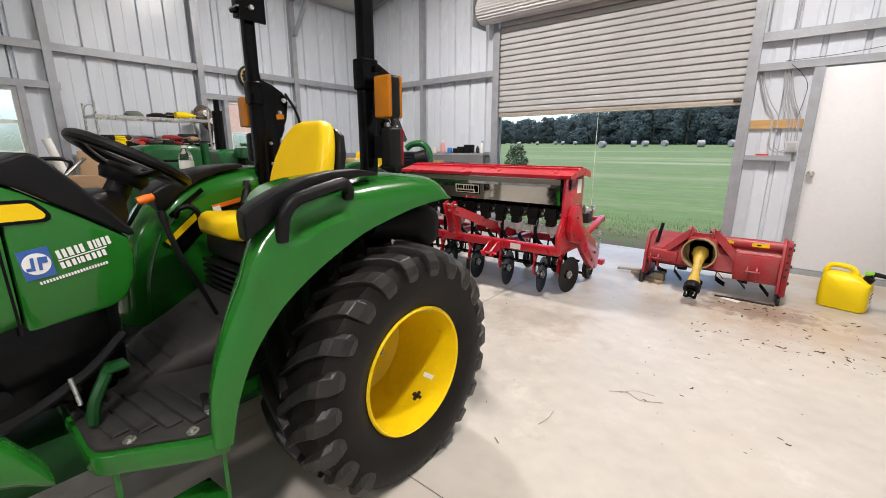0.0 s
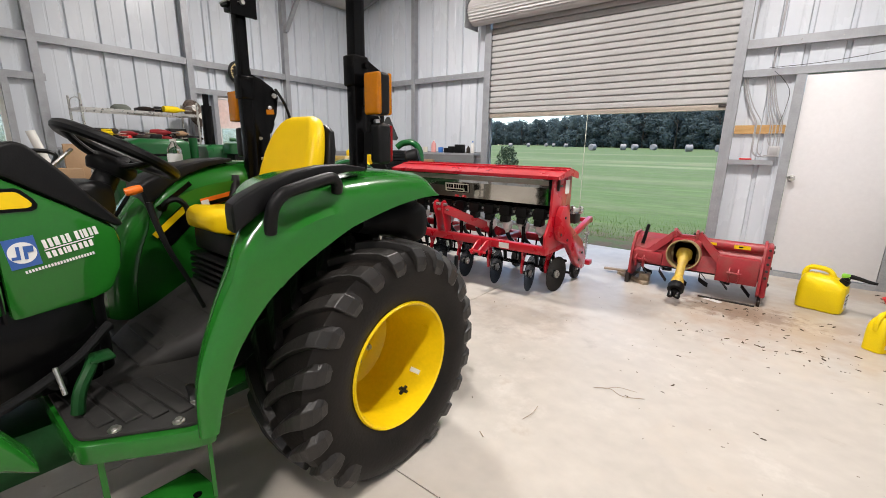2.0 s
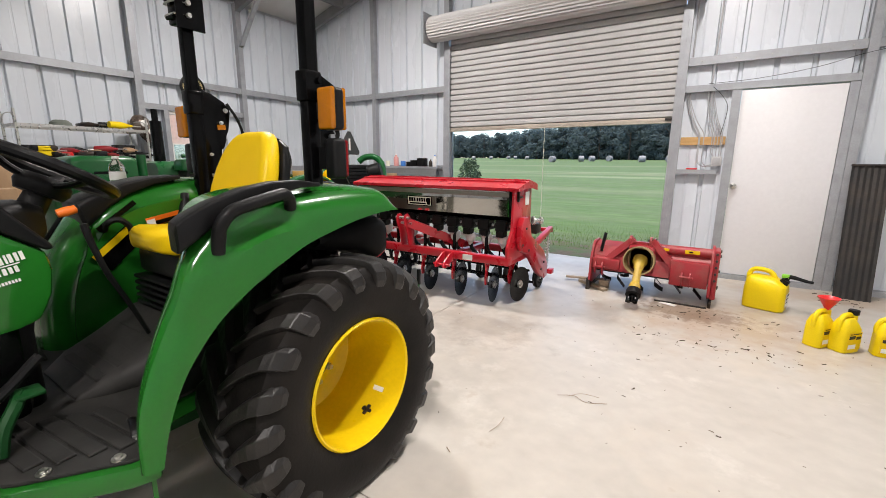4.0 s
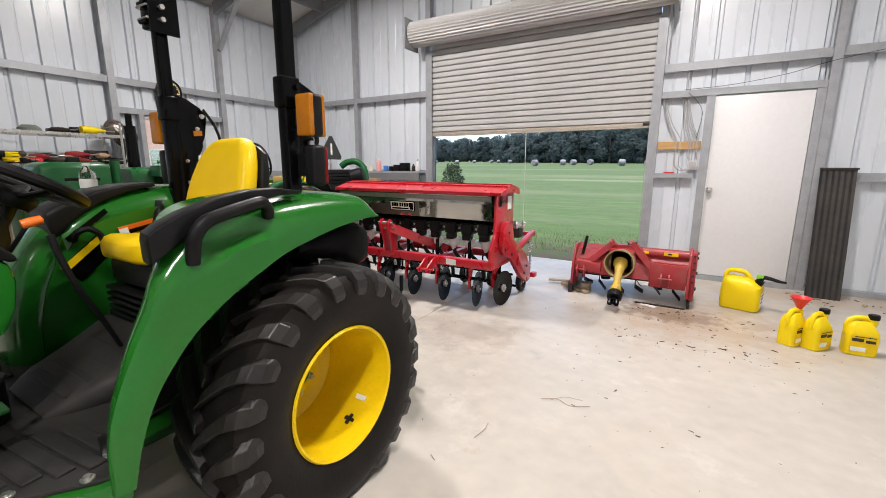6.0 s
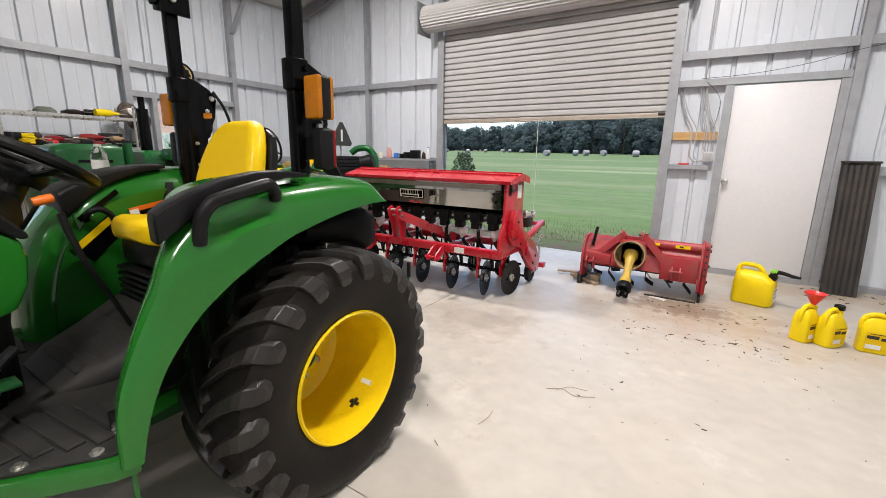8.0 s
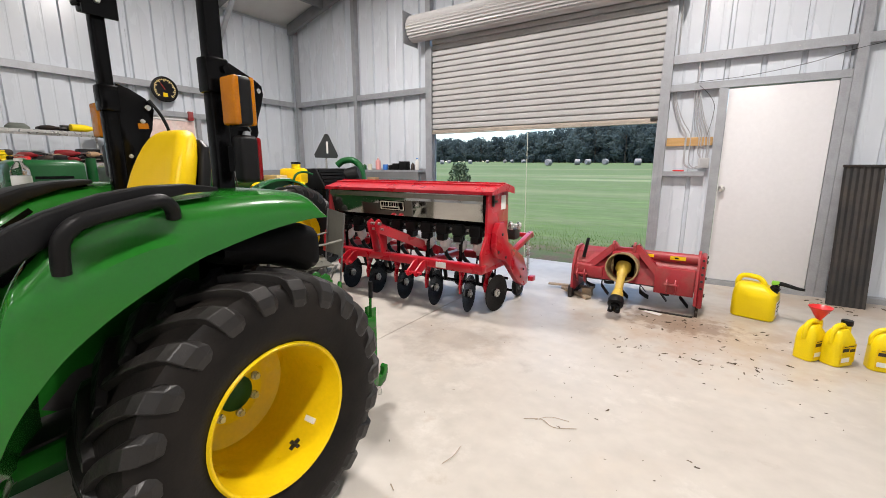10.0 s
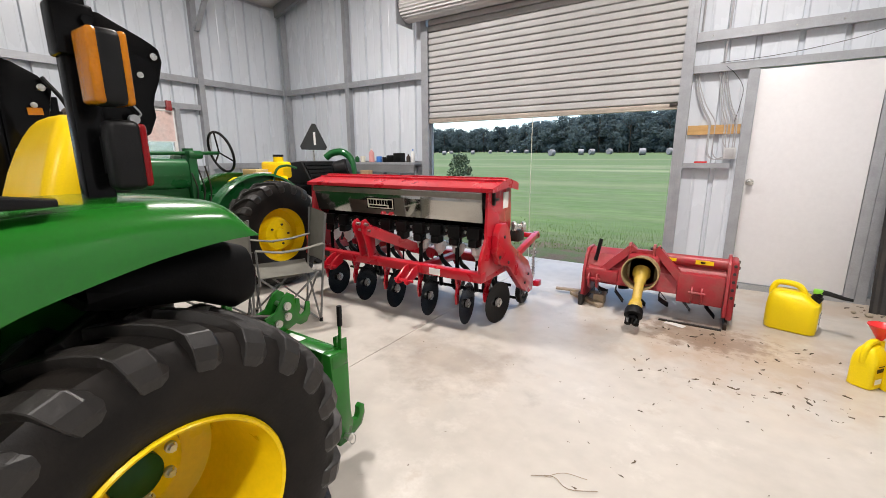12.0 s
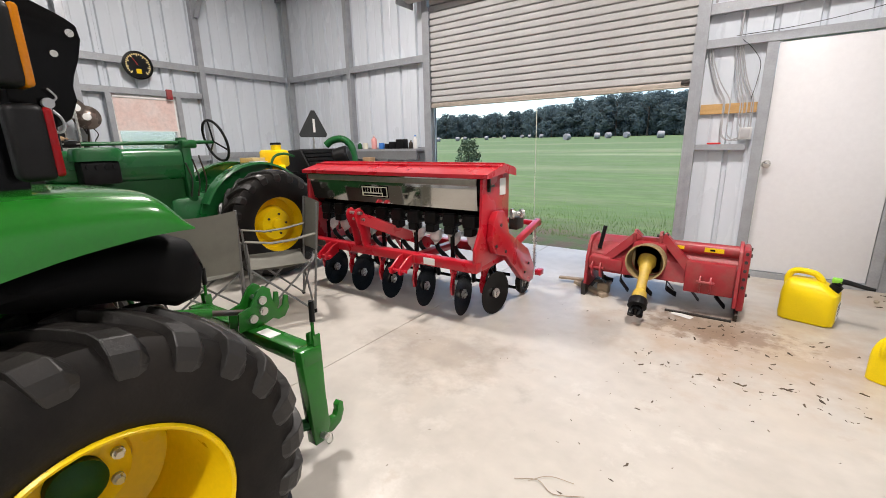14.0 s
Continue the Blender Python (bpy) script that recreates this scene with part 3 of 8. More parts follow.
# return of the opening through the wall
b_ = B()
box(b_, ROLL_L - 0.03, ROLL_L, WY1 + 0.075, WY1 + 0.15, 0, ROLL_TOP)
box(b_, ROLL_R, ROLL_R + 0.03, WY1 + 0.075, WY1 + 0.15, 0, ROLL_TOP)
tagged(link_mesh("trim", b_, surface("jamb_trim", (0.55, 0.6, 0.68), 0.5, amount=0.2, bump=0.02), False), "pale metal trim round the roll-up opening", "trim", kind="structure")
ROPE = surface("pull_rope", (0.62, 0.62, 0.50), 0.8, amount=0.3, scale=40, bump=0.1)
single("pull_rope", tube(B(), [(-1.972, WY1 - 0.03, 1.75), (-1.968, WY1 - 0.03, 1.1), (-1.96, WY1 - 0.03, 0.35), (-1.95, WY1 - 0.04, 0.02)], 0.004, 6), ROPE, "thin pale pull rope hanging from the roll-up door", "rope")

# ---------------------------------------------------------------- walk door
door = setting("door_1", box(B(), DOOR_L + 0.065, DOOR_R - 0.055, WY1 + 0.012, WY1 + 0.055, 0.055, 2.045, 0.002), WHITE_DOOR, "closed plain white walk door in a grey steel frame", "door")
b_ = B()
box(b_, DOOR_L - 0.02, DOOR_L + 0.062, WY1 - 0.012, WY1 + 0.08, 0, 2.055)
part("door_frame", b_, STEEL, door, "grey steel frame", False)
b_ = B()
box(b_, DOOR_R - 0.052, DOOR_R + 0.02, WY1 - 0.008, WY1 + 0.08, 0, 2.055)
part("door_frame", b_, STEEL, door, "grey steel frame", False)
part("threshold", box(B(), DOOR_L + 0.062, DOOR_R - 0.052, WY1 - 0.03, WY1 + 0.1, 0, 0.05), STEEL, door, "", False)
b_ = B()
lathe(b_, [(0.033, 0.0), (0.033, 0.006), (0.015, 0.012), (0.013, 0.035), (0.026, 0.045), (0.031, 0.058), (0.026, 0.07), (0.0, 0.074)], (0.205, WY1 + 0.012, 1.04), (0, -1, 0), 20)
part("door_handle", b_, ZINC, door, "round brushed steel knob")

# ---------------------------------------------------------------- outdoors
def field_material():
    m = surface("mown_grass", (0.098, 0.145, 0.062), 0.9, spots=(0.135, 0.160, 0.092), amount=0.8, scale=0.7, fine=7, bump=0.5, stretch=(0.3, 1.3, 1), spec=0.1)
    nt = m.node_tree
    N, L = nt.nodes, nt.links
    b = N["Principled BSDF"]
    src = b.inputs["Base Color"].links[0].from_socket
    geo = N.new("ShaderNodeNewGeometry")
    mp = N.new("ShaderNodeMapping")
    mp.inputs["Scale"].default_value = (0.03, 0.16, 1)
    L.new(geo.outputs["Position"], mp.inputs[0])
    nz = N.new("ShaderNodeTexNoise")
    nz.inputs["Scale"].default_value, nz.inputs["Detail"].default_value = 1.0, 5
    L.new(mp.outputs[0], nz.inputs["Vector"])
    mr = N.new("ShaderNodeMapRange")
    mr.inputs[1].default_value, mr.inputs[2].default_value = 0.56, 0.72
    L.new(nz.outputs[0], mr.inputs[0])
    q = N.new("ShaderNodeMixRGB")
    L.new(mr.outputs[0], q.inputs[0])
    L.new(src, q.inputs[1])
    q.inputs[2].default_value = (0.16, 0.18, 0.11, 1)
    src = q.outputs[0]
    for stretch, lo, hi, colour, most in (((0.9, 3.2, 1), 0.50, 0.66, (0.055, 0.105, 0.028, 1), 0.75), ((0.35, 2.0, 1), 0.52, 0.70, (0.14, 0.205, 0.075, 1), 0.5)):
        mp2 = N.new("ShaderNodeMapping")
        mp2.inputs["Scale"].default_value = stretch
        L.new(geo.outputs["Position"], mp2.inputs[0])
        tuft = N.new("ShaderNodeTexNoise")
        tuft.inputs["Scale"].default_value, tuft.inputs["Detail"].default_value, tuft.inputs["Roughness"].default_value = 1.0, 9, 0.7
        L.new(mp2.outputs[0], tuft.inputs["Vector"])
        mr2 = N.new("ShaderNodeMapRange")
        mr2.inputs[1].default_value, mr2.inputs[2].default_value, mr2.inputs[4].default_value = lo, hi, most
        L.new(tuft.outputs[0], mr2.inputs[0])
        q2 = N.new("ShaderNodeMixRGB")
        L.new(mr2.outputs[0], q2.inputs[0])
        L.new(src, q2.inputs[1])
        q2.inputs[2].default_value = colour
        src = q2.outputs[0]
    sep = N.new("ShaderNodeSeparateXYZ")
    L.new(geo.outputs["Position"], sep.inputs[0])
    wob = N.new("ShaderNodeTexNoise")
    wob.inputs["Scale"].default_value, wob.inputs["Detail"].default_value = 0.35, 8
    L.new(geo.outputs["Position"], wob.inputs["Vector"])
    for at, half, most in ((19.0, 3.0, 0.22), (36.0, 5.0, 0.25), (62.0, 8.0, 0.25)):
        a = N.new("ShaderNodeMath")
        a.operation = "SUBTRACT"
        L.new(sep.outputs[1], a.inputs[0])
        a.inputs[1].default_value = at
        d = N.new("ShaderNodeMath")
        d.operation = "ABSOLUTE"
        L.new(a.outputs[0], d.inputs[0])
        r = N.new("ShaderNodeMapRange")
        r.inputs[1].default_value, r.inputs[2].default_value = half, 0.0
        r.inputs[3].default_value, r.inputs[4].default_value = -0.3, 0.5
        L.new(d.outputs[0], r.inputs[0])
        s_ = N.new("ShaderNodeMath")
        s_.operation = "ADD"
        L.new(r.outputs[0], s_.inputs[0])
        L.new(wob.outputs[0], s_.inputs[1])
        k = N.new("ShaderNodeMapRange")
        k.inputs[1].default_value, k.inputs[2].default_value, k.inputs[4].default_value = 0.55, 1.0, most
        L.new(s_.outputs[0], k.inputs[0])
        t = N.new("ShaderNodeMixRGB")
        L.new(k.outputs[0], t.inputs[0])
        L.new(src, t.inputs[1])
        t.inputs[2].default_value = (0.25, 0.22, 0.16, 1)
        src = t.outputs[0]
    L.new(src, b.inputs["Base Color"])
    return m


GRASS = field_material()


def ground_z(y):
    """Level round the building; the field climbs gently to the wood."""
    return -0.05 + 0.02 * max(0.0, min(y, 320.0) - 8.0)


bm = B()
for a0, a1, b0, b1 in ((-3000, 3000, WY1 + 0.16, 8.0), (-3000, 3000, 8.0, 320.0), (-3000, 3000, 320.0, 3000.0), (-3000, 3000, -3000, WY0 - 0.2),
                       (-3000, WX0 - 0.2, WY0 - 0.2, WY1 + 0.16), (WX1 + 0.2, 3000, WY0 - 0.2, WY1 + 0.16)):
    vs = [bm.verts.new(p) for p in ((a0, b0, ground_z(b0)), (a1, b0, ground_z(b0)), (a1, b1, ground_z(b1)), (a0, b1, ground_z(b1)))]
    bm.faces.new(vs)
bmesh.ops.remove_doubles(bm, verts=bm.verts, dist=0.001)
setting("ground", bm, GRASS, "wide mown hay field of green stubble", "ground", False)
SOIL = surface("gravelly_soil", (0.12, 0.088, 0.055), 0.95, spots=(0.07, 0.12, 0.03), amount=0.8, scale=3, fine=30, bump=0.6, ramp=(0.42, 0.55))
bm = B()
rows = []
for i in range(60):
    x = -8 + i * 0.2
    rows.append([(x, WY1 + 0.17, -0.04), (x, WY1 + 0.6, -0.03 + 0.012 * noise.noise((x * 3, 0, 0))), (x, WY1 + 1.5 + 0.3 * noise.noise((x * 1.3, 4, 0)), -0.047)])
loft(bm, rows, False, False)
setting("dirt_strip", bm, SOIL, "strip of bare soil and weeds along the slab", "ground", False)


def grass_blades():
    """Blades near the slab, joined."""
    rnd = random.Random(4)
    bm = B()
    for k in range(14000):
        y = WY1 + 0.95 + 5.5 * rnd.random() ** 1.6
        x = -7.5 + 9 * rnd.random()
        h = 0.03 + 0.05 * rnd.random()
        a = rnd.random() * 6.28
        w = 0.004
        lean = V(rnd.uniform(-0.03, 0.03), rnd.uniform(-0.03, 0.03), 0)
        c = V(x, y, -0.05)
        u = V(math.cos(a), math.sin(a), 0) * w
        vs = [bm.verts.new(c - u), bm.verts.new(c + u), bm.verts.new(c + lean + V(0, 0, h))]
        bm.faces.new(vs)
    return bm


BLADE = surface("grass_blade", (0.17, 0.28, 0.075), 0.8, spots=(0.21, 0.27, 0.10), amount=0.7, scale=1.5, fine=20, bump=0.0)
tagged(link_mesh("grass", grass_blades(), BLADE, False), "short green grass beside the slab", "grass", kind="stuff")

def let_through(m, share):
    """Thin leaves pass part of the light on."""
    nt = m.node_tree
    b = nt.nodes["Principled BSDF"]
    tr = nt.nodes.new("ShaderNodeBsdfTranslucent")
    nt.links.new(b.inputs["Base Color"].links[0].from_socket, tr.inputs["Color"])
    mx = nt.nodes.new("ShaderNodeMixShader")
    mx.inputs[0].default_value = share
    nt.links.new(b.outputs[0], mx.inputs[1])
    nt.links.new(tr.outputs[0], mx.inputs[2])
    nt.links.new(mx.outputs[0], nt.nodes["Material Output"].inputs["Surface"])
    return m


let_through(BLADE, 0.45)
# Leaf green is paled to blue-grey: distance haze put into the colour.
HAZED_LEAVES = surface("hazed_leaves", (0.125, 0.160, 0.165), 0.95, spots=(0.088, 0.120, 0.128), amount=0.5, scale=0.35, fine=2.5, bump=0.0, spec=0.05, shift=0.15)
let_through(HAZED_LEAVES, 0.5)
BARK = surface("bark", (0.09, 0.07, 0.055), 0.9, amount=0.5, scale=3, bump=0.3)


def crown_mesh(seed, h, w):
    """A crown of many leafy puffs, each a shell of small leaf sprays, with an uneven outline and gaps."""
    rnd = random.Random(seed)
    bm = B()
    for k in range(60):
        t = (k + rnd.random()) / 60
        reach = w * (0.42 + 0.50 * math.sin(min(1.0, 0.16 + 0.86 * t) * math.pi)) * (0.12 + 0.88 * rnd.random() ** 0.6)
        a = rnd.random() * 6.283
        c = V(math.cos(a) * reach, math.sin(a) * reach, h * (0.06 + 0.86 * t))
        size = w * (0.22 + 0.16 * rnd.random()) * (1.0 - 0.3 * t)
        for i in range(64):
            d = V(rnd.gauss(0, 1), rnd.gauss(0, 1), rnd.gauss(0, 1) + 0.25).normalized()
            q = c + V(d.x, d.y, d.z * 0.8) * size * (0.78 + 0.32 * rnd.random())
            u, v = frame_of(d + V(rnd.uniform(-0.5, 0.5), rnd.uniform(-0.5, 0.5), rnd.uniform(-0.5, 0.5)))
            r = size * (0.16 + 0.16 * rnd.random())
            turn = rnd.random() * 3.14
            e, g = u * math.cos(turn) + v * math.sin(turn), v * math.cos(turn) - u * math.sin(turn)
            bm.faces.new([bm.verts.new(q + e * r), bm.verts.new(q + g * r * 0.6), bm.verts.new(q - e * r * 0.9), bm.verts.new(q - g * r * 0.7)])
    me = bpy.data.meshes.new("crown")
    bm.to_mesh(me)
    bm.free()
    me.materials.append(HAZED_LEAVES)
    return me


def trunk_mesh(h, r):
    bm = B()
    cyl(bm, (0, 0, 0), (0, 0, h * 0.75), r, r * 0.35, 8)
    for k in range(6):
        a = k * 1.1
        cyl(bm, (0, 0, h * (0.25 + 0.07 * k)), (math.cos(a) * h * 0.2, math.sin(a) * h * 0.2, h * (0.45 + 0.08 * k)), r * 0.35, r * 0.1, 5)
    me = bpy.data.meshes.new("trunk")
    bm.to_mesh(me)
    bm.free()
    me.materials.append(BARK)
    return me


_crowns = [crown_mesh(s, 16, 5.5) for s in range(5)]
_trunk = trunk_mesh(16, 0.35)
_rt = random.Random(8)


def tree(x, y, s):
    t = thing("tree", (x, y, ground_z(y)), "tall broadleaf tree at the field's edge, leaves tinted with distance haze", "tree", "trees along the field")
    m = pose(x, y, ground_z(y) - 0.1, 0, 0, _rt.random() * 360) @ Matrix.Diagonal((s * (0.9 + 0.3 * _rt.random()), s * (0.9 + 0.3 * _rt.random()), s, 1))
    piece("trunk", _trunk, t, m)
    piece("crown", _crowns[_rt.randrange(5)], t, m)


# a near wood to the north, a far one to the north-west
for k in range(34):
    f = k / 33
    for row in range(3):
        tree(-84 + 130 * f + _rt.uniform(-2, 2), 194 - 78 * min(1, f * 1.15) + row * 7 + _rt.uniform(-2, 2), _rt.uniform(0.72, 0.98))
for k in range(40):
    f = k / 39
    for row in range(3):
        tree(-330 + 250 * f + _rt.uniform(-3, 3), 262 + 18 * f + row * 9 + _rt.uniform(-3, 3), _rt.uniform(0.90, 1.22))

# woods to the west, seen through the windows
for k in range(46):
    tree(-250 + _rt.uniform(-5, 5), -140 + 7.0 * k + _rt.uniform(-2, 2), _rt.uniform(0.75, 1.0))

HAY = surface("net_wrapped_hay", (0.27, 0.255, 0.26), 0.8, spots=(0.19, 0.17, 0.16), amount=0.5, scale=3, fine=14, bump=0.2)


def bale(x, y, a):
    bm = B()
    u = V(math.cos(a), math.sin(a), 0)
    c = V(x, y, ground_z(y) + 0.69)
    lathe(bm, [(0.0, -0.66), (0.6, -0.64), (0.70, -0.55), (0.72, 0), (0.70, 0.55), (0.6, 0.64), (0.0, 0.66)], c, u, 20)
    return single("hay_bale", bm, HAY, "pale net-wrapped round hay bale on the field", "hay bale", "hay bales on the field")


for k, (x, y) in enumerate([(-87.2, 122.9), (-81.7, 126.7), (-100.8, 162.0), (-78.0, 140.6), (-85.8, 170.4), (-83.1, 182.8), (-76.1, 175.0), (-64.0, 158.4), (-32.4, 95.5), (-29.0, 107.0),
                            (-27.8, 112.5), (-23.7, 113.4), (-14.2, 99.9), (-9.0, 101.0)]):
    bale(x, y, 0.3 + 0.5 * (k % 3))


def bush(x, y):
    t = thing("bush", (x, y, ground_z(y)), "small ragged grey-green shrub outside the roll-up door", "bush")
    bm = B()
    rnd = random.Random(3)
    for k in range(9):
        a = rnd.random() * 6.28
        tube(bm, [(x, y, ground_z(y) - 0.02), (x + 0.1 * math.cos(a), y + 0.1 * math.sin(a), 0.5), (x + 0.25 * math.cos(a), y + 0.25 * math.sin(a), 1.0)], 0.008, 5, 3)
    part("stem", bm, BARK, t)
    bm = B()
    for k in range(2000):
        a, h = rnd.random() * 6.28, rnd.random() ** 1.15
        r = (0.10 + 0.26 * math.sin(h * 2.5 + 0.35)) * rnd.random() ** 0.5
        c = V(x + r * math.cos(a), y + r * math.sin(a), 0.15 + 1.2 * h + rnd.uniform(-0.05, 0.05))
        d = V(rnd.gauss(0, 1), rnd.gauss(0, 1), rnd.gauss(0, 1)).normalized() * 0.05
        e = d.cross(V(rnd.random(), rnd.random(), rnd.random())).normalized() * 0.02
        bm.faces.new([bm.verts.new(c - d), bm.verts.new(c + e), bm.verts.new(c + d), bm.verts.new(c - e)])
    part("foliage", bm, surface("shrub_leaf", (0.10, 0.14, 0.08), 0.8, amount=0.5, scale=4, bump=0.0), t, smooth=False)


bush(-5.75, 10.3)

# ---------------------------------------------------------------- the compact tractor
TX, TY, TZ = -1.70, 1.09, 0.445          # middle line, rear axle
tractor = thing("compact_tractor", (TX, TY, 0.0), "green compact tractor with yellow seat and wheels, folding roll bar", "tractor")


def lugged_tyre(bm, cx, cy, cz, s, R, w, rim, lugs, h, flat=True):
    """A tyre about an axis along x; s: the side that faces out. Bars run from the middle to each shoulder."""
    half = w / 2
    prof = [(rim - 0.004, half * 0.78), (rim + 0.012, half * 0.86), (rim + 0.35 * (R - rim), half * 1.0), (rim + 0.62 * (R - rim), half * 1.0),
            (R - 0.035, half * 0.93), (R - 0.010, half * 0.80), (R, half * 0.4)]
    prof = prof + [(r, -x) for r, x in prof[::-1]]
    lathe(bm, [(r, x) for r, x in prof], (cx, cy, cz), (1, 0, 0), 64, ends=False)
    if flat:
        for v in bm.verts:
            if v.co.z < 0.0:
                v.co.z = 0.0
    return bm


def lug_mesh(side, R, w, h):
    """One tread bar about the x axis: sloped flanks, from the middle of the tread over the shoulder, dying out on the sidewall."""
    half, k = w / 2, R / 0.456
    bm = B()
    rows = []
    # across the tread, drop below the crown, height, tilt of the face, sweep round the wheel, half width of the top, reach of the trailing ramp
    for u, drop, hh, tilt, a, wd, ramp in ((-0.06, 0.0, 1.0, 0, 0.0, 0.013, 0.010), (0.12, 0.0, 1.0, 2, 0.075, 0.016, 0.010), (0.32, 0.001, 1.0, 5, 0.15, 0.019, 0.011), (0.52, 0.004, 1.0, 10, 0.215, 0.022, 0.013),
                                           (0.70, 0.008, 0.98, 18, 0.265, 0.025, 0.017), (0.83, 0.015, 0.92, 32, 0.295, 0.028, 0.022), (0.925, 0.034, 0.70, 58, 0.312, 0.029, 0.030), (0.975, 0.058, 0.38, 76, 0.320, 0.026, 0.038), (0.995, 0.084, 0.03, 86, 0.324, 0.020, 0.042)):
        tilt = radians(tilt)
        ring = []
        for reach, up in ((-wd - ramp, 0), (wd + 0.007, 0), (wd, 1), (-wd, 1)):
            lift = h * hh if up else -0.010
            r = R - drop * k + lift * math.cos(tilt)
            x = side * (half * u + lift * math.sin(tilt))
            da = reach * k / R
            ring.append((x, r * math.cos(da - a), r * math.sin(da - a)))
        rows.append(ring)
    loft(bm, rows)
    bmesh.ops.recalc_face_normals(bm, faces=bm.faces)
    bmesh.ops.bevel(bm, geom=[e for e in bm.edges if e.calc_face_angle(0) > 0.55], offset=0.0025, segments=1, affect="EDGES", clamp_overlap=True)
    me = bpy.data.meshes.new("lug")
    bm.to_mesh(me)
    bm.free()
    me.materials.append(LUG_RUBBER)
    return me


def set_lugs(wheel, cx, cy, cz, R, w, h, count):
    """Tread bars round the tyre, but for those pressed flat on the floor."""
    for side in (1, -1):
        me = lug_mesh(side, R, w, h)
        for k in range(count):
            a = 360 * (k + (0.5 if side < 0 else 0)) / count
            mid = radians(a) - 0.16
            if cz + (R + h) * math.sin(mid) > 0.012:
                piece("lug", me, wheel, pose(cx, cy, cz, a, 0, 0))


def rear_wheel(s):
    """s: +1 the side next to the open floor, -1 the far side."""
    def X(d):
        return TX + s * d
    wheel = part("rear_wheel", B_hub(s), GREEN_DARK, tractor, "wheel with yellow rim and bar-tread tyre")
    bm = lugged_tyre(B(), X(0.572), TY, TZ, s, 0.456, 0.365, 0.240, 22, 0.024)
    part("tyre", bm, RUBBER, wheel, "black bar-tread rubber tyre")
    set_lugs(wheel, X(0.572), TY, TZ, 0.456, 0.365, 0.026, 22)
    bm = B()
    lathe(bm, [(0.243, 0.140), (0.252, 0.150), (0.254, 0.160), (0.248, 0.167), (0.240, 0.162), (0.236, 0.146), (0.231, 0.10), (0.224, 0.02), (0.222, -0.10), (0.215, -0.155), (0.20, -0.165),
               (0.135, -0.178), (0.125, -0.150), (0.066, -0.146), (0.06, -0.150)], (X(0.572), TY, TZ), (s, 0, 0), 56, ends=False)
    lathe(bm, [(0.235, -0.15), (0.249, -0.158), (0.256, -0.152), (0.256, -0.142), (0.23, -0.13)], (X(0.572), TY, TZ), (s, 0, 0), 40, ends=False)
    part("rim", bm, YELLOW, wheel, "glossy yellow deep-dish rim")
    bolt = bpy.data.meshes.new("wheel_bolt")
    b_ = B()
    cyl(b_, (0, 0, 0), (0.014, 0, 0), 0.016, 0.016, 12)
    cyl(b_, (0.014, 0, 0), (0.026, 0, 0), 0.011, 0.011, 6)
    b_.to_mesh(bolt)
    b_.free()
    bolt.materials.append(ZINC)
    for k in range(8):
        a = 2 * math.pi * (k + 0.3) / 8
        piece("wheel_bolt", bolt, wheel, pose(X(0.572 - 0.15), TY + 0.098 * math.cos(a), TZ + 0.098 * math.sin(a), 0, 0, 0 if s > 0 else 180))
    if s > 0:
        for a, w_, l_, mt, nm in ((radians(-38), 0.02, 0.05, WHITE, "rim_label"), (radians(-63), 0.012, 0.02, DARK_STEEL, "valve")):
            m = pose(X(0.572 + 0.06), TY, TZ, 0, 0, 0) @ Matrix.Rotation(a, 4, "X") @ Matrix.Translation((0, 0.222, 0))
            b_ = B()
            if nm == "valve":
                cyl(b_, (0, 0.008, 0), (0.0, -0.022, 0), 0.006, 0.004, 8)
                box(b_, -0.006, 0.006, -0.004, 0.004, -0.022, 0.022)
                box(b_, -0.022, 0.022, -0.004, 0.004, -0.006, 0.006)
            else:
                box(b_, -l_ / 2, l_ / 2, -0.001, 0.006, -w_ / 2, w_ / 2)
            for v in b_.verts:
                v.co = m @ v.co
            part(nm, b_, mt, wheel)
    return wheel


def B_hub(s):
    bm = B()
    def X(d):
        return TX + s * d
    lathe(bm, [(0.064, 0.0), (0.064, 0.035), (0.05, 0.045), (0.0, 0.047)], (X(0.42), TY, TZ), (s, 0, 0), 28)
    cyl(bm, (X(0.20), TY, TZ), (X(0.42), TY, TZ), 0.07, 0.062, 20)
    return bm


rear_wheel(1)
rear_wheel(-1)


def front_wheel(s):
    """A small front wheel on the end of the front axle."""
    x, y, R = TX + s * 0.52, -0.62, 0.315
    hub = B()
    lathe(hub, [(0.05, 0.0), (0.05, 0.03), (0.0, 0.035)], (x - s * 0.02, y, R), (s, 0, 0), 20)
    wheel = part("front_wheel", hub, GREEN_DARK, tractor, "small wheel with yellow rim")
    part("tyre", lugged_tyre(B(), x, y, R, s, R - 0.004, 0.20, 0.16, 20, 0.02), RUBBER, wheel, "black bar-tread rubber tyre")
    set_lugs(wheel, x, y, R, R - 0.006, 0.20, 0.02, 20)
    bm = B()
    lathe(bm, [(0.162, 0.085), (0.168, 0.078), (0.150, 0.06), (0.145, 0.0), (0.13, -0.02), (0.05, -0.015)], (x, y, R), (s, 0, 0), 40, ends=False)
    part("rim", bm, YELLOW, wheel, "glossy yellow rim")


front_wheel(1)
front_wheel(-1)
bm = B()
cyl(bm, (TX - 0.44, -0.62, 0.315), (TX + 0.44, -0.62, 0.315), 0.05, n=16)
box(bm, TX - 0.12, TX + 0.12, -0.72, -0.52, 0.28, 0.42, 0.02)
part("front_axle", bm, GREEN_DARK, tractor, "dark green front axle")

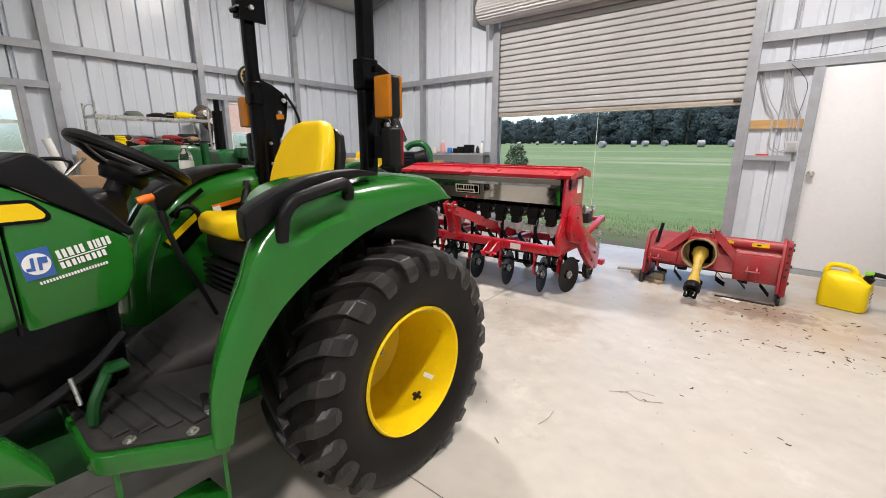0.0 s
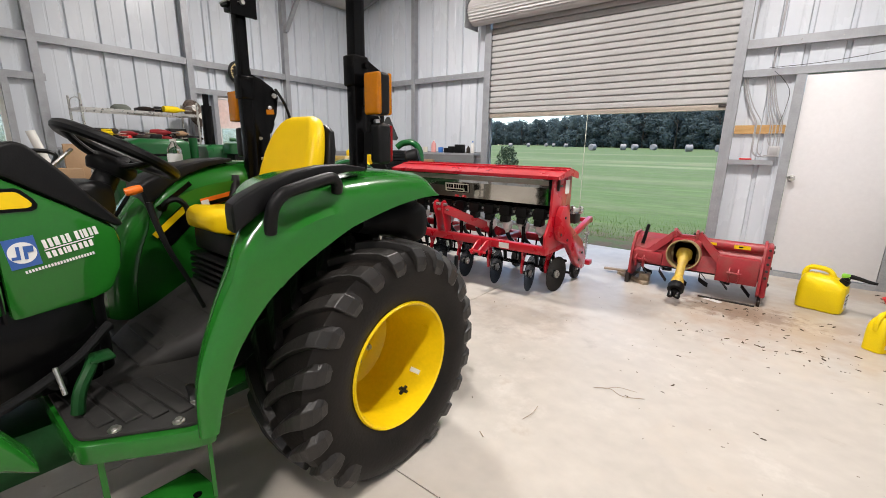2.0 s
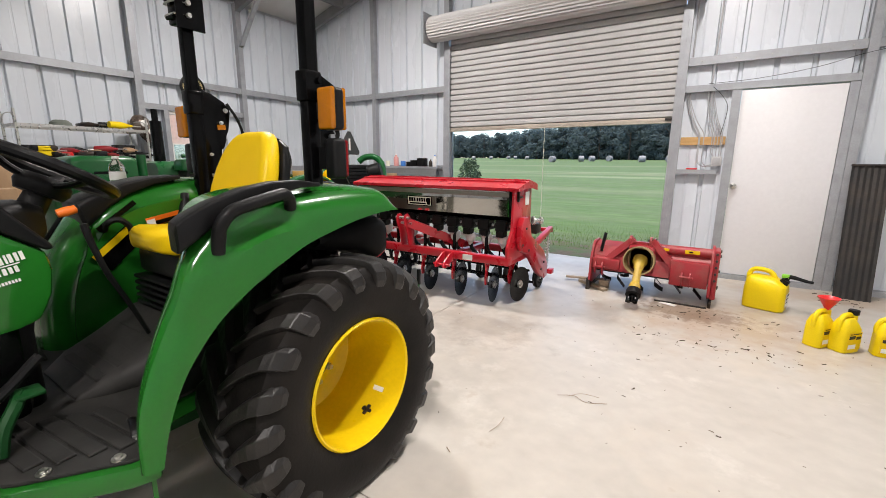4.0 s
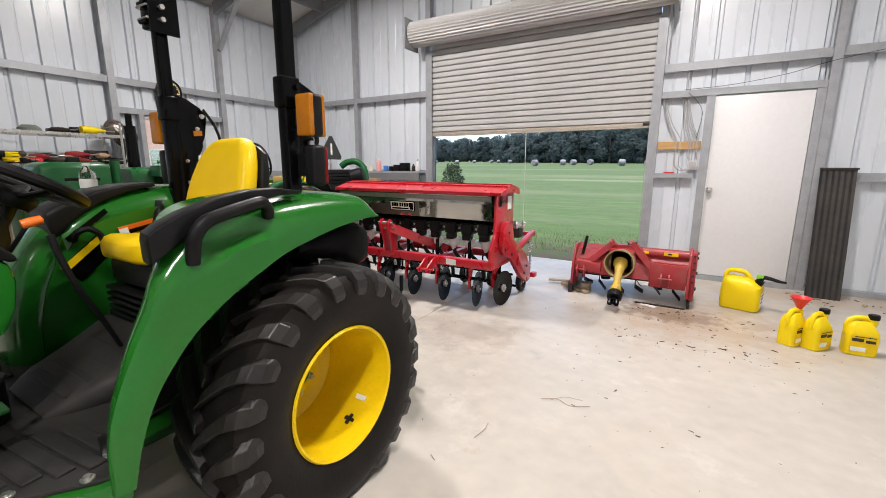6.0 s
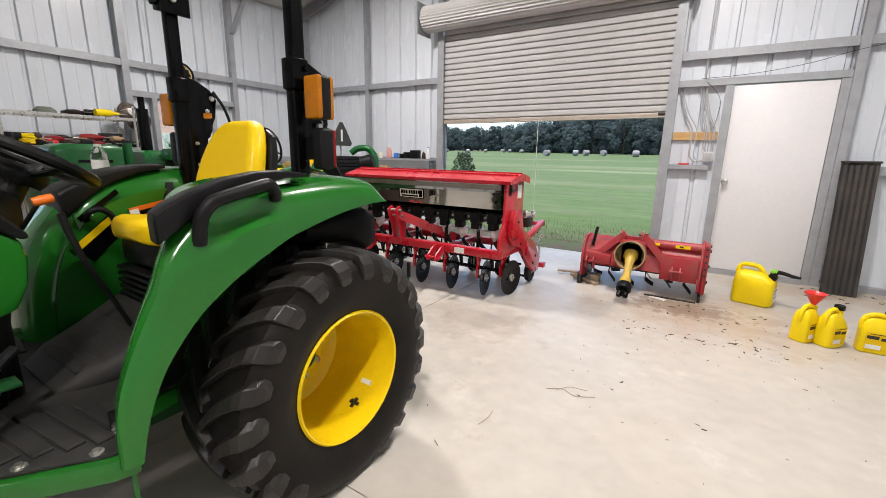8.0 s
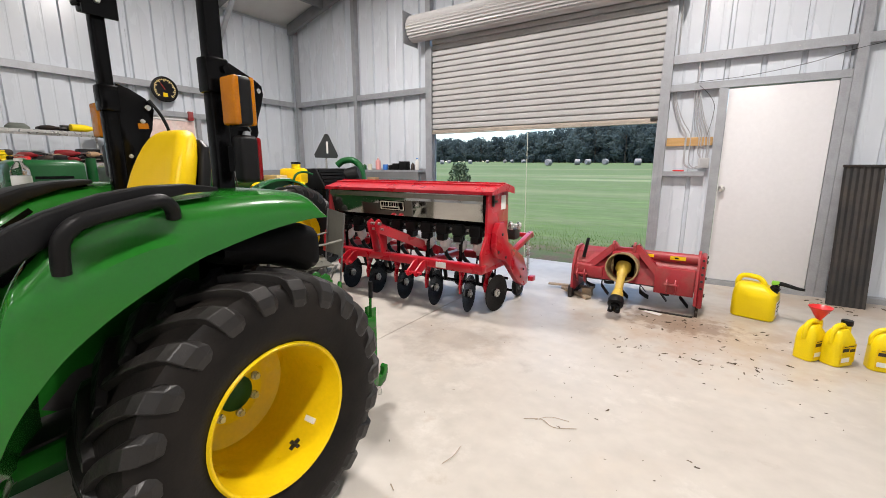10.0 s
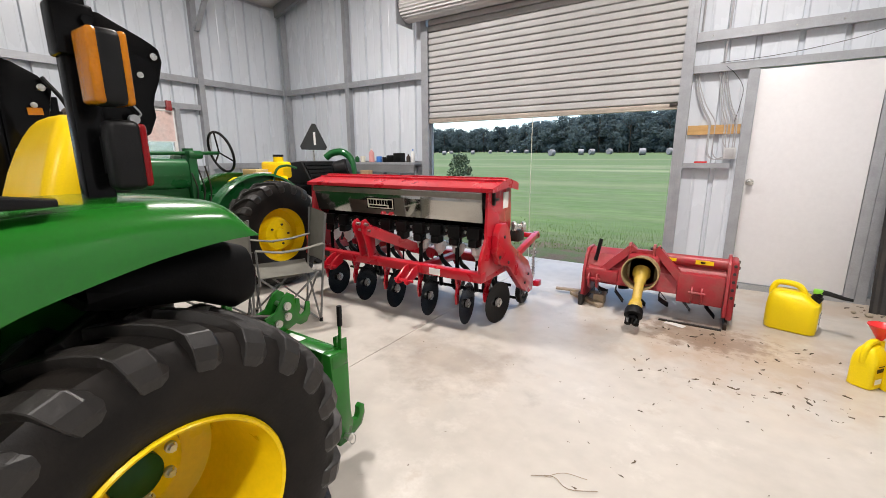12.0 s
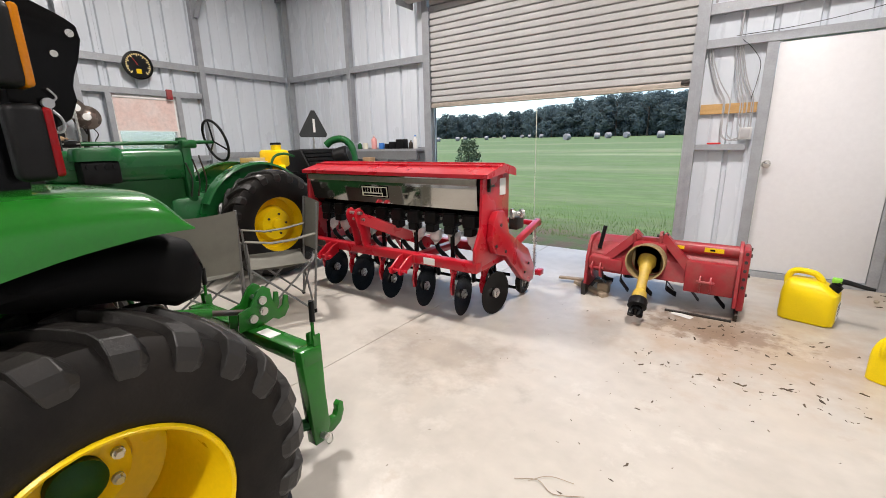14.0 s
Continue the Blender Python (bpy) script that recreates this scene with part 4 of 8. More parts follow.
# the outline of a fender seen from the side, from the platform up, back and down to the tail
F_TOP = [(0.362, 0.50), (0.362, 0.60), (0.374, 0.685), (0.400, 0.765), (0.432, 0.845), (0.470, 0.925), (0.512, 1.02), (0.60, 1.098), (0.72, 1.146), (0.86, 1.172),
         (1.00, 1.184), (1.14, 1.186), (1.26, 1.176), (1.325, 1.158), (1.372, 1.085)]
F_ARCH = [(0.425, 0.50), (0.444, 0.58), (0.466, 0.645), (0.500, 0.715), (0.545, 0.776), (0.595, 0.830), (0.655, 0.876), (0.73, 0.922), (0.82, 0.966), (0.91, 1.005),
          (1.02, 1.034), (1.13, 1.058), (1.23, 1.072), (1.30, 1.078), (1.368, 1.078)]


def fender(s):
    def X(d):
        return TX + s * d
    rows = []
    tops = [(p.y, p.z) for p in smooth_line([(0, *q) for q in F_TOP], 4)]
    arches = [(p.y, p.z) for p in smooth_line([(0, *q) for q in F_ARCH], 4)]
    for (ty, tz), (ay, az) in zip(tops, arches):
        d = V(0, ay - ty, az - tz)
        ln = max(d.length, 1e-4)
        n = d / ln
        fit = min(1.0, 0.93 * ln / 0.13)
        def at(k):
            return V(0, ty, tz) + n * k * fit
        ring = []
        sweep = 0.24 * max(0.0, min(1.0, (1.17 - tz) / 0.16)) * (1 if ty < 1.0 else 0)
        def back(off):
            return sweep * max(0.0, (0.655 - off) / 0.355)
        for off, k in ((0.30, 0.0), (0.45, 0.0), (0.535, 0.001), (0.575, 0.004), (0.606, 0.011), (0.630, 0.022), (0.648, 0.037), (0.659, 0.054), (0.665, 0.070), (0.669, 0.086), (0.671, 0.10), (0.672, 0.115), (0.672, 0.13)):
            p = at(k)
            # a hollow behind the grab handle
            hollow = max(0.0, 1 - ((ty - 0.715) / 0.125) ** 2) ** 0.5 if abs(ty - 0.715) < 0.125 else 0.0
            hollow *= max(0.0, min(1.0, (k - 0.030) / 0.015, (0.110 - k) / 0.018))
            # moulded bosses below the arm rest's front and the handle's foot
            boss = max(max(0.0, 1 - ((ty - c) / 0.045) ** 2) for c in (0.500, 0.605)) * max(0.0, min(1.0, (k - 0.005) / 0.02, (0.105 - k) / 0.05))
            ring.append((X(off - 0.028 * hollow + 0.012 * boss), p.y + back(off), p.z))
        ring.append((X(0.672), ay, az))
        ring.append((X(0.66), ay + 0.004, az))
        ring.append((X(0.636), *(at(0.10).yz)))
        for off, k in ((0.628, 0.070), (0.606, 0.044), (0.55, 0.026), (0.45, 0.02), (0.30, 0.02)):
            p = at(max(k, 0.012))
            ring.append((X(off), p.y + back(off), p.z))
        rows.append(ring)
    bm = B()
    loft(bm, rows)
    fd = part("fender", bm, GREEN, tractor, "glossy green sheet fender")
    # inner wall towards the seat
    bm = B()
    out = [(y + 0.24 * max(0.0, min(1.0, (1.17 - z) / 0.16)) * (1 if y < 1.0 else 0), z - 0.004) for y, z in F_TOP[1:]] + [(1.25, 0.80), (1.0, 0.60), (0.75, 0.50), (0.63, 0.50)]
    x0, x1 = sorted((X(0.285), X(0.30)))
    prism(bm, out, "x", x0, x1)
    for v in bm.verts:
        v.co.x -= s * (v.co.z - 1.15) * -0.10
    part("inner_panel", bm, GREEN, fd)
    # black arm rest along the fender's shoulder
    bm = B()
    rows = []
    for i, (y, z, hw, hh) in enumerate(((0.512, 1.068, 0.034, 0.030), (0.515, 1.075, 0.042, 0.038), (0.54, 1.092, 0.043, 0.039), (0.60, 1.124, 0.037, 0.035),
                                        (0.70, 1.164, 0.031, 0.027), (0.80, 1.186, 0.030, 0.021), (0.90, 1.197, 0.028, 0.012), (0.98, 1.192, 0.025, 0.006))):
        rows.append([(X(0.622 + px), y + 0.012 - 0.03 * pz - 0.22 * (px - hw), z + pz) for px, pz in rounded(hw * 2, hh * 2, min(hw, hh) * 0.28, 3)])
    loft(bm, rows)
    part("arm_rest", bm, BLACK, fd, "black moulded plastic arm rest")
    bm = B()
    tube(bm, [(X(0.662), 0.622, 1.025), (X(0.672), 0.622, 1.065), (X(0.682), 0.626, 1.10), (X(0.686), 0.652, 1.132), (X(0.684), 0.70, 1.147), (X(0.680), 0.78, 1.164), (X(0.674), 0.830, 1.170), (X(0.662), 0.858, 1.150), (X(0.650), 0.866, 1.125)], 0.0185, 12, 5)
    part("grab_handle", bm, BLACK, fd, "black grab handle")
    return fd


fender_near = fender(1)


FAR_TOP = [(0.455, 0.50), (0.458, 0.60), (0.468, 0.70), (0.492, 0.80), (0.532, 0.90), (0.585, 0.985), (0.64, 1.05), (0.70, 1.10), (0.79, 1.145), (0.89, 1.172),
           (1.00, 1.186), (1.12, 1.188), (1.24, 1.178), (1.325, 1.158), (1.372, 1.085)]


def far_fender():
    """The fender across the seat: its front turns round into the inner wall."""
    tops = smooth_line([(0, *q) for q in FAR_TOP], 3)
    rows = []
    for i, p in enumerate(tops):
        d = (tops[min(i + 1, len(tops) - 1)] - tops[max(i - 1, 0)]).normalized()
        n = V(0, d.z, -d.y)                    # towards the wheel
        ring = []
        for off, k in ((0.315, 0.42), (0.315, 0.24), (0.317, 0.13), (0.325, 0.085), (0.342, 0.045), (0.372, 0.018), (0.42, 0.004), (0.50, 0.0), (0.58, 0.004), (0.64, 0.02),
                       (0.67, 0.05), (0.674, 0.11), (0.664, 0.11), (0.655, 0.05), (0.57, 0.02), (0.43, 0.022), (0.37, 0.045), (0.342, 0.09), (0.328, 0.14), (0.326, 0.42)):
            q = p + n * k
            ring.append((TX - off, min(q.y, 1.36), max(q.z, 0.50)))
        rows.append(ring)
    bm = B()
    loft(bm, rows)
    fd = part("fender", bm, GREEN, tractor, "glossy green sheet fender")
    bm = B()
    wall = [(p.y + 0.09 * max(0.0, 1 - max(0.0, p.z - 0.9) / 0.25), p.z - (0.09 if p.y > 0.62 else 0.0)) for p in tops[2:-4]] + [(1.25, 0.80), (1.25, 0.50), (0.56, 0.50)]
    prism(bm, wall, "x", TX - 0.325, TX - 0.3135)
    part("inner_panel", bm, GREEN, fd)
    bm = B()
    rest = []
    for y, z, hw, hh in ((0.628, 1.035, 0.085, 0.040), (0.634, 1.050, 0.098, 0.052), (0.66, 1.070, 0.10, 0.050), (0.72, 1.112, 0.098, 0.034), (0.80, 1.152, 0.094, 0.024), (0.90, 1.180, 0.088, 0.016), (1.02, 1.194, 0.075, 0.008)):
        rest.append([(TX - 0.425 + px, y - 0.25 * pz, z + pz) for px, pz in rounded(hw * 2, hh * 2, min(hw, hh) * 0.45, 3)])
    loft(bm, rest)
    part("arm_rest", bm, BLACK, fd, "black moulded plastic arm rest")
    return fd


fender_far = far_fender()

# decals on the far fender's inner face
def slab_on(name, y0, z0, y1, z1, w, x, mt, parent, label=""):
    """A thin label from one end to the other on an upright lengthwise face."""
    a, b = V(0, y0, z0), V(0, y1, z1)
    d = (b - a).normalized()
    n = V(0, -d.z, d.y) * (w / 2)
    bm = B()
    pts = [a - n, b - n, b + n, a + n]
    prism(bm, [(p.y, p.z) for p in pts], "x", x, x + 0.003)
    return part(name, bm, mt, parent, label, False)


XI = -2.0095
slab_on("slot_label", 0.665, 0.99, 0.807, 1.095, 0.020, XI, BLACK_PAINT, fender_far)
slab_on("warning_label", 0.842, 1.0, 0.994, 1.029, 0.040, XI, ORANGE, fender_far, "orange and white warning label")
slab_on("warning_text", 0.845, 0.992, 0.997, 1.021, 0.018, XI + 0.003, BLACK_PAINT, fender_far)
slab_on("warning_picture", 0.842, 0.995, 0.875, 1.001, 0.034, XI + 0.006, WHITE, fender_far)
slab_on("instruction_label", 0.662, 0.852, 0.797, 0.971, 0.09, XI, BLACK_PAINT, fender_far, "black and yellow instruction label")
slab_on("instruction_band", 0.640, 0.876, 0.784, 0.995, 0.026, XI + 0.003, YELLOW, fender_far)

# ---- platform, step and running gear
bm = B()
PLAT = [(0.44, 0.160), (0.468, 0.166), (0.488, 0.184), (0.625, 0.372), (0.645, 0.43), (0.42, 0.52), (0.36, 0.95)]
PLAT += [(-d, y) for d, y in PLAT[::-1]]
prism(bm, [(TX + d, y) for d, y in PLAT], "z", 0.455, 0.515, 0.012)
platform = part("platform", bm, GREEN, tractor, "green operator platform edge")
bm = B()
prism(bm, [(TX + d * 0.965, 0.172 + (y - 0.160) * 0.97) for d, y in PLAT], "z", 0.515, 0.527, 0.004)
mat_ = part("floor_mat", bm, MAT_RUBBER, platform, "ribbed black rubber floor mat, dusty")
rib = bpy.data.meshes.new("mat_rib")
b_ = B()
box(b_, -0.15, 0.15, -0.0215, 0.0215, 0.0, 0.010, 0.005)
b_.to_mesh(rib)
b_.free()
rib.materials.append(MAT_RUBBER)
for s in (1, -1):
    for k in range(5):
        y = 0.222 + 0.054 * k
        piece("mat_rib", rib, platform, pose(TX + s * (0.292 + 0.034 * k), y, 0.524, 0, 0, s * 6))
for dx, y in ((0.485, 0.245), (0.575, 0.365), (0.52, 0.425), (0.42, 0.45)):
    part("mat_bolt", lathe(B(), [(0.016, 0.0), (0.016, 0.004), (0.009, 0.005), (0.009, 0.011), (0.0, 0.012)], (TX + dx, y, 0.527), (0, 0, 1), 10), ZINC, platform)
bm = B()
tube(bm, [(TX + 0.52, 0.425, 0.532), (TX + 0.50, 0.432, 0.547), (TX + 0.46, 0.442, 0.55), (TX + 0.42, 0.452, 0.535)], 0.012, 8, 4, 0.5)
part("pedal_strap", bm, BLACK, platform)
bm = B()
box(bm, TX + 0.475, TX + 0.481, 0.198, 0.212, 0.25, 0.46)
step_ = part("step", bm, GREEN, tractor, "green hanging foot step", False)
part("step_strap", box(B(), TX + 0.60, TX + 0.604, 0.417, 0.428, 0.25, 0.46), GREEN, step_, "", False)
bm = B()
prism(bm, [(TX + 0.44, 0.19), (TX + 0.49, 0.19), (TX + 0.62, 0.415), (TX + 0.57, 0.44), (TX + 0.44, 0.43)], "z", 0.235, 0.26, 0.003)
part("step_plate", bm, GREEN, step_)
for k in range(4):
    b_ = B()
    cyl(b_, (TX + 0.475 + 0.028 * k, 0.225 + 0.055 * k, 0.2595), (TX + 0.475 + 0.028 * k, 0.225 + 0.055 * k, 0.262), 0.012, n=10)
    part("step_hole", b_, BLACK_PAINT, step_)
bm = B()
box(bm, TX - 0.20, TX + 0.20, 0.35, 1.35, 0.28, 0.45, 0.05)
box(bm, TX - 0.17, TX + 0.17, -0.75, 0.40, 0.28, 0.45, 0.04)
cyl(bm, (TX - 0.40, TY, TZ), (TX + 0.40, TY, TZ), 0.10, n=20)
box(bm, TX - 0.22, TX + 0.22, 0.90, 1.30, 0.36, 0.86, 0.05)
part("transmission", bm, GREEN_DARK, tractor, "dark green cast transmission housing")
bm = B()
box(bm, TX - 0.24, TX + 0.24, -0.70, 0.30, 0.56, 0.84, 0.03)
engine = part("engine", bm, BLACK_PAINT, tractor, "black engine block")
for k in range(7):
    part("engine_port", cyl(B(), (TX + 0.12, -0.6 + k * 0.13, 0.60), (TX + 0.285, -0.6 + k * 0.13, 0.62 + 0.02 * (k % 3)), 0.03, 0.022, 10), BLACK_PAINT, engine)
part("hose", tube(B(), [(TX + 0.30, -0.3, 0.62), (TX + 0.33, 0.0, 0.60), (TX + 0.30, 0.2, 0.66), (TX + 0.26, 0.32, 0.74)], 0.014, 8), BLACK, engine, "black rubber hose")
bm = B()
hump = []
for y, hw, top in ((0.40, 0.16, 0.535), (0.47, 0.20, 0.58), (0.58, 0.235, 0.62), (0.72, 0.25, 0.69), (0.90, 0.25, 0.72), (1.02, 0.24, 0.72)):
    hump.append([(TX + px, y, (0.50 + top) / 2 + pz) for px, pz in rounded(hw * 2, top - 0.50, min(0.05, (top - 0.5) * 0.45), 3)])
loft(bm, hump)
part("tunnel_mat", bm, MAT_RUBBER, platform, "black rubber mat over the tunnel")
for k in range(5):
    piece("mat_rib", rib, platform, pose(TX + 0.02, 0.47 + 0.06 * k, 0.572 + 0.02 * k + (0.012 if k > 2 else 0), 14, 0, 0) @ Matrix.Diagonal((1.0, 0.8, 1.0, 1.0)))
bm = B()
tube(bm, [(TX + 0.35, 0.20, 0.54), (TX + 0.34, 0.215, 0.60), (TX + 0.31, 0.25, 0.645), (TX + 0.27, 0.265, 0.655)], 0.016, 8)
box(bm, TX + 0.25, TX + 0.32, 0.25, 0.31, 0.652, 0.664, 0.004)
part("pedal", bm, GREEN_DARK, tractor, "green pedal")
part("dip_stick", cyl(B(), (TX + 0.335, 0.185, 0.60), (TX + 0.315, 0.178, 0.675), 0.006, n=8), ZINC, tractor)
# bent green side member ahead of the platform
rows = []
for y, x, z, h in ((-0.55, 0.54, 0.775, 0.22), (-0.2, 0.565, 0.765, 0.20), (-0.02, 0.565, 0.725, 0.14), (0.04, 0.555, 0.675, 0.10), (0.075, 0.545, 0.625, 0.055), (0.090, 0.53, 0.60, 0.03)):
    rows.append([(TX + x + px, y, z - 0.04 + pz) for px, pz in rounded(0.08, h, min(0.03, h * 0.4), 3)])
bm = B()
loft(bm, rows)
part("side_member", bm, GREEN, tractor, "bent green side member")

# ---- hood, cowl and dash
def hood_ring(y, half, low, top, r):
    return [(TX + px, y, (low + top) / 2 + pz) for px, pz in rounded(half * 2, top - low, r, 5)]


bm = B()
loft(bm, [hood_ring(-0.95, 0.19, 0.74, 1.02, 0.08), hood_ring(-0.90, 0.225, 0.70, 1.09, 0.09), hood_ring(-0.6, 0.245, 0.72, 1.16, 0.09),
          hood_ring(-0.2, 0.25, 0.75, 1.20, 0.08), hood_ring(0.06, 0.252, 0.785, 1.20, 0.07), hood_ring(0.12, 0.252, 0.80, 1.195, 0.07)])
hood = part("hood", bm, GREEN, tractor, "glossy green engine hood")
bm = B()
side = [(0.124, 0.80), (0.30, 0.82), (0.345, 0.835), (0.375, 0.90), (0.385, 0.97), (0.378, 1.022), (0.289, 1.088), (0.225, 1.132), (0.174, 1.168), (0.124, 1.195)]
prism(bm, side, "x", TX - 0.252, TX + 0.252, 0.018)
part("rear_side_panel", bm, GREEN, hood, "green hood side panel")
bm = B()
cowl = [(0.06, 1.205), (0.124, 1.198), (0.174, 1.171), (0.225, 1.134), (0.289, 1.09), (0.378, 1.024), (0.396, 1.028), (0.388, 1.044), (0.331, 1.116), (0.288, 1.176), (0.241, 1.232), (0.218, 1.256), (0.195, 1.264), (0.15, 1.245), (0.06, 1.228)]
prism(bm, cowl, "x", TX - 0.255, TX + 0.255, 0.009, 3)
part("cowl", bm, BLACK, tractor, "matt black plastic cowl")
XS = TX + 0.2525
part("stripe_edge", prism(B(), [(-0.70, 1.088), (0.205, 1.088), (0.216, 1.094), (0.219, 1.105), (0.212, 1.120), (0.192, 1.143), (0.182, 1.148), (-0.70, 1.152)], "x", XS, XS + 0.003), BLACK_PAINT, hood, "", False)
part("stripe", prism(B(), [(-0.70, 1.097), (0.198, 1.097), (0.206, 1.101), (0.208, 1.108), (0.203, 1.117), (0.186, 1.136), (0.179, 1.139), (-0.70, 1.143)], "x", XS + 0.003, XS + 0.006), YELLOW, hood, "yellow hood stripe", False)
part("logo_plate", prism(B(), [(0.137, 1.018), (0.198, 1.026), (0.206, 0.948), (0.146, 0.940)], "x", XS, XS + 0.002), BLUE, hood, "blue square logo", False)
b_ = B()
lathe(b_, [(0.028, 0.0), (0.028, 0.0015), (0.0, 0.0016)], (XS + 0.002, 0.1715, 0.983), (1, 0, 0), 28)
part("logo_disc", b_, WHITE, hood)
b_ = B()
box(b_, XS + 0.0037, XS + 0.005, 0.150, 0.167, 0.966, 0.974)
box(b_, XS + 0.0037, XS + 0.005, 0.160, 0.167, 0.974, 1.0)
box(b_, XS + 0.0037, XS + 0.005, 0.174, 0.181, 0.966, 1.0)
box(b_, XS + 0.0037, XS + 0.005, 0.181, 0.193, 0.984, 1.0)
part("logo_mark", b_, BLUE, hood, "", False)
def letter_row(y0, z0, y1, z1, h, widths):
    """A row of plain upright strokes that stands for a maker's lettering."""
    total = sum(widths)
    at = 0.0
    for w in widths:
        if w > 0:
            a, b = at / total, (at + w * 0.64) / total
            slab_on("lettering_bar", y0 + (y1 - y0) * a, z0 + (z1 - z0) * a, y0 + (y1 - y0) * b, z0 + (z1 - z0) * b, h, XS, WHITE, hood)
        at += abs(w)


letter_row(0.213, 0.998, 0.320, 1.020, 0.023, (1, 1, 1.3, 0.9, 1, -0.6, 1, 0.6, 1, 0.9, 1))
slab_on("lettering_rule", 0.214, 0.982, 0.320, 1.003, 0.0025, XS, WHITE, hood)
letter_row(0.217, 0.968, 0.320, 0.989, 0.017, (1, 1.1, 1, 0.6, 1, 1.2, 1, 1, 1))
letter_row(0.170, 0.930, 0.318, 0.958, 0.0075, (0.8,) * 23)
slab_on("panel_gap", 0.115, 0.80, 0.108, 1.16, 0.006, XS - 0.001, BLACK_PAINT, hood)
# console under the wheel
bm = B()
rows = []
for y, z, hw, hh in ((0.27, 0.99, 0.17, 0.14), (0.34, 1.035, 0.145, 0.11), (0.395, 1.07, 0.11, 0.075), (0.425, 1.085, 0.085, 0.045)):
    rows.append([(TX + px, y, z + pz) for px, pz in rounded(hw * 2, hh * 2, 0.03, 3)])
loft(bm, rows)
part("dash", bm, BLACK, tractor, "black dash console")
bm = B()
rows = []
for z, y0, y1, hw in ((0.52, 0.22, 0.36, 0.10), (0.75, 0.22, 0.36, 0.10), (1.0, 0.24, 0.40, 0.12)):
    rows.append([(TX + px, (y0 + y1) / 2 + py, z) for px, py in rounded(hw * 2, y1 - y0, 0.05, 3)])
loft(bm, rows)
part("console_base", bm, BLACK, tractor)
SN = V(0, 0.49, 0.872).normalized()
SC = V(TX, 0.48, 1.235)
bm = B()
u, w_ = V(1, 0, 0), SN.cross(V(1, 0, 0))
R_ = 0.166
N_ = 48
rows = []
for i in range(N_ + 1):
    a = 2 * math.pi * i / N_
    d = u * math.cos(a) + w_ * math.sin(a)
    rows.append([SC + d * (R_ + 0.020 * math.cos(b)) + SN * 0.0185 * math.sin(b) for b in [2 * math.pi * k / 10 for k in range(10)]])
loft(bm, rows, True, False)
bmesh.ops.remove_doubles(bm, verts=bm.verts, dist=1e-5)
steer = part("steering_wheel", bm, BLACK, tractor, "black steering wheel")
for a in (radians(20), radians(160), radians(270)):
    d = u * math.cos(a) + w_ * math.sin(a)
    part("spoke", tube(B(), [SC - SN * 0.05, SC + d * 0.09 - SN * 0.035, SC + d * R_], 0.027, 10, 5, 0.4), BLACK, steer)
bm = B()
lathe(bm, [(0.060, -0.035), (0.072, -0.01), (0.070, 0.008), (0.058, 0.022), (0.0, 0.028)], SC - SN * 0.05, SN, 28)
cyl(bm, SC - SN * 0.18, SC - SN * 0.06, 0.04, 0.035, 16)
part("column", bm, BLACK, steer)
bm = B()
tube(bm, [(TX + 0.16, 0.40, 1.04), (TX + 0.19, 0.42, 1.085), (TX + 0.205, 0.435, 1.115)], 0.006, 8)
lev = part("shift_lever", bm, BLACK, tractor)
bm = B()
lathe(bm, [(0.0, -0.022), (0.012, -0.02), (0.014, 0.0), (0.012, 0.024), (0.0, 0.028)], (TX + 0.208, 0.442, 1.122), (0.1, 1, 0.25), 14)
part("lever_knob", bm, ORANGE, lev, "orange lever knob")
bm = B()
tube(bm, [(TX + 0.27, 0.46, 1.09), (TX + 0.275, 0.47, 1.03), (TX + 0.27, 0.50, 0.93), (TX + 0.245, 0.55, 0.82), (TX + 0.215, 0.60, 0.70)], lambda u: 0.0105 - 0.0035 * u, 8)
part("range_lever", bm, BLACK, tractor, "black lever")
bm = B()
tube(bm, [(-2.02, 0.69, 0.985), (-1.985, 0.695, 1.02), (-1.975, 0.73, 1.03), (-1.98, 0.765, 1.0), (-1.985, 0.775, 0.96)], 0.012, 8)
part("hitch_lever", bm, BLACK, tractor, "black hitch control lever")
part("throttle_rod", cyl(B(), (-1.85, 0.29, 1.147), (-1.85, 0.387, 1.241), 0.006, n=8), ZINC, tractor)

# ---- seat
def seat_ring(c, half, depth, up, fwd, r):
    return [c + V(px, 0, 0) + fwd * pz for px, pz in rounded(half * 2, depth, r, 4)]


bm = B()
rows = []
for y, hw, z0, z1 in ((0.694, 0.06, 0.960, 0.976), (0.700, 0.105, 0.946, 0.990), (0.712, 0.145, 0.935, 1.0), (0.735, 0.182, 0.928, 1.007), (0.765, 0.208, 0.925, 1.01), (0.85, 0.235, 0.925, 0.995), (0.95, 0.245, 0.93, 0.99),
                      (1.05, 0.235, 0.935, 1.01), (1.10, 0.20, 0.945, 1.03)):
    rows.append([(TX + px, y, (z0 + z1) / 2 + pz + 0.25 * (px / 0.25) ** 2 * 0.05) for px, pz in rounded(hw * 2, z1 - z0, (z1 - z0) * 0.42, 4)])
loft(bm, rows)
bolster = bm
seat = part("seat", bolster, YELLOW_VINYL, tractor, "bright yellow vinyl seat cushion")
bm = B()
rows = []
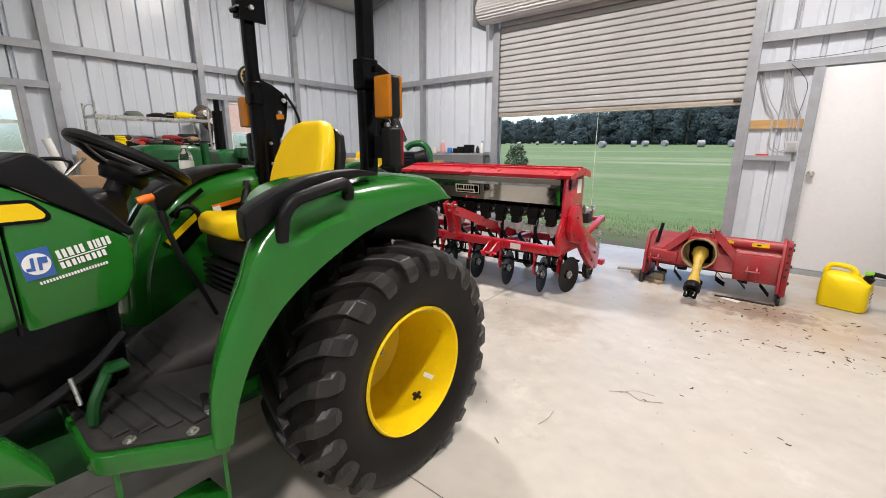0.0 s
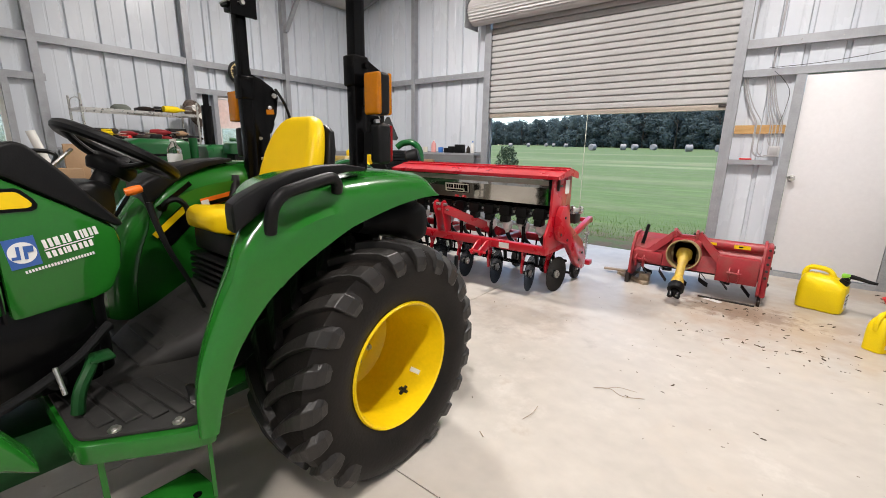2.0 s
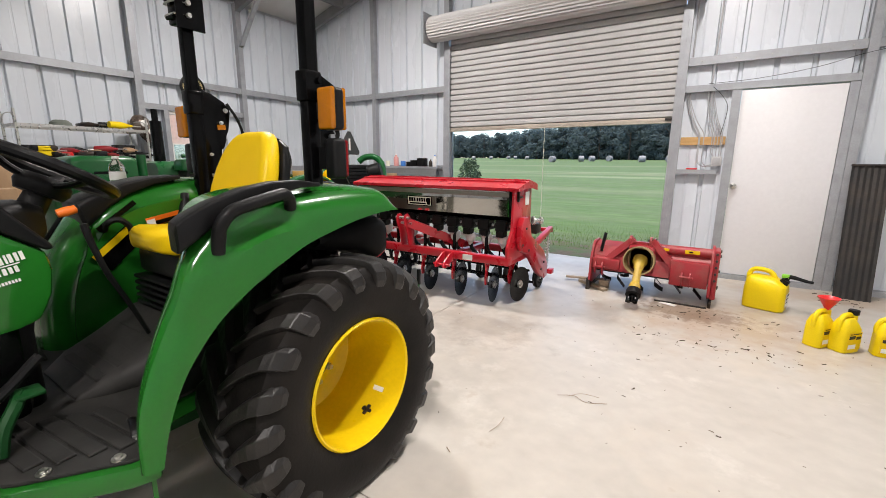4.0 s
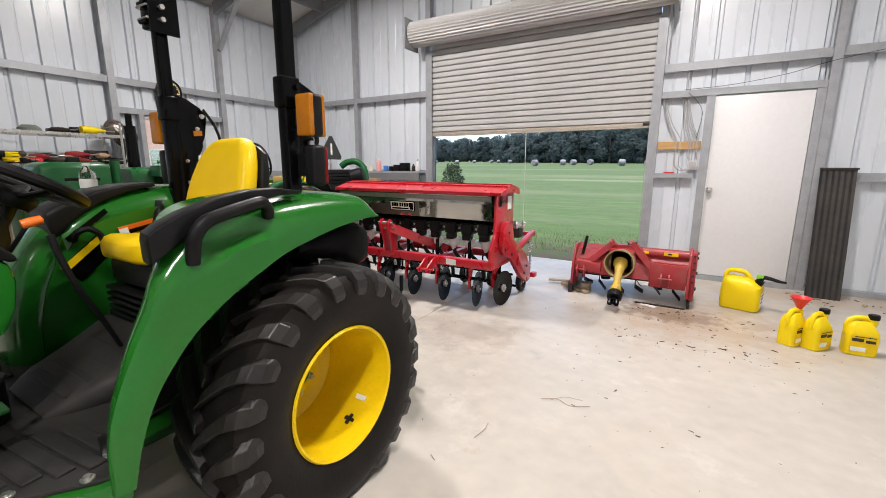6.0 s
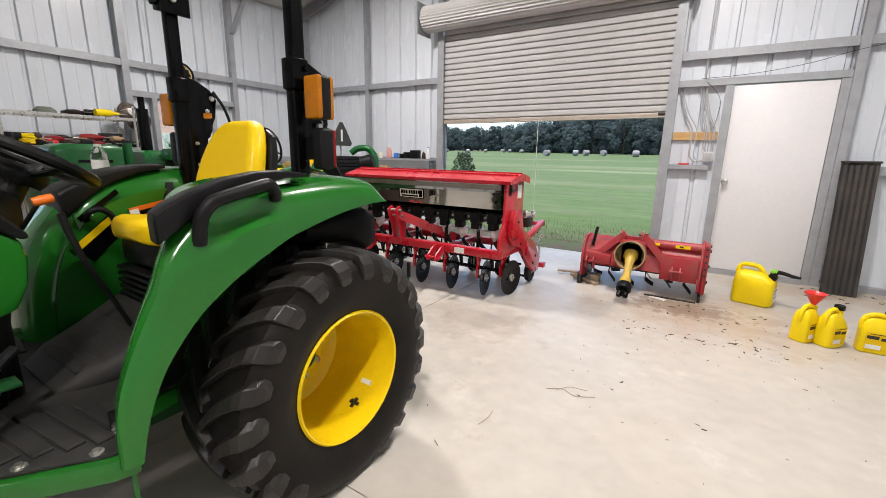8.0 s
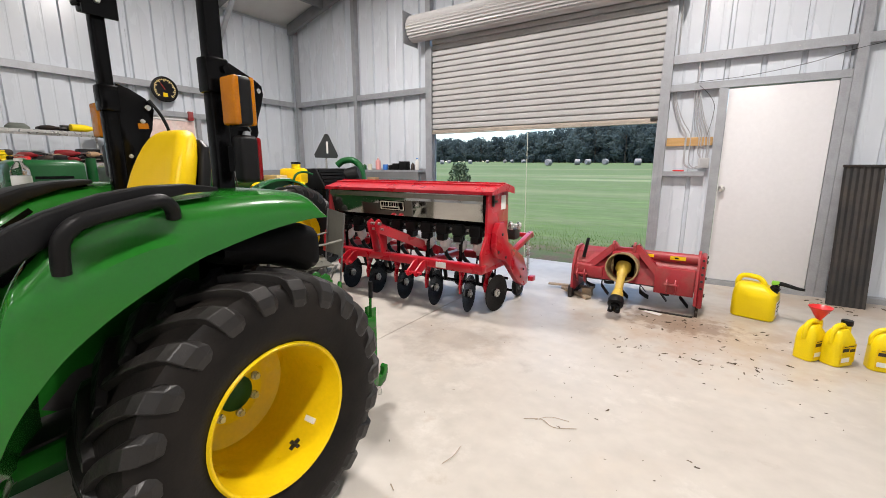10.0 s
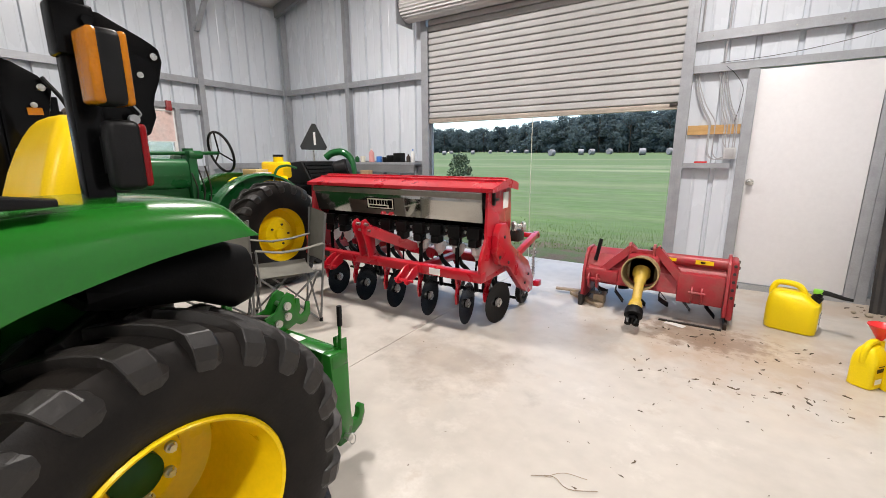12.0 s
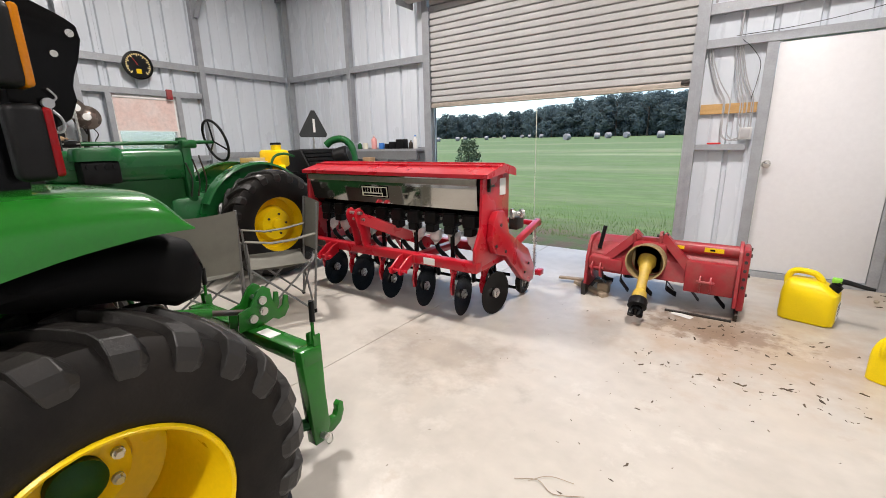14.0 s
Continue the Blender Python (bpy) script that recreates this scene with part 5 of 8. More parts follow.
for z, y, hw, t in ((0.96, 1.10, 0.18, 0.06), (1.00, 1.105, 0.205, 0.085), (1.08, 1.122, 0.210, 0.095), (1.16, 1.142, 0.206, 0.10), (1.23, 1.160, 0.195, 0.10), (1.29, 1.176, 0.178, 0.095),
                    (1.335, 1.188, 0.157, 0.088), (1.366, 1.197, 0.134, 0.078), (1.385, 1.202, 0.108, 0.062), (1.396, 1.205, 0.072, 0.036)):
    rows.append([(TX + px, y + py - 0.035 * (abs(px) / 0.21) ** 2.2, z) for px, py in rounded(hw * 2, t, t * 0.49, 6)])
loft(bm, rows)
back = part("backrest", bm, YELLOW_VINYL, seat, "yellow vinyl backrest")
bm = B()
rows = []
for z, y, hw, t in ((0.97, 1.17, 0.18, 0.03), (1.10, 1.19, 0.195, 0.04), (1.25, 1.215, 0.19, 0.045), (1.33, 1.232, 0.165, 0.035), (1.36, 1.235, 0.12, 0.02)):
    rows.append([(TX + px, y + py, z) for px, py in rounded(hw * 2, t, t * 0.4, 3)])
loft(bm, rows)
part("back_shell", bm, BLACK, seat, "black plastic seat shell")
bm = B()
box(bm, TX - 0.17, TX + 0.17, 0.74, 1.08, 0.83, 0.93, 0.02)
seat_base = part("seat_base", bm, BLACK, seat)
for k in range(5):
    part("bellows_fold", box(B(), TX - 0.18, TX + 0.18, 0.72, 1.06, 0.70 + 0.026 * k, 0.715 + 0.026 * k, 0.004), BLACK, seat)

# ---- roll bar with lights
def roll_post(s):
    def X(d):
        return TX + s * d + (0.14 if s < 0 else 0.0)
    def bx(bm, d0, d1, *r, **k):
        a, b = sorted((X(d0), X(d1)))
        return box(bm, a, b, *r, **k)
    bm = B()
    bx(bm, 0.452, 0.50, 1.082, 1.138, 0.80, 1.50, r=0.008)
    lower = part("roll_bar_post", bm, BLACK_PAINT, tractor, "black steel roll bar post")
    bm = B()
    bx(bm, 0.446, 0.507, 1.074, 1.146, 1.482, 1.588, r=0.007)
    for z in (1.51, 1.555):
        cyl(bm, (X(0.507), 1.128, z), (X(0.518), 1.128, z), 0.011, n=6)
    part("hinge_collar", bm, BLACK_PAINT, lower)
    # bracket plate carrying the lights
    bm = B()
    a, b = sorted((X(0.470), X(0.478)))
    prism(bm, [(1.13, 1.30), (1.205, 1.312), (1.235, 1.332), (1.252, 1.372), (1.25, 1.40), (1.256, 1.425), (1.27, 1.46), (1.281, 1.503), (1.277, 1.53), (1.262, 1.541), (1.245, 1.55), (1.165, 1.585), (1.13, 1.585)], "x", a, b, 0.003)
    part("light_bracket", bm, BLACK_PAINT, lower, "black steel light bracket")
    for y, z, r in ((1.262, 1.512, 0.008), (1.228, 1.466, 0.007)):
        part("bracket_bolt", cyl(B(), (X(0.468), y, z), (X(0.481), y, z), r, n=14), ZINC, lower)
    bm = B()
    bx(bm, 0.537, 0.617, 1.098, 1.150, 1.379, 1.525, r=0.015, seg=4)
    bx(bm, 0.478, 0.548, 1.12, 1.145, 1.42, 1.48)
    lamp_ = part("turn_signal", bm, BLACK, lower, "black turn signal with amber lenses")
    bm = B()
    bx(bm, 0.538, 0.616, 1.088, 1.109, 1.380, 1.524, r=0.0095, seg=4)
    part("lens", bm, AMBER, lamp_, "amber lens")
    bm = B()
    bx(bm, 0.538, 0.616, 1.142, 1.158, 1.380, 1.524, r=0.007, seg=3)
    part("lens", bm, AMBER, lamp_, "amber lens")
    bm = B()
    bx(bm, 0.545, 0.605, 1.105, 1.165, 1.205, 1.352, r=0.015, seg=3)
    bx(bm, 0.478, 0.545, 1.12, 1.15, 1.24, 1.32)
    tail = part("tail_light", bm, BLACK, lower, "black tail light with red lens")
    bm = B()
    bx(bm, 0.548, 0.602, 1.158, 1.176, 1.212, 1.346, r=0.008, seg=3)
    part("lens", bm, RED_LENS, tail, "red lens")
    # folding upper post
    bm = B()
    bx(bm, 0.455, 0.503, 1.085, 1.136, 1.56, 2.34, r=0.008)
    up = part("upper_post", bm, BLACK_PAINT, tractor)
    bm = B()
    bx(bm, 0.43, 0.515, 1.06, 1.16, 1.86, 1.985, r=0.006)
    for z in (1.885, 1.955):
        cyl(bm, (X(0.44), 1.05, z), (X(0.50), 1.05, z), 0.009, n=8)
    bx(bm, 0.42, 0.43, 1.05, 1.17, 1.84, 2.0)
    if s < 0:
        part("pivot_clamp", bm, BLACK_PAINT, up)
        for z in (1.895, 1.945):
            part("clamp_bolt", cyl(B(), (X(0.405), 1.10, z), (X(0.42), 1.10, z), 0.011, n=6), ZINC, up)
            part("u_bolt", tube(B(), [(X(0.43), 1.175, z), (X(0.424), 1.10, z), (X(0.428), 1.055, z), (X(0.44), 1.046, z), (X(0.50), 1.046, z), (X(0.518), 1.056, z), (X(0.521), 1.10, z), (X(0.521), 1.175, z)], 0.0045, 8, 4), ZINC, up, "zinc U-bolt")
            part("u_bolt_nut", cyl(B(), (X(0.521), 1.158, z), (X(0.521), 1.17, z), 0.013, n=6), ZINC, up)
    else:
        bm.free()
    return lower


post_near = roll_post(1)
post_far = roll_post(-1)
bm = B()
box(bm, TX - 0.363, TX + 0.503, 1.082, 1.138, 2.335, 2.40, 0.01)
part("cross_bar", bm, BLACK_PAINT, tractor)
# gusset, cable and belt at the far post
bm = B()
prism(bm, [(1.14, 1.60), (1.19, 1.585), (1.25, 1.55), (1.275, 1.50), (1.262, 1.42), (1.22, 1.33), (1.19, 1.06), (1.14, 1.06)], "x", TX - 0.33, TX - 0.322, 0.003)
part("gusset", bm, BLACK_PAINT, post_far)
for y, z, r in ((1.252, 1.512, 0.009), (1.225, 1.452, 0.007), (1.163, 1.30, 0.006), (1.163, 1.20, 0.006)):
    part("gusset_bolt", lathe(B(), [(r * 1.35, 0.0), (r * 1.35, 0.003), (r, 0.004), (r, 0.012), (0.0, 0.013)], (TX - 0.322, y, z), (1, 0, 0), 12), ZINC, post_far)
slab_on("serial_label", 1.205, 1.43, 1.245, 1.433, 0.024, TX - 0.3215, AMBER, post_far, "small orange label")
part("cable", tube(B(), [(TX - 0.31, 1.255, 1.545), (TX - 0.30, 1.30, 1.47), (TX - 0.30, 1.325, 1.38), (TX - 0.31, 1.31, 1.29)], 0.007, 8), BLACK, post_far)
part("seat_belt", tube(B(), [(TX - 0.33, 1.02, 1.12), (TX - 0.30, 1.0, 1.06), (TX - 0.29, 0.98, 1.0), (TX - 0.30, 1.0, 0.95)], 0.02, 8, 5, 0.3), BLACK, seat)
# hairpin hanging behind the near bracket
bm = B()
cyl(bm, (TX + 0.484, 1.196, 1.362), (TX + 0.498, 1.196, 1.362), 0.011, n=16)
tube(bm, [(TX + 0.49, 1.205, 1.366), (TX + 0.492, 1.212, 1.376), (TX + 0.492, 1.200, 1.392)], 0.0022, 6)
tube(bm, [(TX + 0.494, 1.198, 1.352), (TX + 0.496, 1.190, 1.335), (TX + 0.497, 1.190, 1.312), (TX + 0.497, 1.202, 1.302), (TX + 0.497, 1.214, 1.312), (TX + 0.496, 1.212, 1.332), (TX + 0.494, 1.200, 1.348)], 0.003, 6)
part("hitch_pin", bm, STEEL, post_near)

# ---- tank, hitch arms
bm = B()
rows = []
for y, z0, z1, x0, x1 in ((1.02, 0.955, 1.03, -1.37, -1.10), (1.08, 0.94, 1.04, -1.385, -1.09), (1.24, 0.915, 1.05, -1.385, -1.09), (1.34, 0.865, 1.05, -1.385, -1.10), (1.40, 0.87, 1.03, -1.38, -1.12), (1.425, 0.91, 0.99, -1.36, -1.15)):
    rows.append([((x0 + x1) / 2 + px, y, (z0 + z1) / 2 + pz) for px, pz in rounded(x1 - x0, z1 - z0, 0.05, 3)])
loft(bm, rows)
part("fuel_tank", bm, surface("tank_plastic", (0.0028, 0.0028, 0.003), 0.6, spec=0.1, amount=0.3, scale=9, fine=140, bump=0.06), tractor, "black moulded tank under the fender")
bm = B()
box(bm, TX - 0.30, TX + 0.30, 1.10, 1.30, 0.62, 1.02, 0.03)
part("rear_housing", bm, BLACK_PAINT, tractor)
for s in (1, -1):
    part("lower_link", tube(B(), [(TX + s * 0.30, 1.2, 0.36), (TX + s * 0.36, 1.5, 0.26), (TX + s * 0.40, 1.80, 0.16)], 0.025, 8), GREEN_DARK, tractor)
bm = B()
cyl(bm, (-1.69, 1.66, 0.606), (-1.71, 1.22, 0.72), 0.024, n=14)
lk = part("top_link", bm, GREEN, tractor, "green adjustable top link")
part("link_screw", cyl(B(), (-1.66, 1.80, 0.57), (-1.69, 1.65, 0.61), 0.013, n=12), DARK_STEEL, lk)
part("link_lock", tube(B(), [(-1.67, 1.46, 0.68), (-1.64, 1.43, 0.71), (-1.62, 1.38, 0.715), (-1.64, 1.35, 0.70), (-1.67, 1.38, 0.69)], 0.006, 6), GREEN_DARK, lk)
part("link_handle", cyl(B(), (-1.74, 1.44, 0.66), (-1.75, 1.40, 0.80), 0.008, n=8), GREEN_DARK, lk)

# a brass tag caught in the tread
bm = B()
box(bm, -1.012, -0.99, 1.10, 1.135, 0.845, 0.868, 0.003)
box(bm, -1.03, -1.005, 1.075, 1.10, 0.845, 0.855, 0.002)
part("tread_tag", bm, surface("brass", (0.62, 0.50, 0.30), 0.35, 0.6, amount=0.2, bump=0.02), tractor, "small brass tag stuck in the tyre tread")

# ---------------------------------------------------------------- quick hitch frame
QX = -1.70
hitch = thing("quick_hitch", (QX, 1.82, 0.09), "green steel quick-hitch frame on the tractor's rear arms", "quick hitch")
bm = B()
box(bm, QX - 0.45, QX + 0.45, 1.775, 1.86, 0.44, 0.50, 0.008)
part("cross_tube", bm, GREEN, hitch, "green square cross tube")
for s in (1, -1):
    bm = B()
    xo = QX + s * 0.42
    pts = [(1.765, 0.505), (1.862, 0.505), (1.862, 0.24), (1.87, 0.14), (1.845, 0.08), (1.79, 0.08), (1.785, 0.20)]
    prism(bm, pts, "x", xo - 0.026, xo + 0.026, 0.004)
    leg = part("leg", bm, GREEN, hitch)
    bm = B()
    hook = [(1.84, 0.25), (1.872, 0.25), (1.874, 0.17), (1.89, 0.145), (1.912, 0.145), (1.922, 0.165), (1.922, 0.19), (1.938, 0.202), (1.954, 0.192), (1.955, 0.15), (1.935, 0.105), (1.89, 0.085), (1.84, 0.09)]
    prism(bm, hook, "x", xo - 0.015, xo + 0.015, 0.003)
    part("hook", bm, GREEN, leg)
    b_ = B()
    cyl(b_, (xo + s * 0.026, 1.825, 0.115), (xo + s * 0.055, 1.825, 0.115), 0.014, n=10)
    lathe(b_, [(0.020, -0.002), (0.023, 0.0), (0.020, 0.002)], (xo + s * 0.055, 1.835, 0.105), (1, 0.2, 0.3), 16, closed=True)
    part("lock_pin", b_, ZINC, leg, "zinc lynch pin")
    bm = B()
    cyl(bm, (xo + 0.0, 1.845, 0.50), (xo + 0.0, 1.85, 0.655), 0.007, n=10)
    part("release_rod", bm, GREEN, leg)
    part("rod_grip", cyl(B(), (xo, 1.85, 0.60), (xo, 1.852, 0.685), 0.011, n=12), BLACK, leg, "black rubber grip")
    bm = B()
    prism(bm, [(xo - 0.023, 0.55), (xo - 0.023, 0.505), (xo + 0.023, 0.505), (xo + 0.023, 0.55), (xo + 0.017, 0.55), (xo + 0.017, 0.511), (xo - 0.017, 0.511), (xo - 0.017, 0.55)], "y", 1.83, 1.862)
    part("rod_guide", bm, GREEN, leg, smooth=False)
bm = B()
top_hook = [(1.74, 0.502), (1.86, 0.502), (1.90, 0.515), (1.925, 0.50), (1.96, 0.505), (1.985, 0.54), (1.985, 0.60), (1.965, 0.605), (1.955, 0.56), (1.935, 0.545), (1.92, 0.56), (1.905, 0.60), (1.90, 0.655),
            (1.87, 0.675), (1.84, 0.66), (1.80, 0.60), (1.745, 0.585)]
for d in (-0.045, 0.03):
    prism(bm, top_hook, "x", QX + 0.03 + d, QX + 0.042 + d, 0.002)
tp = part("top_hook", bm, GREEN, hitch, "green top hook plates")
b_ = B()
for y, z in ((1.855, 0.565), (1.855, 0.615), (1.805, 0.545)):
    cyl(b_, (QX - 0.02, y, z), (QX + 0.085, y, z), 0.012, n=10)
    cyl(b_, (QX + 0.072, y, z), (QX + 0.082, y, z), 0.019, n=12)
part("hook_bolt", b_, ZINC, tp)
part("hitch_label", box(B(), QX + 0.12, QX + 0.22, 1.785, 1.835, 0.5005, 0.5025), WHITE, hitch, "white label")

# ---------------------------------------------------------------- the red seed drill
SX0, SX1 = -3.22, -1.37
seeder = thing("seed_drill", ((SX0 + SX1) / 2, 3.75, 0.0), "glossy red seed drill with polished hopper front and black discs", "seed drill")

# lid: shallow ridged roof with turned-down front lip
bm = B()
lid = [(3.335, 1.035), (3.335, 1.062), (3.37, 1.072), (3.56, 1.118), (3.62, 1.122), (3.76, 1.092), (3.775, 1.07), (3.768, 1.07), (3.755, 1.084), (3.62, 1.112), (3.56, 1.108), (3.375, 1.062), (3.345, 1.053), (3.345, 1.035)]
prism(bm, lid, "x", SX0 - 0.03, SX1 + 0.035)
lid_ = part("lid", bm, RED, seeder, "red sheet-metal hopper lid", False)
bm = B()
for y, z in ((3.50, 1.108), (3.585, 1.122)):
    box(bm, SX0 - 0.028, SX1 + 0.033, y, y + 0.025, z - 0.004, z + 0.008, 0.002)
part("lid_rib", bm, RED, lid_, smooth=False)
for x0, x1 in ((SX0 - 0.034, SX0 - 0.03), (SX1 + 0.035, SX1 + 0.039)):
    bm = B()
    prism(bm, [(3.335, 1.035), (3.335, 1.062), (3.56, 1.118), (3.62, 1.122), (3.775, 1.08), (3.775, 1.03), (3.6, 1.06), (3.45, 1.045)], "x", x0, x1)
    part("lid_end", bm, RED, lid_, smooth=False)

# hopper: polished front above, sloping to the meters
bm = B()
hop = [(3.375, 1.03), (3.375, 0.955), (3.43, 0.80), (3.47, 0.755), (3.62, 0.755), (3.74, 0.95), (3.75, 1.06), (3.60, 1.10)]
prism(bm, hop, "x", SX0 + 0.02, SX1 - 0.02)
hopper = part("hopper", bm, BLACK_PAINT, seeder, "seed hopper", False)
bm = B()
prism(bm, [(3.371, 1.03), (3.371, 0.957), (3.383, 0.81), (3.389, 0.81), (3.377, 0.958), (3.377, 1.03)], "x", SX0 + 0.012, SX1 - 0.062)
part("front_sheet", bm, CHROME, hopper, "mirror-polished stainless front sheet", False)
bm = B()
prism(bm, [(3.362, 1.022), (3.362, 0.985), (3.367, 0.98), (3.369, 1.022)], "x", SX0 + 0.012, SX1 - 0.062)
part("front_rail", bm, surface("brushed_rail", (0.45, 0.42, 0.36), 0.35, 0.9, amount=0.3, scale=20, bump=0.02), hopper, "", False)
# name plate, with its lettering as bars
def on_front(name, x0, x1, z0, z1, lift, mt, parent):
    bm = B()
    def yy(z):
        return 3.383 + (z - 0.81) * (3.371 - 3.383) / 0.147 - lift
    vs = []
    for d in (0.0, 0.0015):
        vs.append([bm.verts.new((x, yy(z) + d, z)) for x, z in ((x0, z0), (x1, z0), (x1, z1), (x0, z1))])
    bm.faces.new(vs[0])
    bm.faces.new(vs[1][::-1])
    for i in range(4):
        j = (i + 1) % 4
        bm.faces.new((vs[0][i], vs[1][i], vs[1][j], vs[0][j]))
    return part(name, bm, mt, parent, smooth=False)


CREAM = surface("plate_cream", (0.72, 0.70, 0.58), 0.5, amount=0.15, scale=12, bump=0.0)
on_front("name_plate", -2.535, -2.255, 0.862, 0.942, 0.004, CREAM, hopper)
on_front("plate_edge", -2.545, -2.245, 0.855, 0.949, 0.002, BLACK_PAINT, hopper)
for k in range(3):
    on_front("lettering_bar", -2.52 + 0.029 * k, -2.497 + 0.029 * k, 0.895, 0.932, 0.006, BLACK_PAINT, hopper)
for k in range(5):
    on_front("lettering_bar", -2.425 + 0.028 * k, -2.404 + 0.028 * k, 0.895, 0.932, 0.006, BLACK_PAINT, hopper)
on_front("lettering_bar", -2.515, -2.315, 0.870, 0.884, 0.006, BLACK_PAINT, hopper)
on_front("plate_mark", -2.30, -2.262, 0.868, 0.935, 0.0065, BLACK_PAINT, hopper)

# end plates
for xa, nm in ((SX0 - 0.008, "far"), (SX1 - 0.03, "near")):
    bm = B()
    prism(bm, [(3.262, 0.46), (3.262, 0.56), (3.345, 0.70), (3.362, 1.03), (3.75, 1.06), (3.755, 0.74), (3.66, 0.44), (3.30, 0.42)], "x", xa, xa + 0.022, 0.003)
    e_ = part("end_plate", bm, RED, seeder, "red end plate")
# chain cover and rear arm on the near end
bm = B()
cover = [(3.40, 0.60), (3.42, 0.74), (3.47, 0.80), (3.56, 0.80), (3.62, 0.74), (3.66, 0.62), (4.02, 0.42), (4.15, 0.24), (4.14, 0.13), (4.06, 0.12), (3.90, 0.20), (3.62, 0.45), (3.46, 0.50)]
prism(bm, cover, "x", SX1 - 0.002, SX1 + 0.05, 0.008)
cv = part("drive_cover", bm, RED, seeder, "red chain drive cover")
for y, z in ((3.52, 0.70), (3.45, 0.56), (3.60, 0.49), (4.02, 0.30), (3.95, 0.24)):
    part("cover_bolt", cyl(B(), (SX1 + 0.05, y, z), (SX1 + 0.058, y, z), 0.012, n=10), DARK_STEEL, cv)
bm = B()
box(bm, SX1 - 0.03, SX1 + 0.02, 3.74, 4.36, 0.0, 0.045, 0.004, pose(0, 0, 0.43) @ Matrix.Translation((0, 3.74, 0)) @ Matrix.Rotation(0.24, 4, "X") @ Matrix.Translation((0, -3.74, 0)))
box(bm, SX0 - 0.02, SX0 + 0.03, 3.74, 4.36, 0.0, 0.045, 0.004, pose(0, 0, 0.43) @ Matrix.Translation((0, 3.74, 0)) @ Matrix.Rotation(0.24, 4, "X") @ Matrix.Translation((0, -3.74, 0)))
box(bm, SX0 - 0.02, SX1 + 0.02, 4.30, 4.35, 0.56, 0.60, 0.004)
ra = part("rear_frame", bm, RED, seeder, "red rear frame")
part("rear_tab", box(B(), SX1 - 0.02, SX1 + 0.035, 4.33, 4.41, 0.10, 0.15, 0.004), RED, ra)
bm = B()
sp = [(SX1 + 0.0 + 0.018 * math.cos(k * 1.3), 4.26 + 0.018 * math.sin(k * 1.3), 0.20 + 0.0062 * k) for k in range(46)]
tube(bm, sp, 0.004, 6, 2)
part("spring", bm, ZINC, ra, "coil spring")
part("spring_rod", cyl(B(), (SX1, 4.26, 0.12), (SX1, 4.26, 0.56), 0.008, n=8), ZINC, ra)
bm = B()
cyl(bm, (SX1 - 0.01, 4.20, 0.545), (SX1 - 0.01, 4.20, 0.56), 0.03, n=16)
cyl(bm, (SX1 - 0.01, 4.20, 0.50), (SX1 - 0.01, 4.20, 0.55), 0.01, n=10)
part("hand_wheel", bm, BLACK, ra)
bm = B()
lathe(bm, [(0.0, 0.0), (0.04, 0.0), (0.04, 0.02), (0.02, 0.03), (0.02, 0.07), (0.035, 0.075), (0.035, 0.10), (0.0, 0.105)], (SX1 + 0.0, 3.78, 0.74), (0.6, 0.6, 0), 14)
part("sprocket", bm, ZINC, cv, "zinc sprocket hub")
part("flow_box", box(B(), SX1 - 0.06, SX1 + 0.02, 3.86, 3.98, 0.60, 0.70, 0.01), DARK_STEEL, ra)
# label, latch
part("end_label", box(B(), SX1 - 0.006, SX1 - 0.004, 3.60, 3.69, 0.90, 1.02), WHITE, seeder, "white paper label")
bm = B()
box(bm, SX1 - 0.008, SX1 + 0.012, 3.42, 3.44, 0.94, 1.03)
box(bm, SX1 - 0.008, SX1 + 0.012, 3.42, 3.50, 0.97, 0.985)
part("lid_latch", bm, DARK_STEEL, seeder, smooth=False)

# main frame bars
bm = B()
box(bm, SX0 - 0.03, SX1 + 0.0, 3.26, 3.34, 0.395, 0.465, 0.006)
box(bm, SX0 - 0.03, SX1 + 0.0, 3.86, 3.93, 0.38, 0.45, 0.006)
for x in (SX0 - 0.02, -2.66, -1.98, SX1 - 0.07):
    box(bm, x, x + 0.06, 3.34, 3.86, 0.39, 0.45, 0.004)
fr = part("frame", bm, RED, seeder, "red square-tube frame")
part("frame_label", box(B(), -3.12, -2.92, 3.257, 3.26, 0.405, 0.455), DARK_STEEL, fr)
part("frame_label", box(B(), -1.82, -1.72, 3.257, 3.26, 0.405, 0.455), WHITE, fr, "white label")
# drawbar clevises of the three-point hitch
for x in (-2.80, -1.98):
    bm = B()
    for d in (-0.05, 0.035):
        prism(bm, [(3.26, 0.40), (3.26, 0.455), (3.21, 0.445), (3.12, 0.385), (3.10, 0.35), (3.12, 0.33), (3.16, 0.33), (3.26, 0.375)], "x", x + d, x + d + 0.015, 0.002)
    cyl(bm, (x - 0.08, 3.14, 0.36), (x + 0.09, 3.14, 0.36), 0.012, n=12)
    part("lower_clevis", bm, RED, fr, "red hitch clevis")
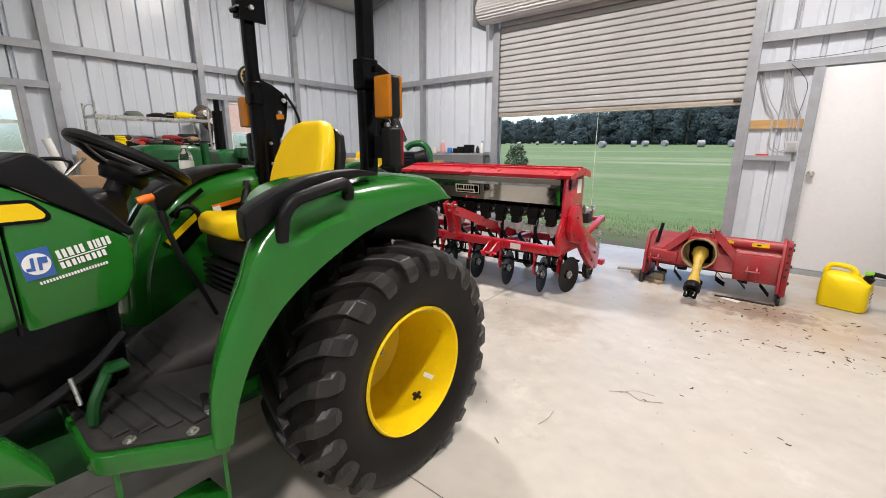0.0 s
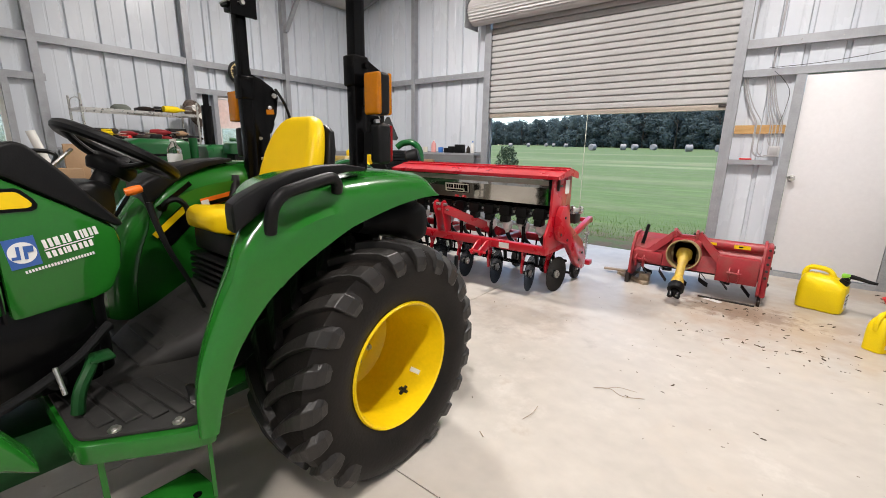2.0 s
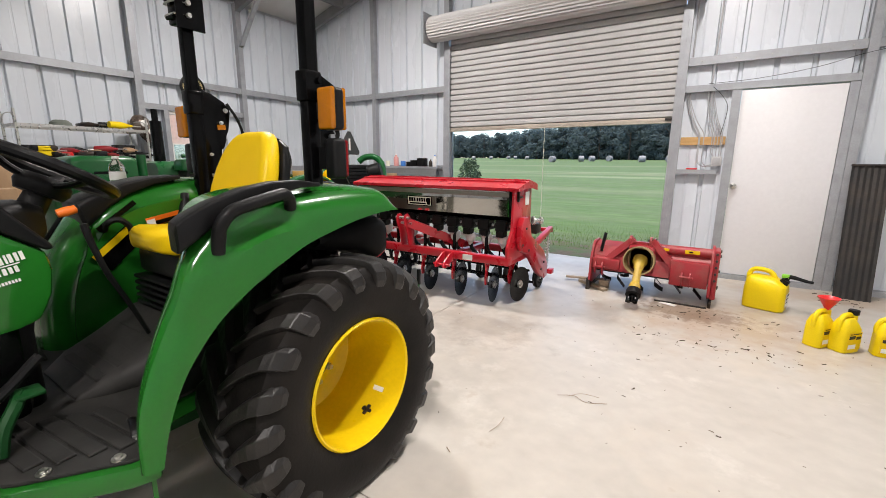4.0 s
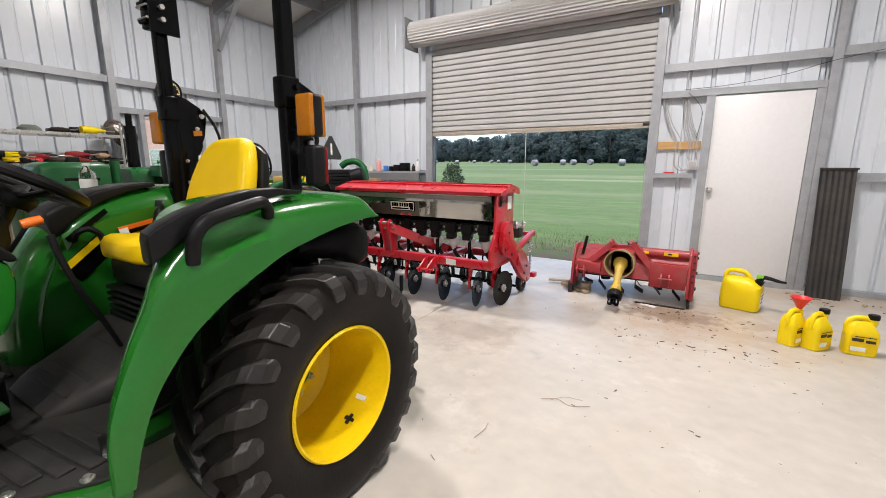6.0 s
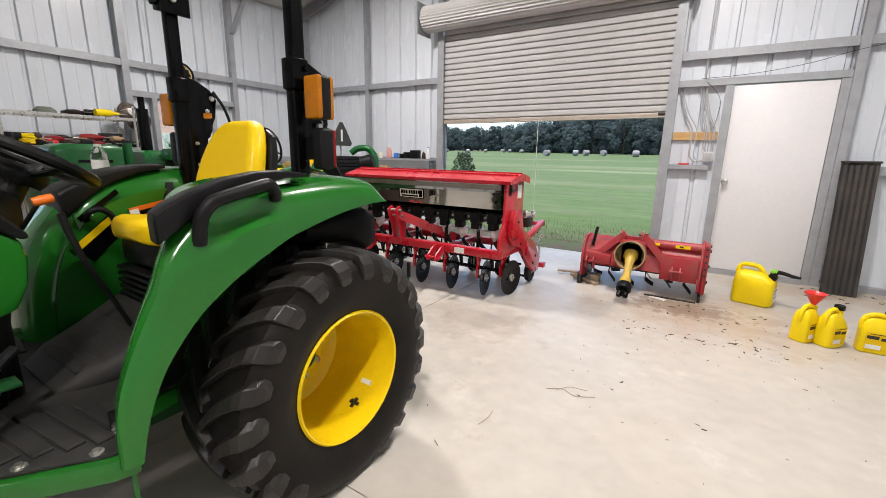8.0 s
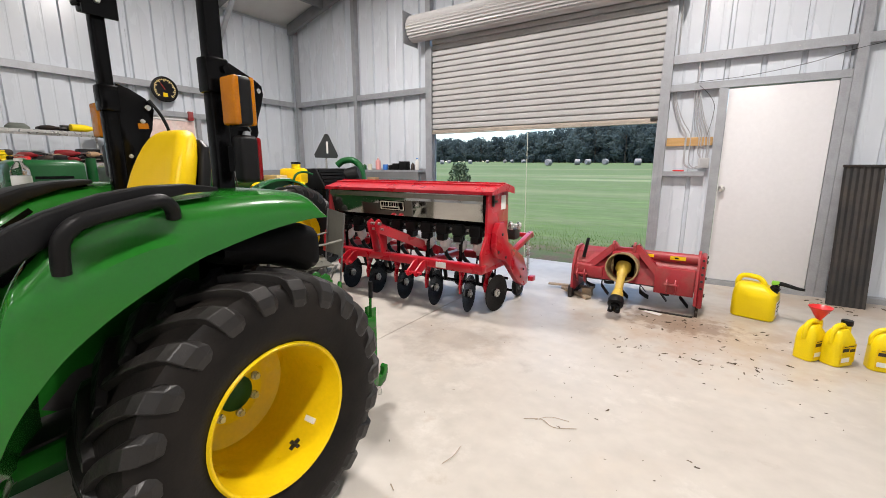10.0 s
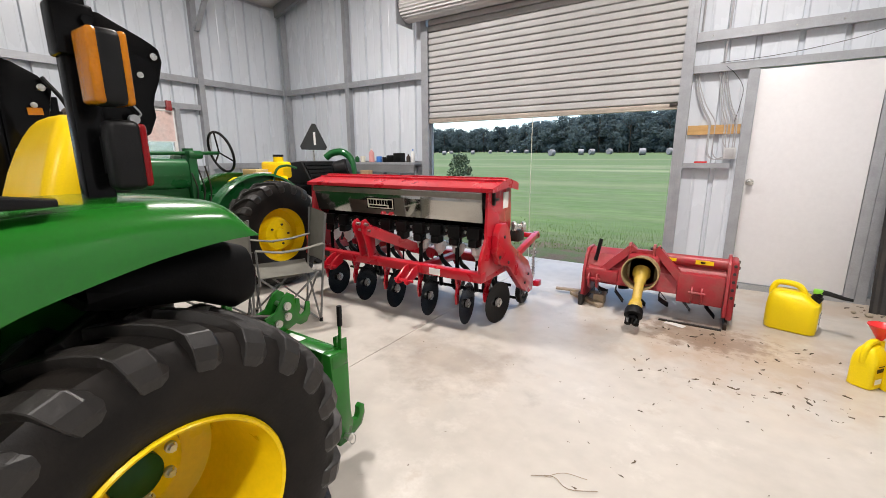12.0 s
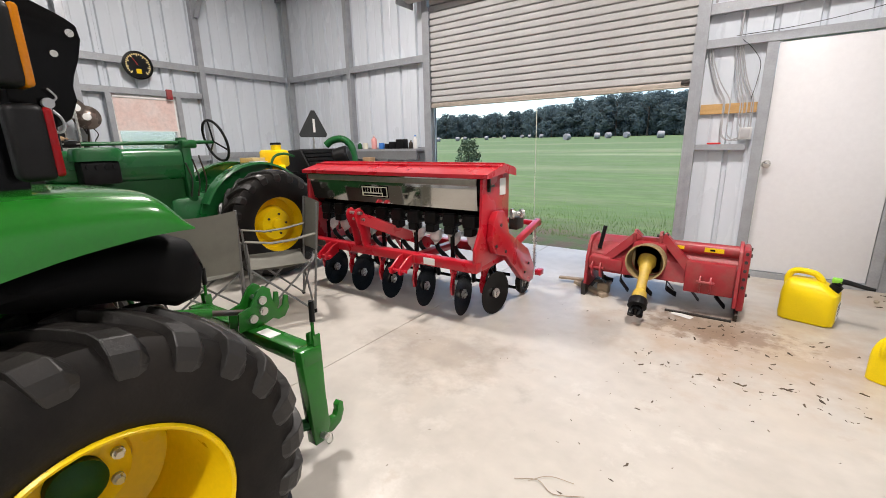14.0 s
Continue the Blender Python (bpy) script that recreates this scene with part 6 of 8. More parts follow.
# mast: two slanting arms that meet at the top pin
for x in (-2.53, -2.44):
    bm = B()
    prism(bm, [(3.17, 0.73), (3.19, 0.775), (3.23, 0.785), (3.265, 0.75), (3.33, 0.60), (3.33, 0.46), (3.25, 0.46), (3.22, 0.60), (3.18, 0.69)], "x", x, x + 0.016, 0.002)
    part("mast_plate", bm, RED, fr, "red mast plate")
bm = B()
cyl(bm, (-2.56, 3.21, 0.745), (-2.39, 3.21, 0.745), 0.014, n=12)
cyl(bm, (-2.56, 3.235, 0.69), (-2.39, 3.235, 0.69), 0.012, n=12)
part("mast_pin", bm, ZINC, fr)
bm = B()
a, b = V(-2.44, 3.24, 0.70), V(-2.02, 3.62, 0.47)
for q in (a,):
    u = (b - a).normalized()
    w_ = u.cross(V(0, 0, 1)).normalized()
    n_ = w_.cross(u)
    loft(bm, [[p + w_ * i * 0.028 + n_ * j * 0.042 for i, j in ((-1, -1), (1, -1), (1, 1), (-1, 1))] for p in (a, b)])
part("mast_brace", bm, RED, fr, "red slanting mast brace", False)

# seed meters, tubes and discs: one row unit is built and set along the bar
UNITS = 6
PITCH = 0.352
U0 = -2.985
disc_me = bpy.data.meshes.new("disc")
b_ = B()
lathe(b_, [(0.0, -0.012), (0.05, -0.010), (0.12, -0.003), (0.165, 0.001), (0.165, 0.004), (0.12, 0.001), (0.05, -0.005), (0.0, -0.006)], (0, 0, 0), (1, 0, 0), 40)
b_.to_mesh(disc_me)
b_.free()
disc_me.materials.append(BLACK_PAINT)
hub_me = bpy.data.meshes.new("disc_hub")
b_ = B()
lathe(b_, [(0.036, 0.0), (0.036, 0.014), (0.026, 0.018), (0.014, 0.018), (0.014, 0.03), (0.0, 0.031)], (0, 0, 0), (1, 0, 0), 20)
for k in range(4):
    a = k * math.pi / 2
    cyl(b_, (0.012, 0.026 * math.cos(a), 0.026 * math.sin(a)), (0.022, 0.026 * math.cos(a), 0.026 * math.sin(a)), 0.006, n=6)
b_.to_mesh(hub_me)
b_.free()
hub_me.materials.append(ZINC)
arm_me = bpy.data.meshes.new("disc_arm")
b_ = B()
prism(b_, [(-0.11, 0.16), (-0.13, 0.22), (-0.10, 0.25), (0.02, 0.26), (0.06, 0.22), (-0.02, 0.20), (-0.075, 0.13), (-0.085, 0.02), (-0.12, 0.02), (-0.135, 0.09)], "x", -0.05, -0.032, 0.003)
b_.to_mesh(arm_me)
b_.free()
arm_me.materials.append(RED)
drop_me = bpy.data.meshes.new("seed_tube")
b_ = B()
tube(b_, [(0.04, 0.02, 0.60), (0.05, 0.03, 0.50), (0.03, 0.07, 0.38), (-0.02, 0.10, 0.27), (-0.02, 0.12, 0.15)], 0.021, 10, 4)
b_.to_mesh(drop_me)
b_.free()
drop_me.materials.append(BLACK)
for k in range(UNITS):
    x = U0 + PITCH * k
    y = 3.42 + (0.15 if k == 5 else 0.0)
    turn = 9 if k < 5 else -9
    x = x if k < 5 else -1.385
    z = 0.166
    ru = part("row_unit", cyl(B(), (x - 0.06, y, z), (x + 0.02, y, z), 0.017, n=12), DARK_STEEL, seeder, "disc opener with seed tube")
    piece("disc", disc_me, ru, pose(x, y, z, 0, 0, turn))
    piece("disc_hub", hub_me, ru, pose(x, y, z, 0, 0, turn))
    piece("disc_arm", arm_me, ru, pose(x, y, z, 0, 0, turn))
# meters under the hopper
meter_me = bpy.data.meshes.new("seed_meter")
b_ = B()
box(b_, -0.055, 0.055, 3.42, 3.56, 0.665, 0.765, 0.012)
box(b_, -0.038, 0.038, 3.41, 3.50, 0.61, 0.67, 0.01)
cyl(b_, (-0.07, 3.47, 0.71), (0.07, 3.47, 0.71), 0.028, n=14)
b_.to_mesh(meter_me)
b_.free()
meter_me.materials.append(BLACK)
cup_me = bpy.data.meshes.new("seed_cup")
b_ = B()
lathe(b_, [(0.045, 0.0), (0.052, -0.03), (0.045, -0.075), (0.022, -0.10), (0.018, -0.12)], (0, 3.50, 0.62), (0, 0, 1), 14)
b_.to_mesh(cup_me)
b_.free()
cup_me.materials.append(surface("clear_cup", (0.74, 0.73, 0.71), 0.25, amount=0.2, scale=20, bump=0.02))
hose_me = bpy.data.meshes.new("seed_hose")
b_ = B()
tube(b_, [(0.0, 3.50, 0.53), (0.015, 3.51, 0.46), (0.06, 3.55, 0.39), (0.10, 3.60, 0.30), (0.09, 3.64, 0.20)], 0.019, 10, 4)
b_.to_mesh(hose_me)
b_.free()
hose_me.materials.append(BLACK)
stand_me = bpy.data.meshes.new("spring_tine")
b_ = B()
cyl(b_, (0.05, 3.40, 0.36), (0.05, 3.40, 0.60), 0.016, n=10)
cyl(b_, (0.05, 3.40, 0.58), (0.05, 3.44, 0.66), 0.010, n=8)
b_.to_mesh(stand_me)
b_.free()
stand_me.materials.append(BLACK_PAINT)
for k in range(10):
    x = -3.08 + k * 0.172
    mt_ = piece("seed_meter", meter_me, seeder, pose(x, 0, 0))
    piece("seed_cup", cup_me, mt_, pose(0, 0, 0))
    piece("seed_hose", hose_me, mt_, pose(0, 0, 0))
    if k % 2 == 0:
        piece("down_rod", stand_me, mt_, pose(0, 0, 0))
part("meter_shaft", cyl(B(), (SX0 + 0.01, 3.47, 0.715), (SX1 - 0.02, 3.47, 0.715), 0.012, n=10), ZINC, seeder)
bm = B()
box(bm, SX0 + 0.02, SX1 - 0.03, 3.60, 3.66, 0.56, 0.585)
part("spreader_tray", bm, WHITE, seeder, "pale seed tray", False)
# rear press wheels and tine bar
for k in range(6):
    x = -3.05 + 0.33 * k
    bm = B()
    lathe(bm, [(0.07, -0.025), (0.105, -0.022), (0.112, 0.0), (0.105, 0.022), (0.07, 0.025)], (x, 4.10, 0.112), (1, 0, 0), 28, closed=True)
    pw = part("press_wheel", bm, RUBBER, seeder, "small black press wheel")
    bm = B()
    cyl(bm, (x - 0.03, 4.10, 0.112), (x + 0.03, 4.10, 0.112), 0.02, n=12)
    for a in (0, 2.09, 4.19):
        cyl(bm, (x, 4.10, 0.112), (x, 4.10 + 0.08 * math.cos(a), 0.112 + 0.08 * math.sin(a)), 0.012, n=8)
    part("spider", bm, ZINC, pw)
    bm = B()
    box(bm, x + 0.04, x + 0.055, 3.88, 4.12, 0.0, 0.03, 0.002, Matrix.Translation((0, 3.88, 0.40)) @ Matrix.Rotation(-0.9, 4, "X") @ Matrix.Translation((0, -3.88, 0)))
    part("press_arm", bm, RED, pw)
bm = B()
for z, y in ((0.15, 3.80), (0.24, 3.82), (0.09, 3.95)):
    cyl(bm, (SX0, y, z), (SX1 - 0.02, y, z), 0.013, n=8)
for k in range(9):
    x = SX0 + 0.1 + 0.2 * k
    cyl(bm, (x, 3.80, 0.12), (x, 3.83, 0.40), 0.009, n=6)
part("drag_rail", bm, BLACK_PAINT, seeder)

# ---------------------------------------------------------------- the rotary tiller
til = thing("rotary_tiller", (-0.40, 4.62, 0.0), "faded red rotary tiller with a yellow drive shaft", "rotary tiller")
L_, R_X = -0.93, 0.10
bm = B()
hoodp = [(4.36, 0.22), (4.40, 0.36), (4.47, 0.455), (4.58, 0.49), (4.74, 0.46), (4.86, 0.36), (4.90, 0.24), (4.885, 0.24), (4.845, 0.35), (4.735, 0.445), (4.58, 0.475), (4.48, 0.442), (4.415, 0.355), (4.375, 0.22)]
prism(bm, hoodp, "x", L_, R_X)
part("hood", bm, RED_WORN, til, "dented faded red tiller hood", False)
for xa, tall in ((L_ - 0.012, 0.50), (R_X - 0.01, 0.545)):
    bm = B()
    prism(bm, [(4.30, 0.11), (4.32, 0.32), (4.38, tall - 0.05), (4.44, tall), (4.54, tall), (4.62, 0.50), (4.86, 0.36), (4.92, 0.18), (4.80, 0.08), (4.40, 0.07)], "x", xa, xa + 0.022, 0.003)
    part("side_plate", bm, RED_WORN, til, "worn red side plate")
bm = B()
box(bm, R_X + 0.012, R_X + 0.055, 4.33, 4.55, 0.08, 0.53, 0.015)
cc = part("chain_case", bm, RED_WORN, til, "red chain case")
for y, z in ((4.36, 0.20), (4.37, 0.34), (4.42, 0.47), (4.50, 0.50), (4.52, 0.15)):
    part("case_bolt", cyl(B(), (R_X + 0.055, y, z), (R_X + 0.066, y, z), 0.013, n=8), DARK_STEEL, cc)
for z in (0.26, 0.32, 0.38, 0.44, 0.50):
    part("case_bolt", cyl(B(), (R_X + 0.033, 4.33, z), (R_X + 0.033, 4.318, z), 0.011, n=8), DARK_STEEL, cc)
bm = B()
cyl(bm, (-0.42, 4.47, 0.475), (R_X, 4.47, 0.475), 0.045, n=24)
tb = part("drive_tube", bm, RED_WORN, til, "red drive tube")
b_ = B()
box(b_, -0.12, 0.0, 4.425, 4.4275, 0.462, 0.495)
part("warning_label", b_, YELLOW, tb, "yellow warning label")
part("warning_label", box(B(), -0.33, -0.25, 4.4245, 4.427, 0.468, 0.492), YELLOW, tb)
part("warning_text", box(B(), -0.085, -0.055, 4.423, 4.4245, 0.472, 0.485), BLACK_PAINT, tb)
bm = B()
box(bm, -0.06 - 0.16, 0.085, 4.33, 4.41, 0.17, 0.40, 0.008, Matrix.Identity(4))
part("front_guard", bm, RED_WORN, til, "red front guard")
bm = B()
box(bm, -0.92, -0.66, 4.33, 4.40, 0.24, 0.34, 0.008)
part("front_guard", bm, RED_WORN, til)
bm = B()
box(bm, -0.60, -0.36, 4.36, 4.60, 0.24, 0.50, 0.03)
gb = part("gear_box", bm, RED_WORN, til, "red gear box")
# A-frame
for s, x0, x1 in ((-1, -0.79, -0.565), (1, -0.19, -0.40)):
    bm = B()
    a, b = V(x0, 4.38, 0.33), V(x1, 4.44, 0.555)
    u = (b - a).normalized()
    w_ = V(0, 1, 0)
    n_ = w_.cross(u)
    loft(bm, [[p + w_ * i * 0.035 + n_ * j * 0.03 for i, j in ((-1, -1), (1, -1), (1, 1), (-1, 1))] for p in (a, b)])
    part("mast_arm", bm, RED_WORN, til, "red mast arm", False)
bm = B()
for x in (-0.60, -0.42):
    prism(bm, [(4.38, 0.49), (4.38, 0.56), (4.41, 0.585), (4.45, 0.585), (4.49, 0.54), (4.49, 0.49)], "x", x, x + 0.02, 0.002)
box(bm, -0.60, -0.40, 4.42, 4.47, 0.49, 0.53)
part("mast_ear", bm, RED_WORN, til, smooth=False)
b_ = B()
cyl(b_, (-0.44, 4.42, 0.55), (-0.36, 4.42, 0.56), 0.012, n=10)
part("mast_pin", b_, DARK_STEEL, til)
# lower hitch lugs
for x in (-0.85, -0.09):
    bm = B()
    for d in (-0.035, 0.03):
        prism(bm, [(4.36, 0.16), (4.36, 0.30), (4.30, 0.31), (4.27, 0.27), (4.285, 0.20)], "x", x + d, x + d + 0.012, 0.002)
    cyl(bm, (x - 0.05, 4.31, 0.26), (x + 0.06, 4.31, 0.26), 0.012, n=10)
    part("hitch_lug", bm, RED_WORN, til)
# shaft guard and drive shaft
GUARD = surface("guard_ochre", (0.40, 0.29, 0.13), 0.6, spots=(0.2, 0.14, 0.07), amount=0.6, scale=10, bump=0.1)
DUSTY_YELLOW = surface("dusty_yellow", (0.62, 0.42, 0.05), 0.5, spots=(0.40, 0.27, 0.09), amount=0.6, scale=12, bump=0.05)
bm = B()
lathe(bm, [(0.125, -0.12), (0.135, -0.12), (0.13, 0.06), (0.12, 0.06)], (-0.475, 4.30, 0.375), (0, 1, -0.12), 36, closed=True)
part("shaft_guard", bm, GUARD, til, "ochre round shaft guard")
part("guard_back", cyl(B(), (-0.475, 4.36, 0.37), (-0.475, 4.37, 0.37), 0.12, n=24), GUARD, til)
bm = B()
ax = V(-0.46, 3.93, 0.10) - V(-0.475, 4.30, 0.375)
p0 = V(-0.475, 4.30, 0.375)
ln = ax.length
lathe(bm, [(0.0, -0.02), (0.062, -0.02), (0.066, 0.03), (0.05, 0.06), (0.044, 0.075), (0.044, 0.10), (0.034, 0.12), (0.034, ln * 0.62), (0.044, ln * 0.65), (0.05, ln * 0.72), (0.05, ln * 0.80), (0.0, ln * 0.80)], p0, ax, 24)
ds = part("drive_shaft", bm, DUSTY_YELLOW, til, "yellow plastic drive shaft cover")
bm = B()
lathe(bm, [(0.0, ln * 0.79), (0.058, ln * 0.79), (0.064, ln * 0.83), (0.064, ln * 0.93), (0.05, ln * 0.94), (0.0, ln * 0.94)], p0, ax, 20)
part("shaft_bell", bm, BLACK, ds, "black rubber bell")
bm = B()
e = p0 + ax.normalized() * ln * 0.98
for dx in (-0.028, 0.028):
    cyl(bm, e + V(dx, -0.012, 0.0), e + V(dx, -0.045, -0.03), 0.022, 0.022, 12)
cyl(bm, e + V(0, 0.02, 0.01), e + V(0, -0.02, -0.015), 0.036, n=14)
part("yoke", bm, BLACK_PAINT, ds)
# rotor and tines
bm = B()
cyl(bm, (L_, 4.62, 0.19), (R_X, 4.62, 0.19), 0.045, n=16)
rot = part("rotor", bm, DARK_STEEL, til, "rusty tine rotor")
tine = bpy.data.meshes.new("tine")
b_ = B()
rows = []
for q in range(7):
    a = q / 6
    r = 0.04 + 0.14 * a
    rows.append([(0.07 * max(0, a - 0.5) * 2 + dx, r * math.cos(a * 0.6) + dy, r * math.sin(a * 0.6)) for dx, dy in ((-0.004, -0.02), (0.004, -0.02), (0.004, 0.02), (-0.004, 0.02))])
loft(b_, rows)
b_.to_mesh(tine)
b_.free()
tine.materials.append(DARK_STEEL)
for k in range(24):
    piece("tine", tine, rot, pose(L_ + 0.06 + (k // 4) * 0.17, 4.62, 0.19, (k % 4) * 90 + (k // 4) * 25, 0, 0))
bm = B()
box(bm, -0.965, -0.93, 4.32, 4.42, 0.0, 0.12, 0.004)
part("skid_pad", bm, DARK_STEEL, til)
for sgn in (L_ - 0.02, R_X + 0.02):
    bm = B()
    prism(bm, [(4.34, 0.0), (4.84, 0.0), (4.90, 0.06), (4.86, 0.085), (4.40, 0.08), (4.32, 0.05)], "x", sgn - 0.012, sgn + 0.012, 0.003)
    part("skid_shoe", bm, DARK_STEEL, til)
part("depth_lever", cyl(B(), (-0.86, 4.42, 0.40), (-0.835, 4.46, 0.585), 0.016, n=8), BLACK, til, "black lever")
part("lever_socket", cyl(B(), (-0.90, 4.36, 0.335), (-0.76, 4.36, 0.325), 0.03, n=14), RED_WORN, til)

# ---------------------------------------------------------------- the old tractor against the wall
OX, OY, OZ = -4.18, 3.29, 0.53
old = thing("old_tractor", (OX, OY, 0.0), "old green farm tractor with yellow wheels and yellow seat", "tractor")
for s in (1, -1):
    cx = OX + s * 0.46
    hub_ = B()
    cyl(hub_, (OX + s * 0.2, OY, OZ), (cx + s * 0.02, OY, OZ), 0.055, n=16)
    wh = part("rear_wheel", hub_, YELLOW, old, "wheel with yellow disc and ribbed tyre")
    part("tyre", lugged_tyre(B(), cx, OY, OZ, s, 0.505, 0.26, 0.27, 20, 0.03), RUBBER, wh)
    set_lugs(wh, cx, OY, OZ, 0.505, 0.26, 0.026, 20)
    bm = B()
    lathe(bm, [(0.275, 0.095), (0.27, 0.07), (0.255, 0.03), (0.25, -0.02), (0.18, -0.03), (0.16, 0.03), (0.15, 0.045), (0.06, 0.05), (0.05, 0.075), (0.0, 0.08)], (cx, OY, OZ), (s, 0, 0), 44, ends=False)
    part("rim", bm, YELLOW, wh, "dished yellow wheel disc")
    for k in range(5):
        a = k * 1.2566
        part("wheel_bolt", cyl(B(), (cx + s * 0.046, OY + 0.10 * math.cos(a), OZ + 0.10 * math.sin(a)), (cx + s * 0.06, OY + 0.10 * math.cos(a), OZ + 0.10 * math.sin(a)), 0.012, n=6), DARK_STEEL, wh)
    arc = [(OY + 0.60 * math.cos(radians(q)), OZ + 0.60 * math.sin(radians(q))) for q in range(70, 176, 7)]
    part("fender_side", prism(B(), arc + [(OY - 0.50, OZ - 0.02), (OY - 0.10, OZ + 0.05)], "x", min(OX + s * 0.23, OX + s * 0.242), max(OX + s * 0.23, OX + s * 0.242)), GREEN_OLD, old, "green fender side sheet")
    # curved fender
    bm = B()
    rows = []
    for k in range(13):
        a = radians(40 + 115 * k / 12)
        r = 0.60
        y, z = OY + r * math.cos(a), OZ + r * math.sin(a)
        rows.append([(OX + s * 0.20, y, z), (OX + s * 0.315, y, z), (OX + s * 0.325, OY + (r - 0.02) * math.cos(a), OZ + (r - 0.02) * math.sin(a)), (OX + s * 0.315, OY + (r - 0.012) * math.cos(a), OZ + (r - 0.012) * math.sin(a)), (OX + s * 0.20, OY + (r - 0.012) * math.cos(a), OZ + (r - 0.012) * math.sin(a))])
    rows = [[V(q) if not isinstance(q, Vector) else q for q in map(Vector, r_)] for r_ in rows]
    loft(bm, rows)
    part("fender", bm, GREEN_OLD, old, "thin green fender")
bm = B()
box(bm, OX - 0.20, OX + 0.20, 2.5, 3.55, 0.42, 0.86, 0.08)
cyl(bm, (OX - 0.36, OY, OZ), (OX + 0.36, OY, OZ), 0.11, n=20)
for x, y, z in ((0.12, 2.9, 0.90), (-0.1, 2.85, 0.92), (0.0, 3.1, 0.93)):
    cyl(bm, (OX + x, y, z - 0.1), (OX + x, y, z + 0.04), 0.07, 0.05, 14)
part("transmission", bm, GREEN_OLD, old, "green rear housing")
bm = B()
loft(bm, [[(OX + px, y, (lo + hi) / 2 + pz) for px, pz in rounded(2 * hw, hi - lo, 0.07, 5)] for y, hw, lo, hi in
          ((1.76, 0.17, 1.05, 1.25), (1.80, 0.185, 1.03, 1.265), (2.1, 0.19, 1.02, 1.272), (2.4, 0.195, 1.01, 1.275), (2.66, 0.195, 1.005, 1.27))])
hd = part("hood", bm, GREEN_OLD, old, "green hood with a crease")
part("hood_crease", box(B(), OX + 0.191, OX + 0.200, 1.85, 2.65, 1.125, 1.135), GREEN_OLD, hd, smooth=False)
bm = B()
loft(bm, [[(OX + px, y, (lo + hi) / 2 + pz) for px, pz in rounded(2 * hw, hi - lo, 0.05, 5)] for y, hw, lo, hi in
          ((1.16, 0.13, 1.02, 1.26), (1.18, 0.18, 0.98, 1.285), (1.24, 0.20, 0.96, 1.305), (1.56, 0.20, 0.98, 1.305), (1.60, 0.19, 1.0, 1.29))])
nose = part("nose_cowl", bm, GREEN_OLD, old, "rounded green nose cowl with a dark slot")
part("cowl_slot", box(B(), OX + 0.198, OX + 0.204, 1.30, 1.52, 1.165, 1.185), BLACK_PAINT, nose, smooth=False)
part("cowl_post", cyl(B(), (OX + 0.10, 1.67, 0.94), (OX + 0.10, 1.67, 1.32), 0.035, n=14), GREEN_OLD, old, "green upright post")
bm = B()
box(bm, OX - 0.16, OX + 0.16, 1.05, 2.665, 0.50, 1.03, 0.03)
for k in range(6):
    cyl(bm, (OX + 0.12, 1.3 + 0.18 * k, 0.90), (OX + 0.21, 1.32 + 0.18 * k, 0.86), 0.035, n=10)
part("engine", bm, GREEN_DARK, old, "dark green engine block")
bm = B()
box(bm, OX - 0.17, OX + 0.19, 2.665, 2.75, 0.78, 1.31, 0.025)
box(bm, OX + 0.02, OX + 0.20, 2.67, 2.80, 1.27, 1.345, 0.02)
cyl(bm, (OX + 0.08, 2.72, 1.32), (OX + 0.08, 2.72, 1.365), 0.045, n=14)
part("dash", bm, GREEN_OLD, old, "green dash tower")
ct = B()
cyl(ct, (OX + 0.10, 2.0, 1.315), (OX + 0.12, 2.98, 1.325), 0.016, n=10)
part("steering_shaft", ct, GREEN_OLD, old, "green steering shaft")
SC2, SN2 = V(OX + 0.13, 3.0, 1.335), V(0, 0.93, 0.25).normalized()
u2 = V(1, 0, 0)
w2 = SN2.cross(u2)
bm = B()
rows = []
for i in range(41):
    a = 2 * math.pi * i / 40
    d = u2 * math.cos(a) + w2 * math.sin(a)
    rows.append([SC2 + d * (0.19 + 0.012 * math.cos(b)) + SN2 * 0.012 * math.sin(b) for b in [2 * math.pi * k / 8 for k in range(8)]])
loft(bm, rows, True, False)
st2 = part("steering_wheel", bm, BLACK, old, "thin black steering wheel")
for a in (0.5, 2.6, 4.7):
    d = u2 * math.cos(a) + w2 * math.sin(a)
    part("spoke", cyl(B(), SC2 - SN2 * 0.02, SC2 + d * 0.19, 0.008, n=8), BLACK, st2)
bm = B()
loft(bm, [[(OX + px, y, z + pz) for px, pz in rounded(2 * hw, t, t * 0.4, 4)] for y, hw, z, t in ((3.22, 0.20, 1.02, 0.05), (3.30, 0.24, 1.035, 0.09), (3.55, 0.25, 1.04, 0.09), (3.66, 0.22, 1.05, 0.07))])
box(bm, OX - 0.05, OX + 0.05, 3.3, 3.5, 0.80, 1.0, 0.01)
part("seat", bm, YELLOW_VINYL, old, "yellow seat cushion")
bm = B()
box(bm, OX - 0.20, OX + 0.20, 3.62, 3.74, 1.06, 1.24, 0.03)
part("backrest", bm, YELLOW_VINYL, old, "yellow seat back")
part("arm_rail", tube(B(), [(OX + 0.26, 3.45, 1.05), (OX + 0.27, 3.50, 1.17), (OX + 0.27, 3.62, 1.20), (OX + 0.25, 3.75, 1.17)], 0.013, 8), GREEN_OLD, old)
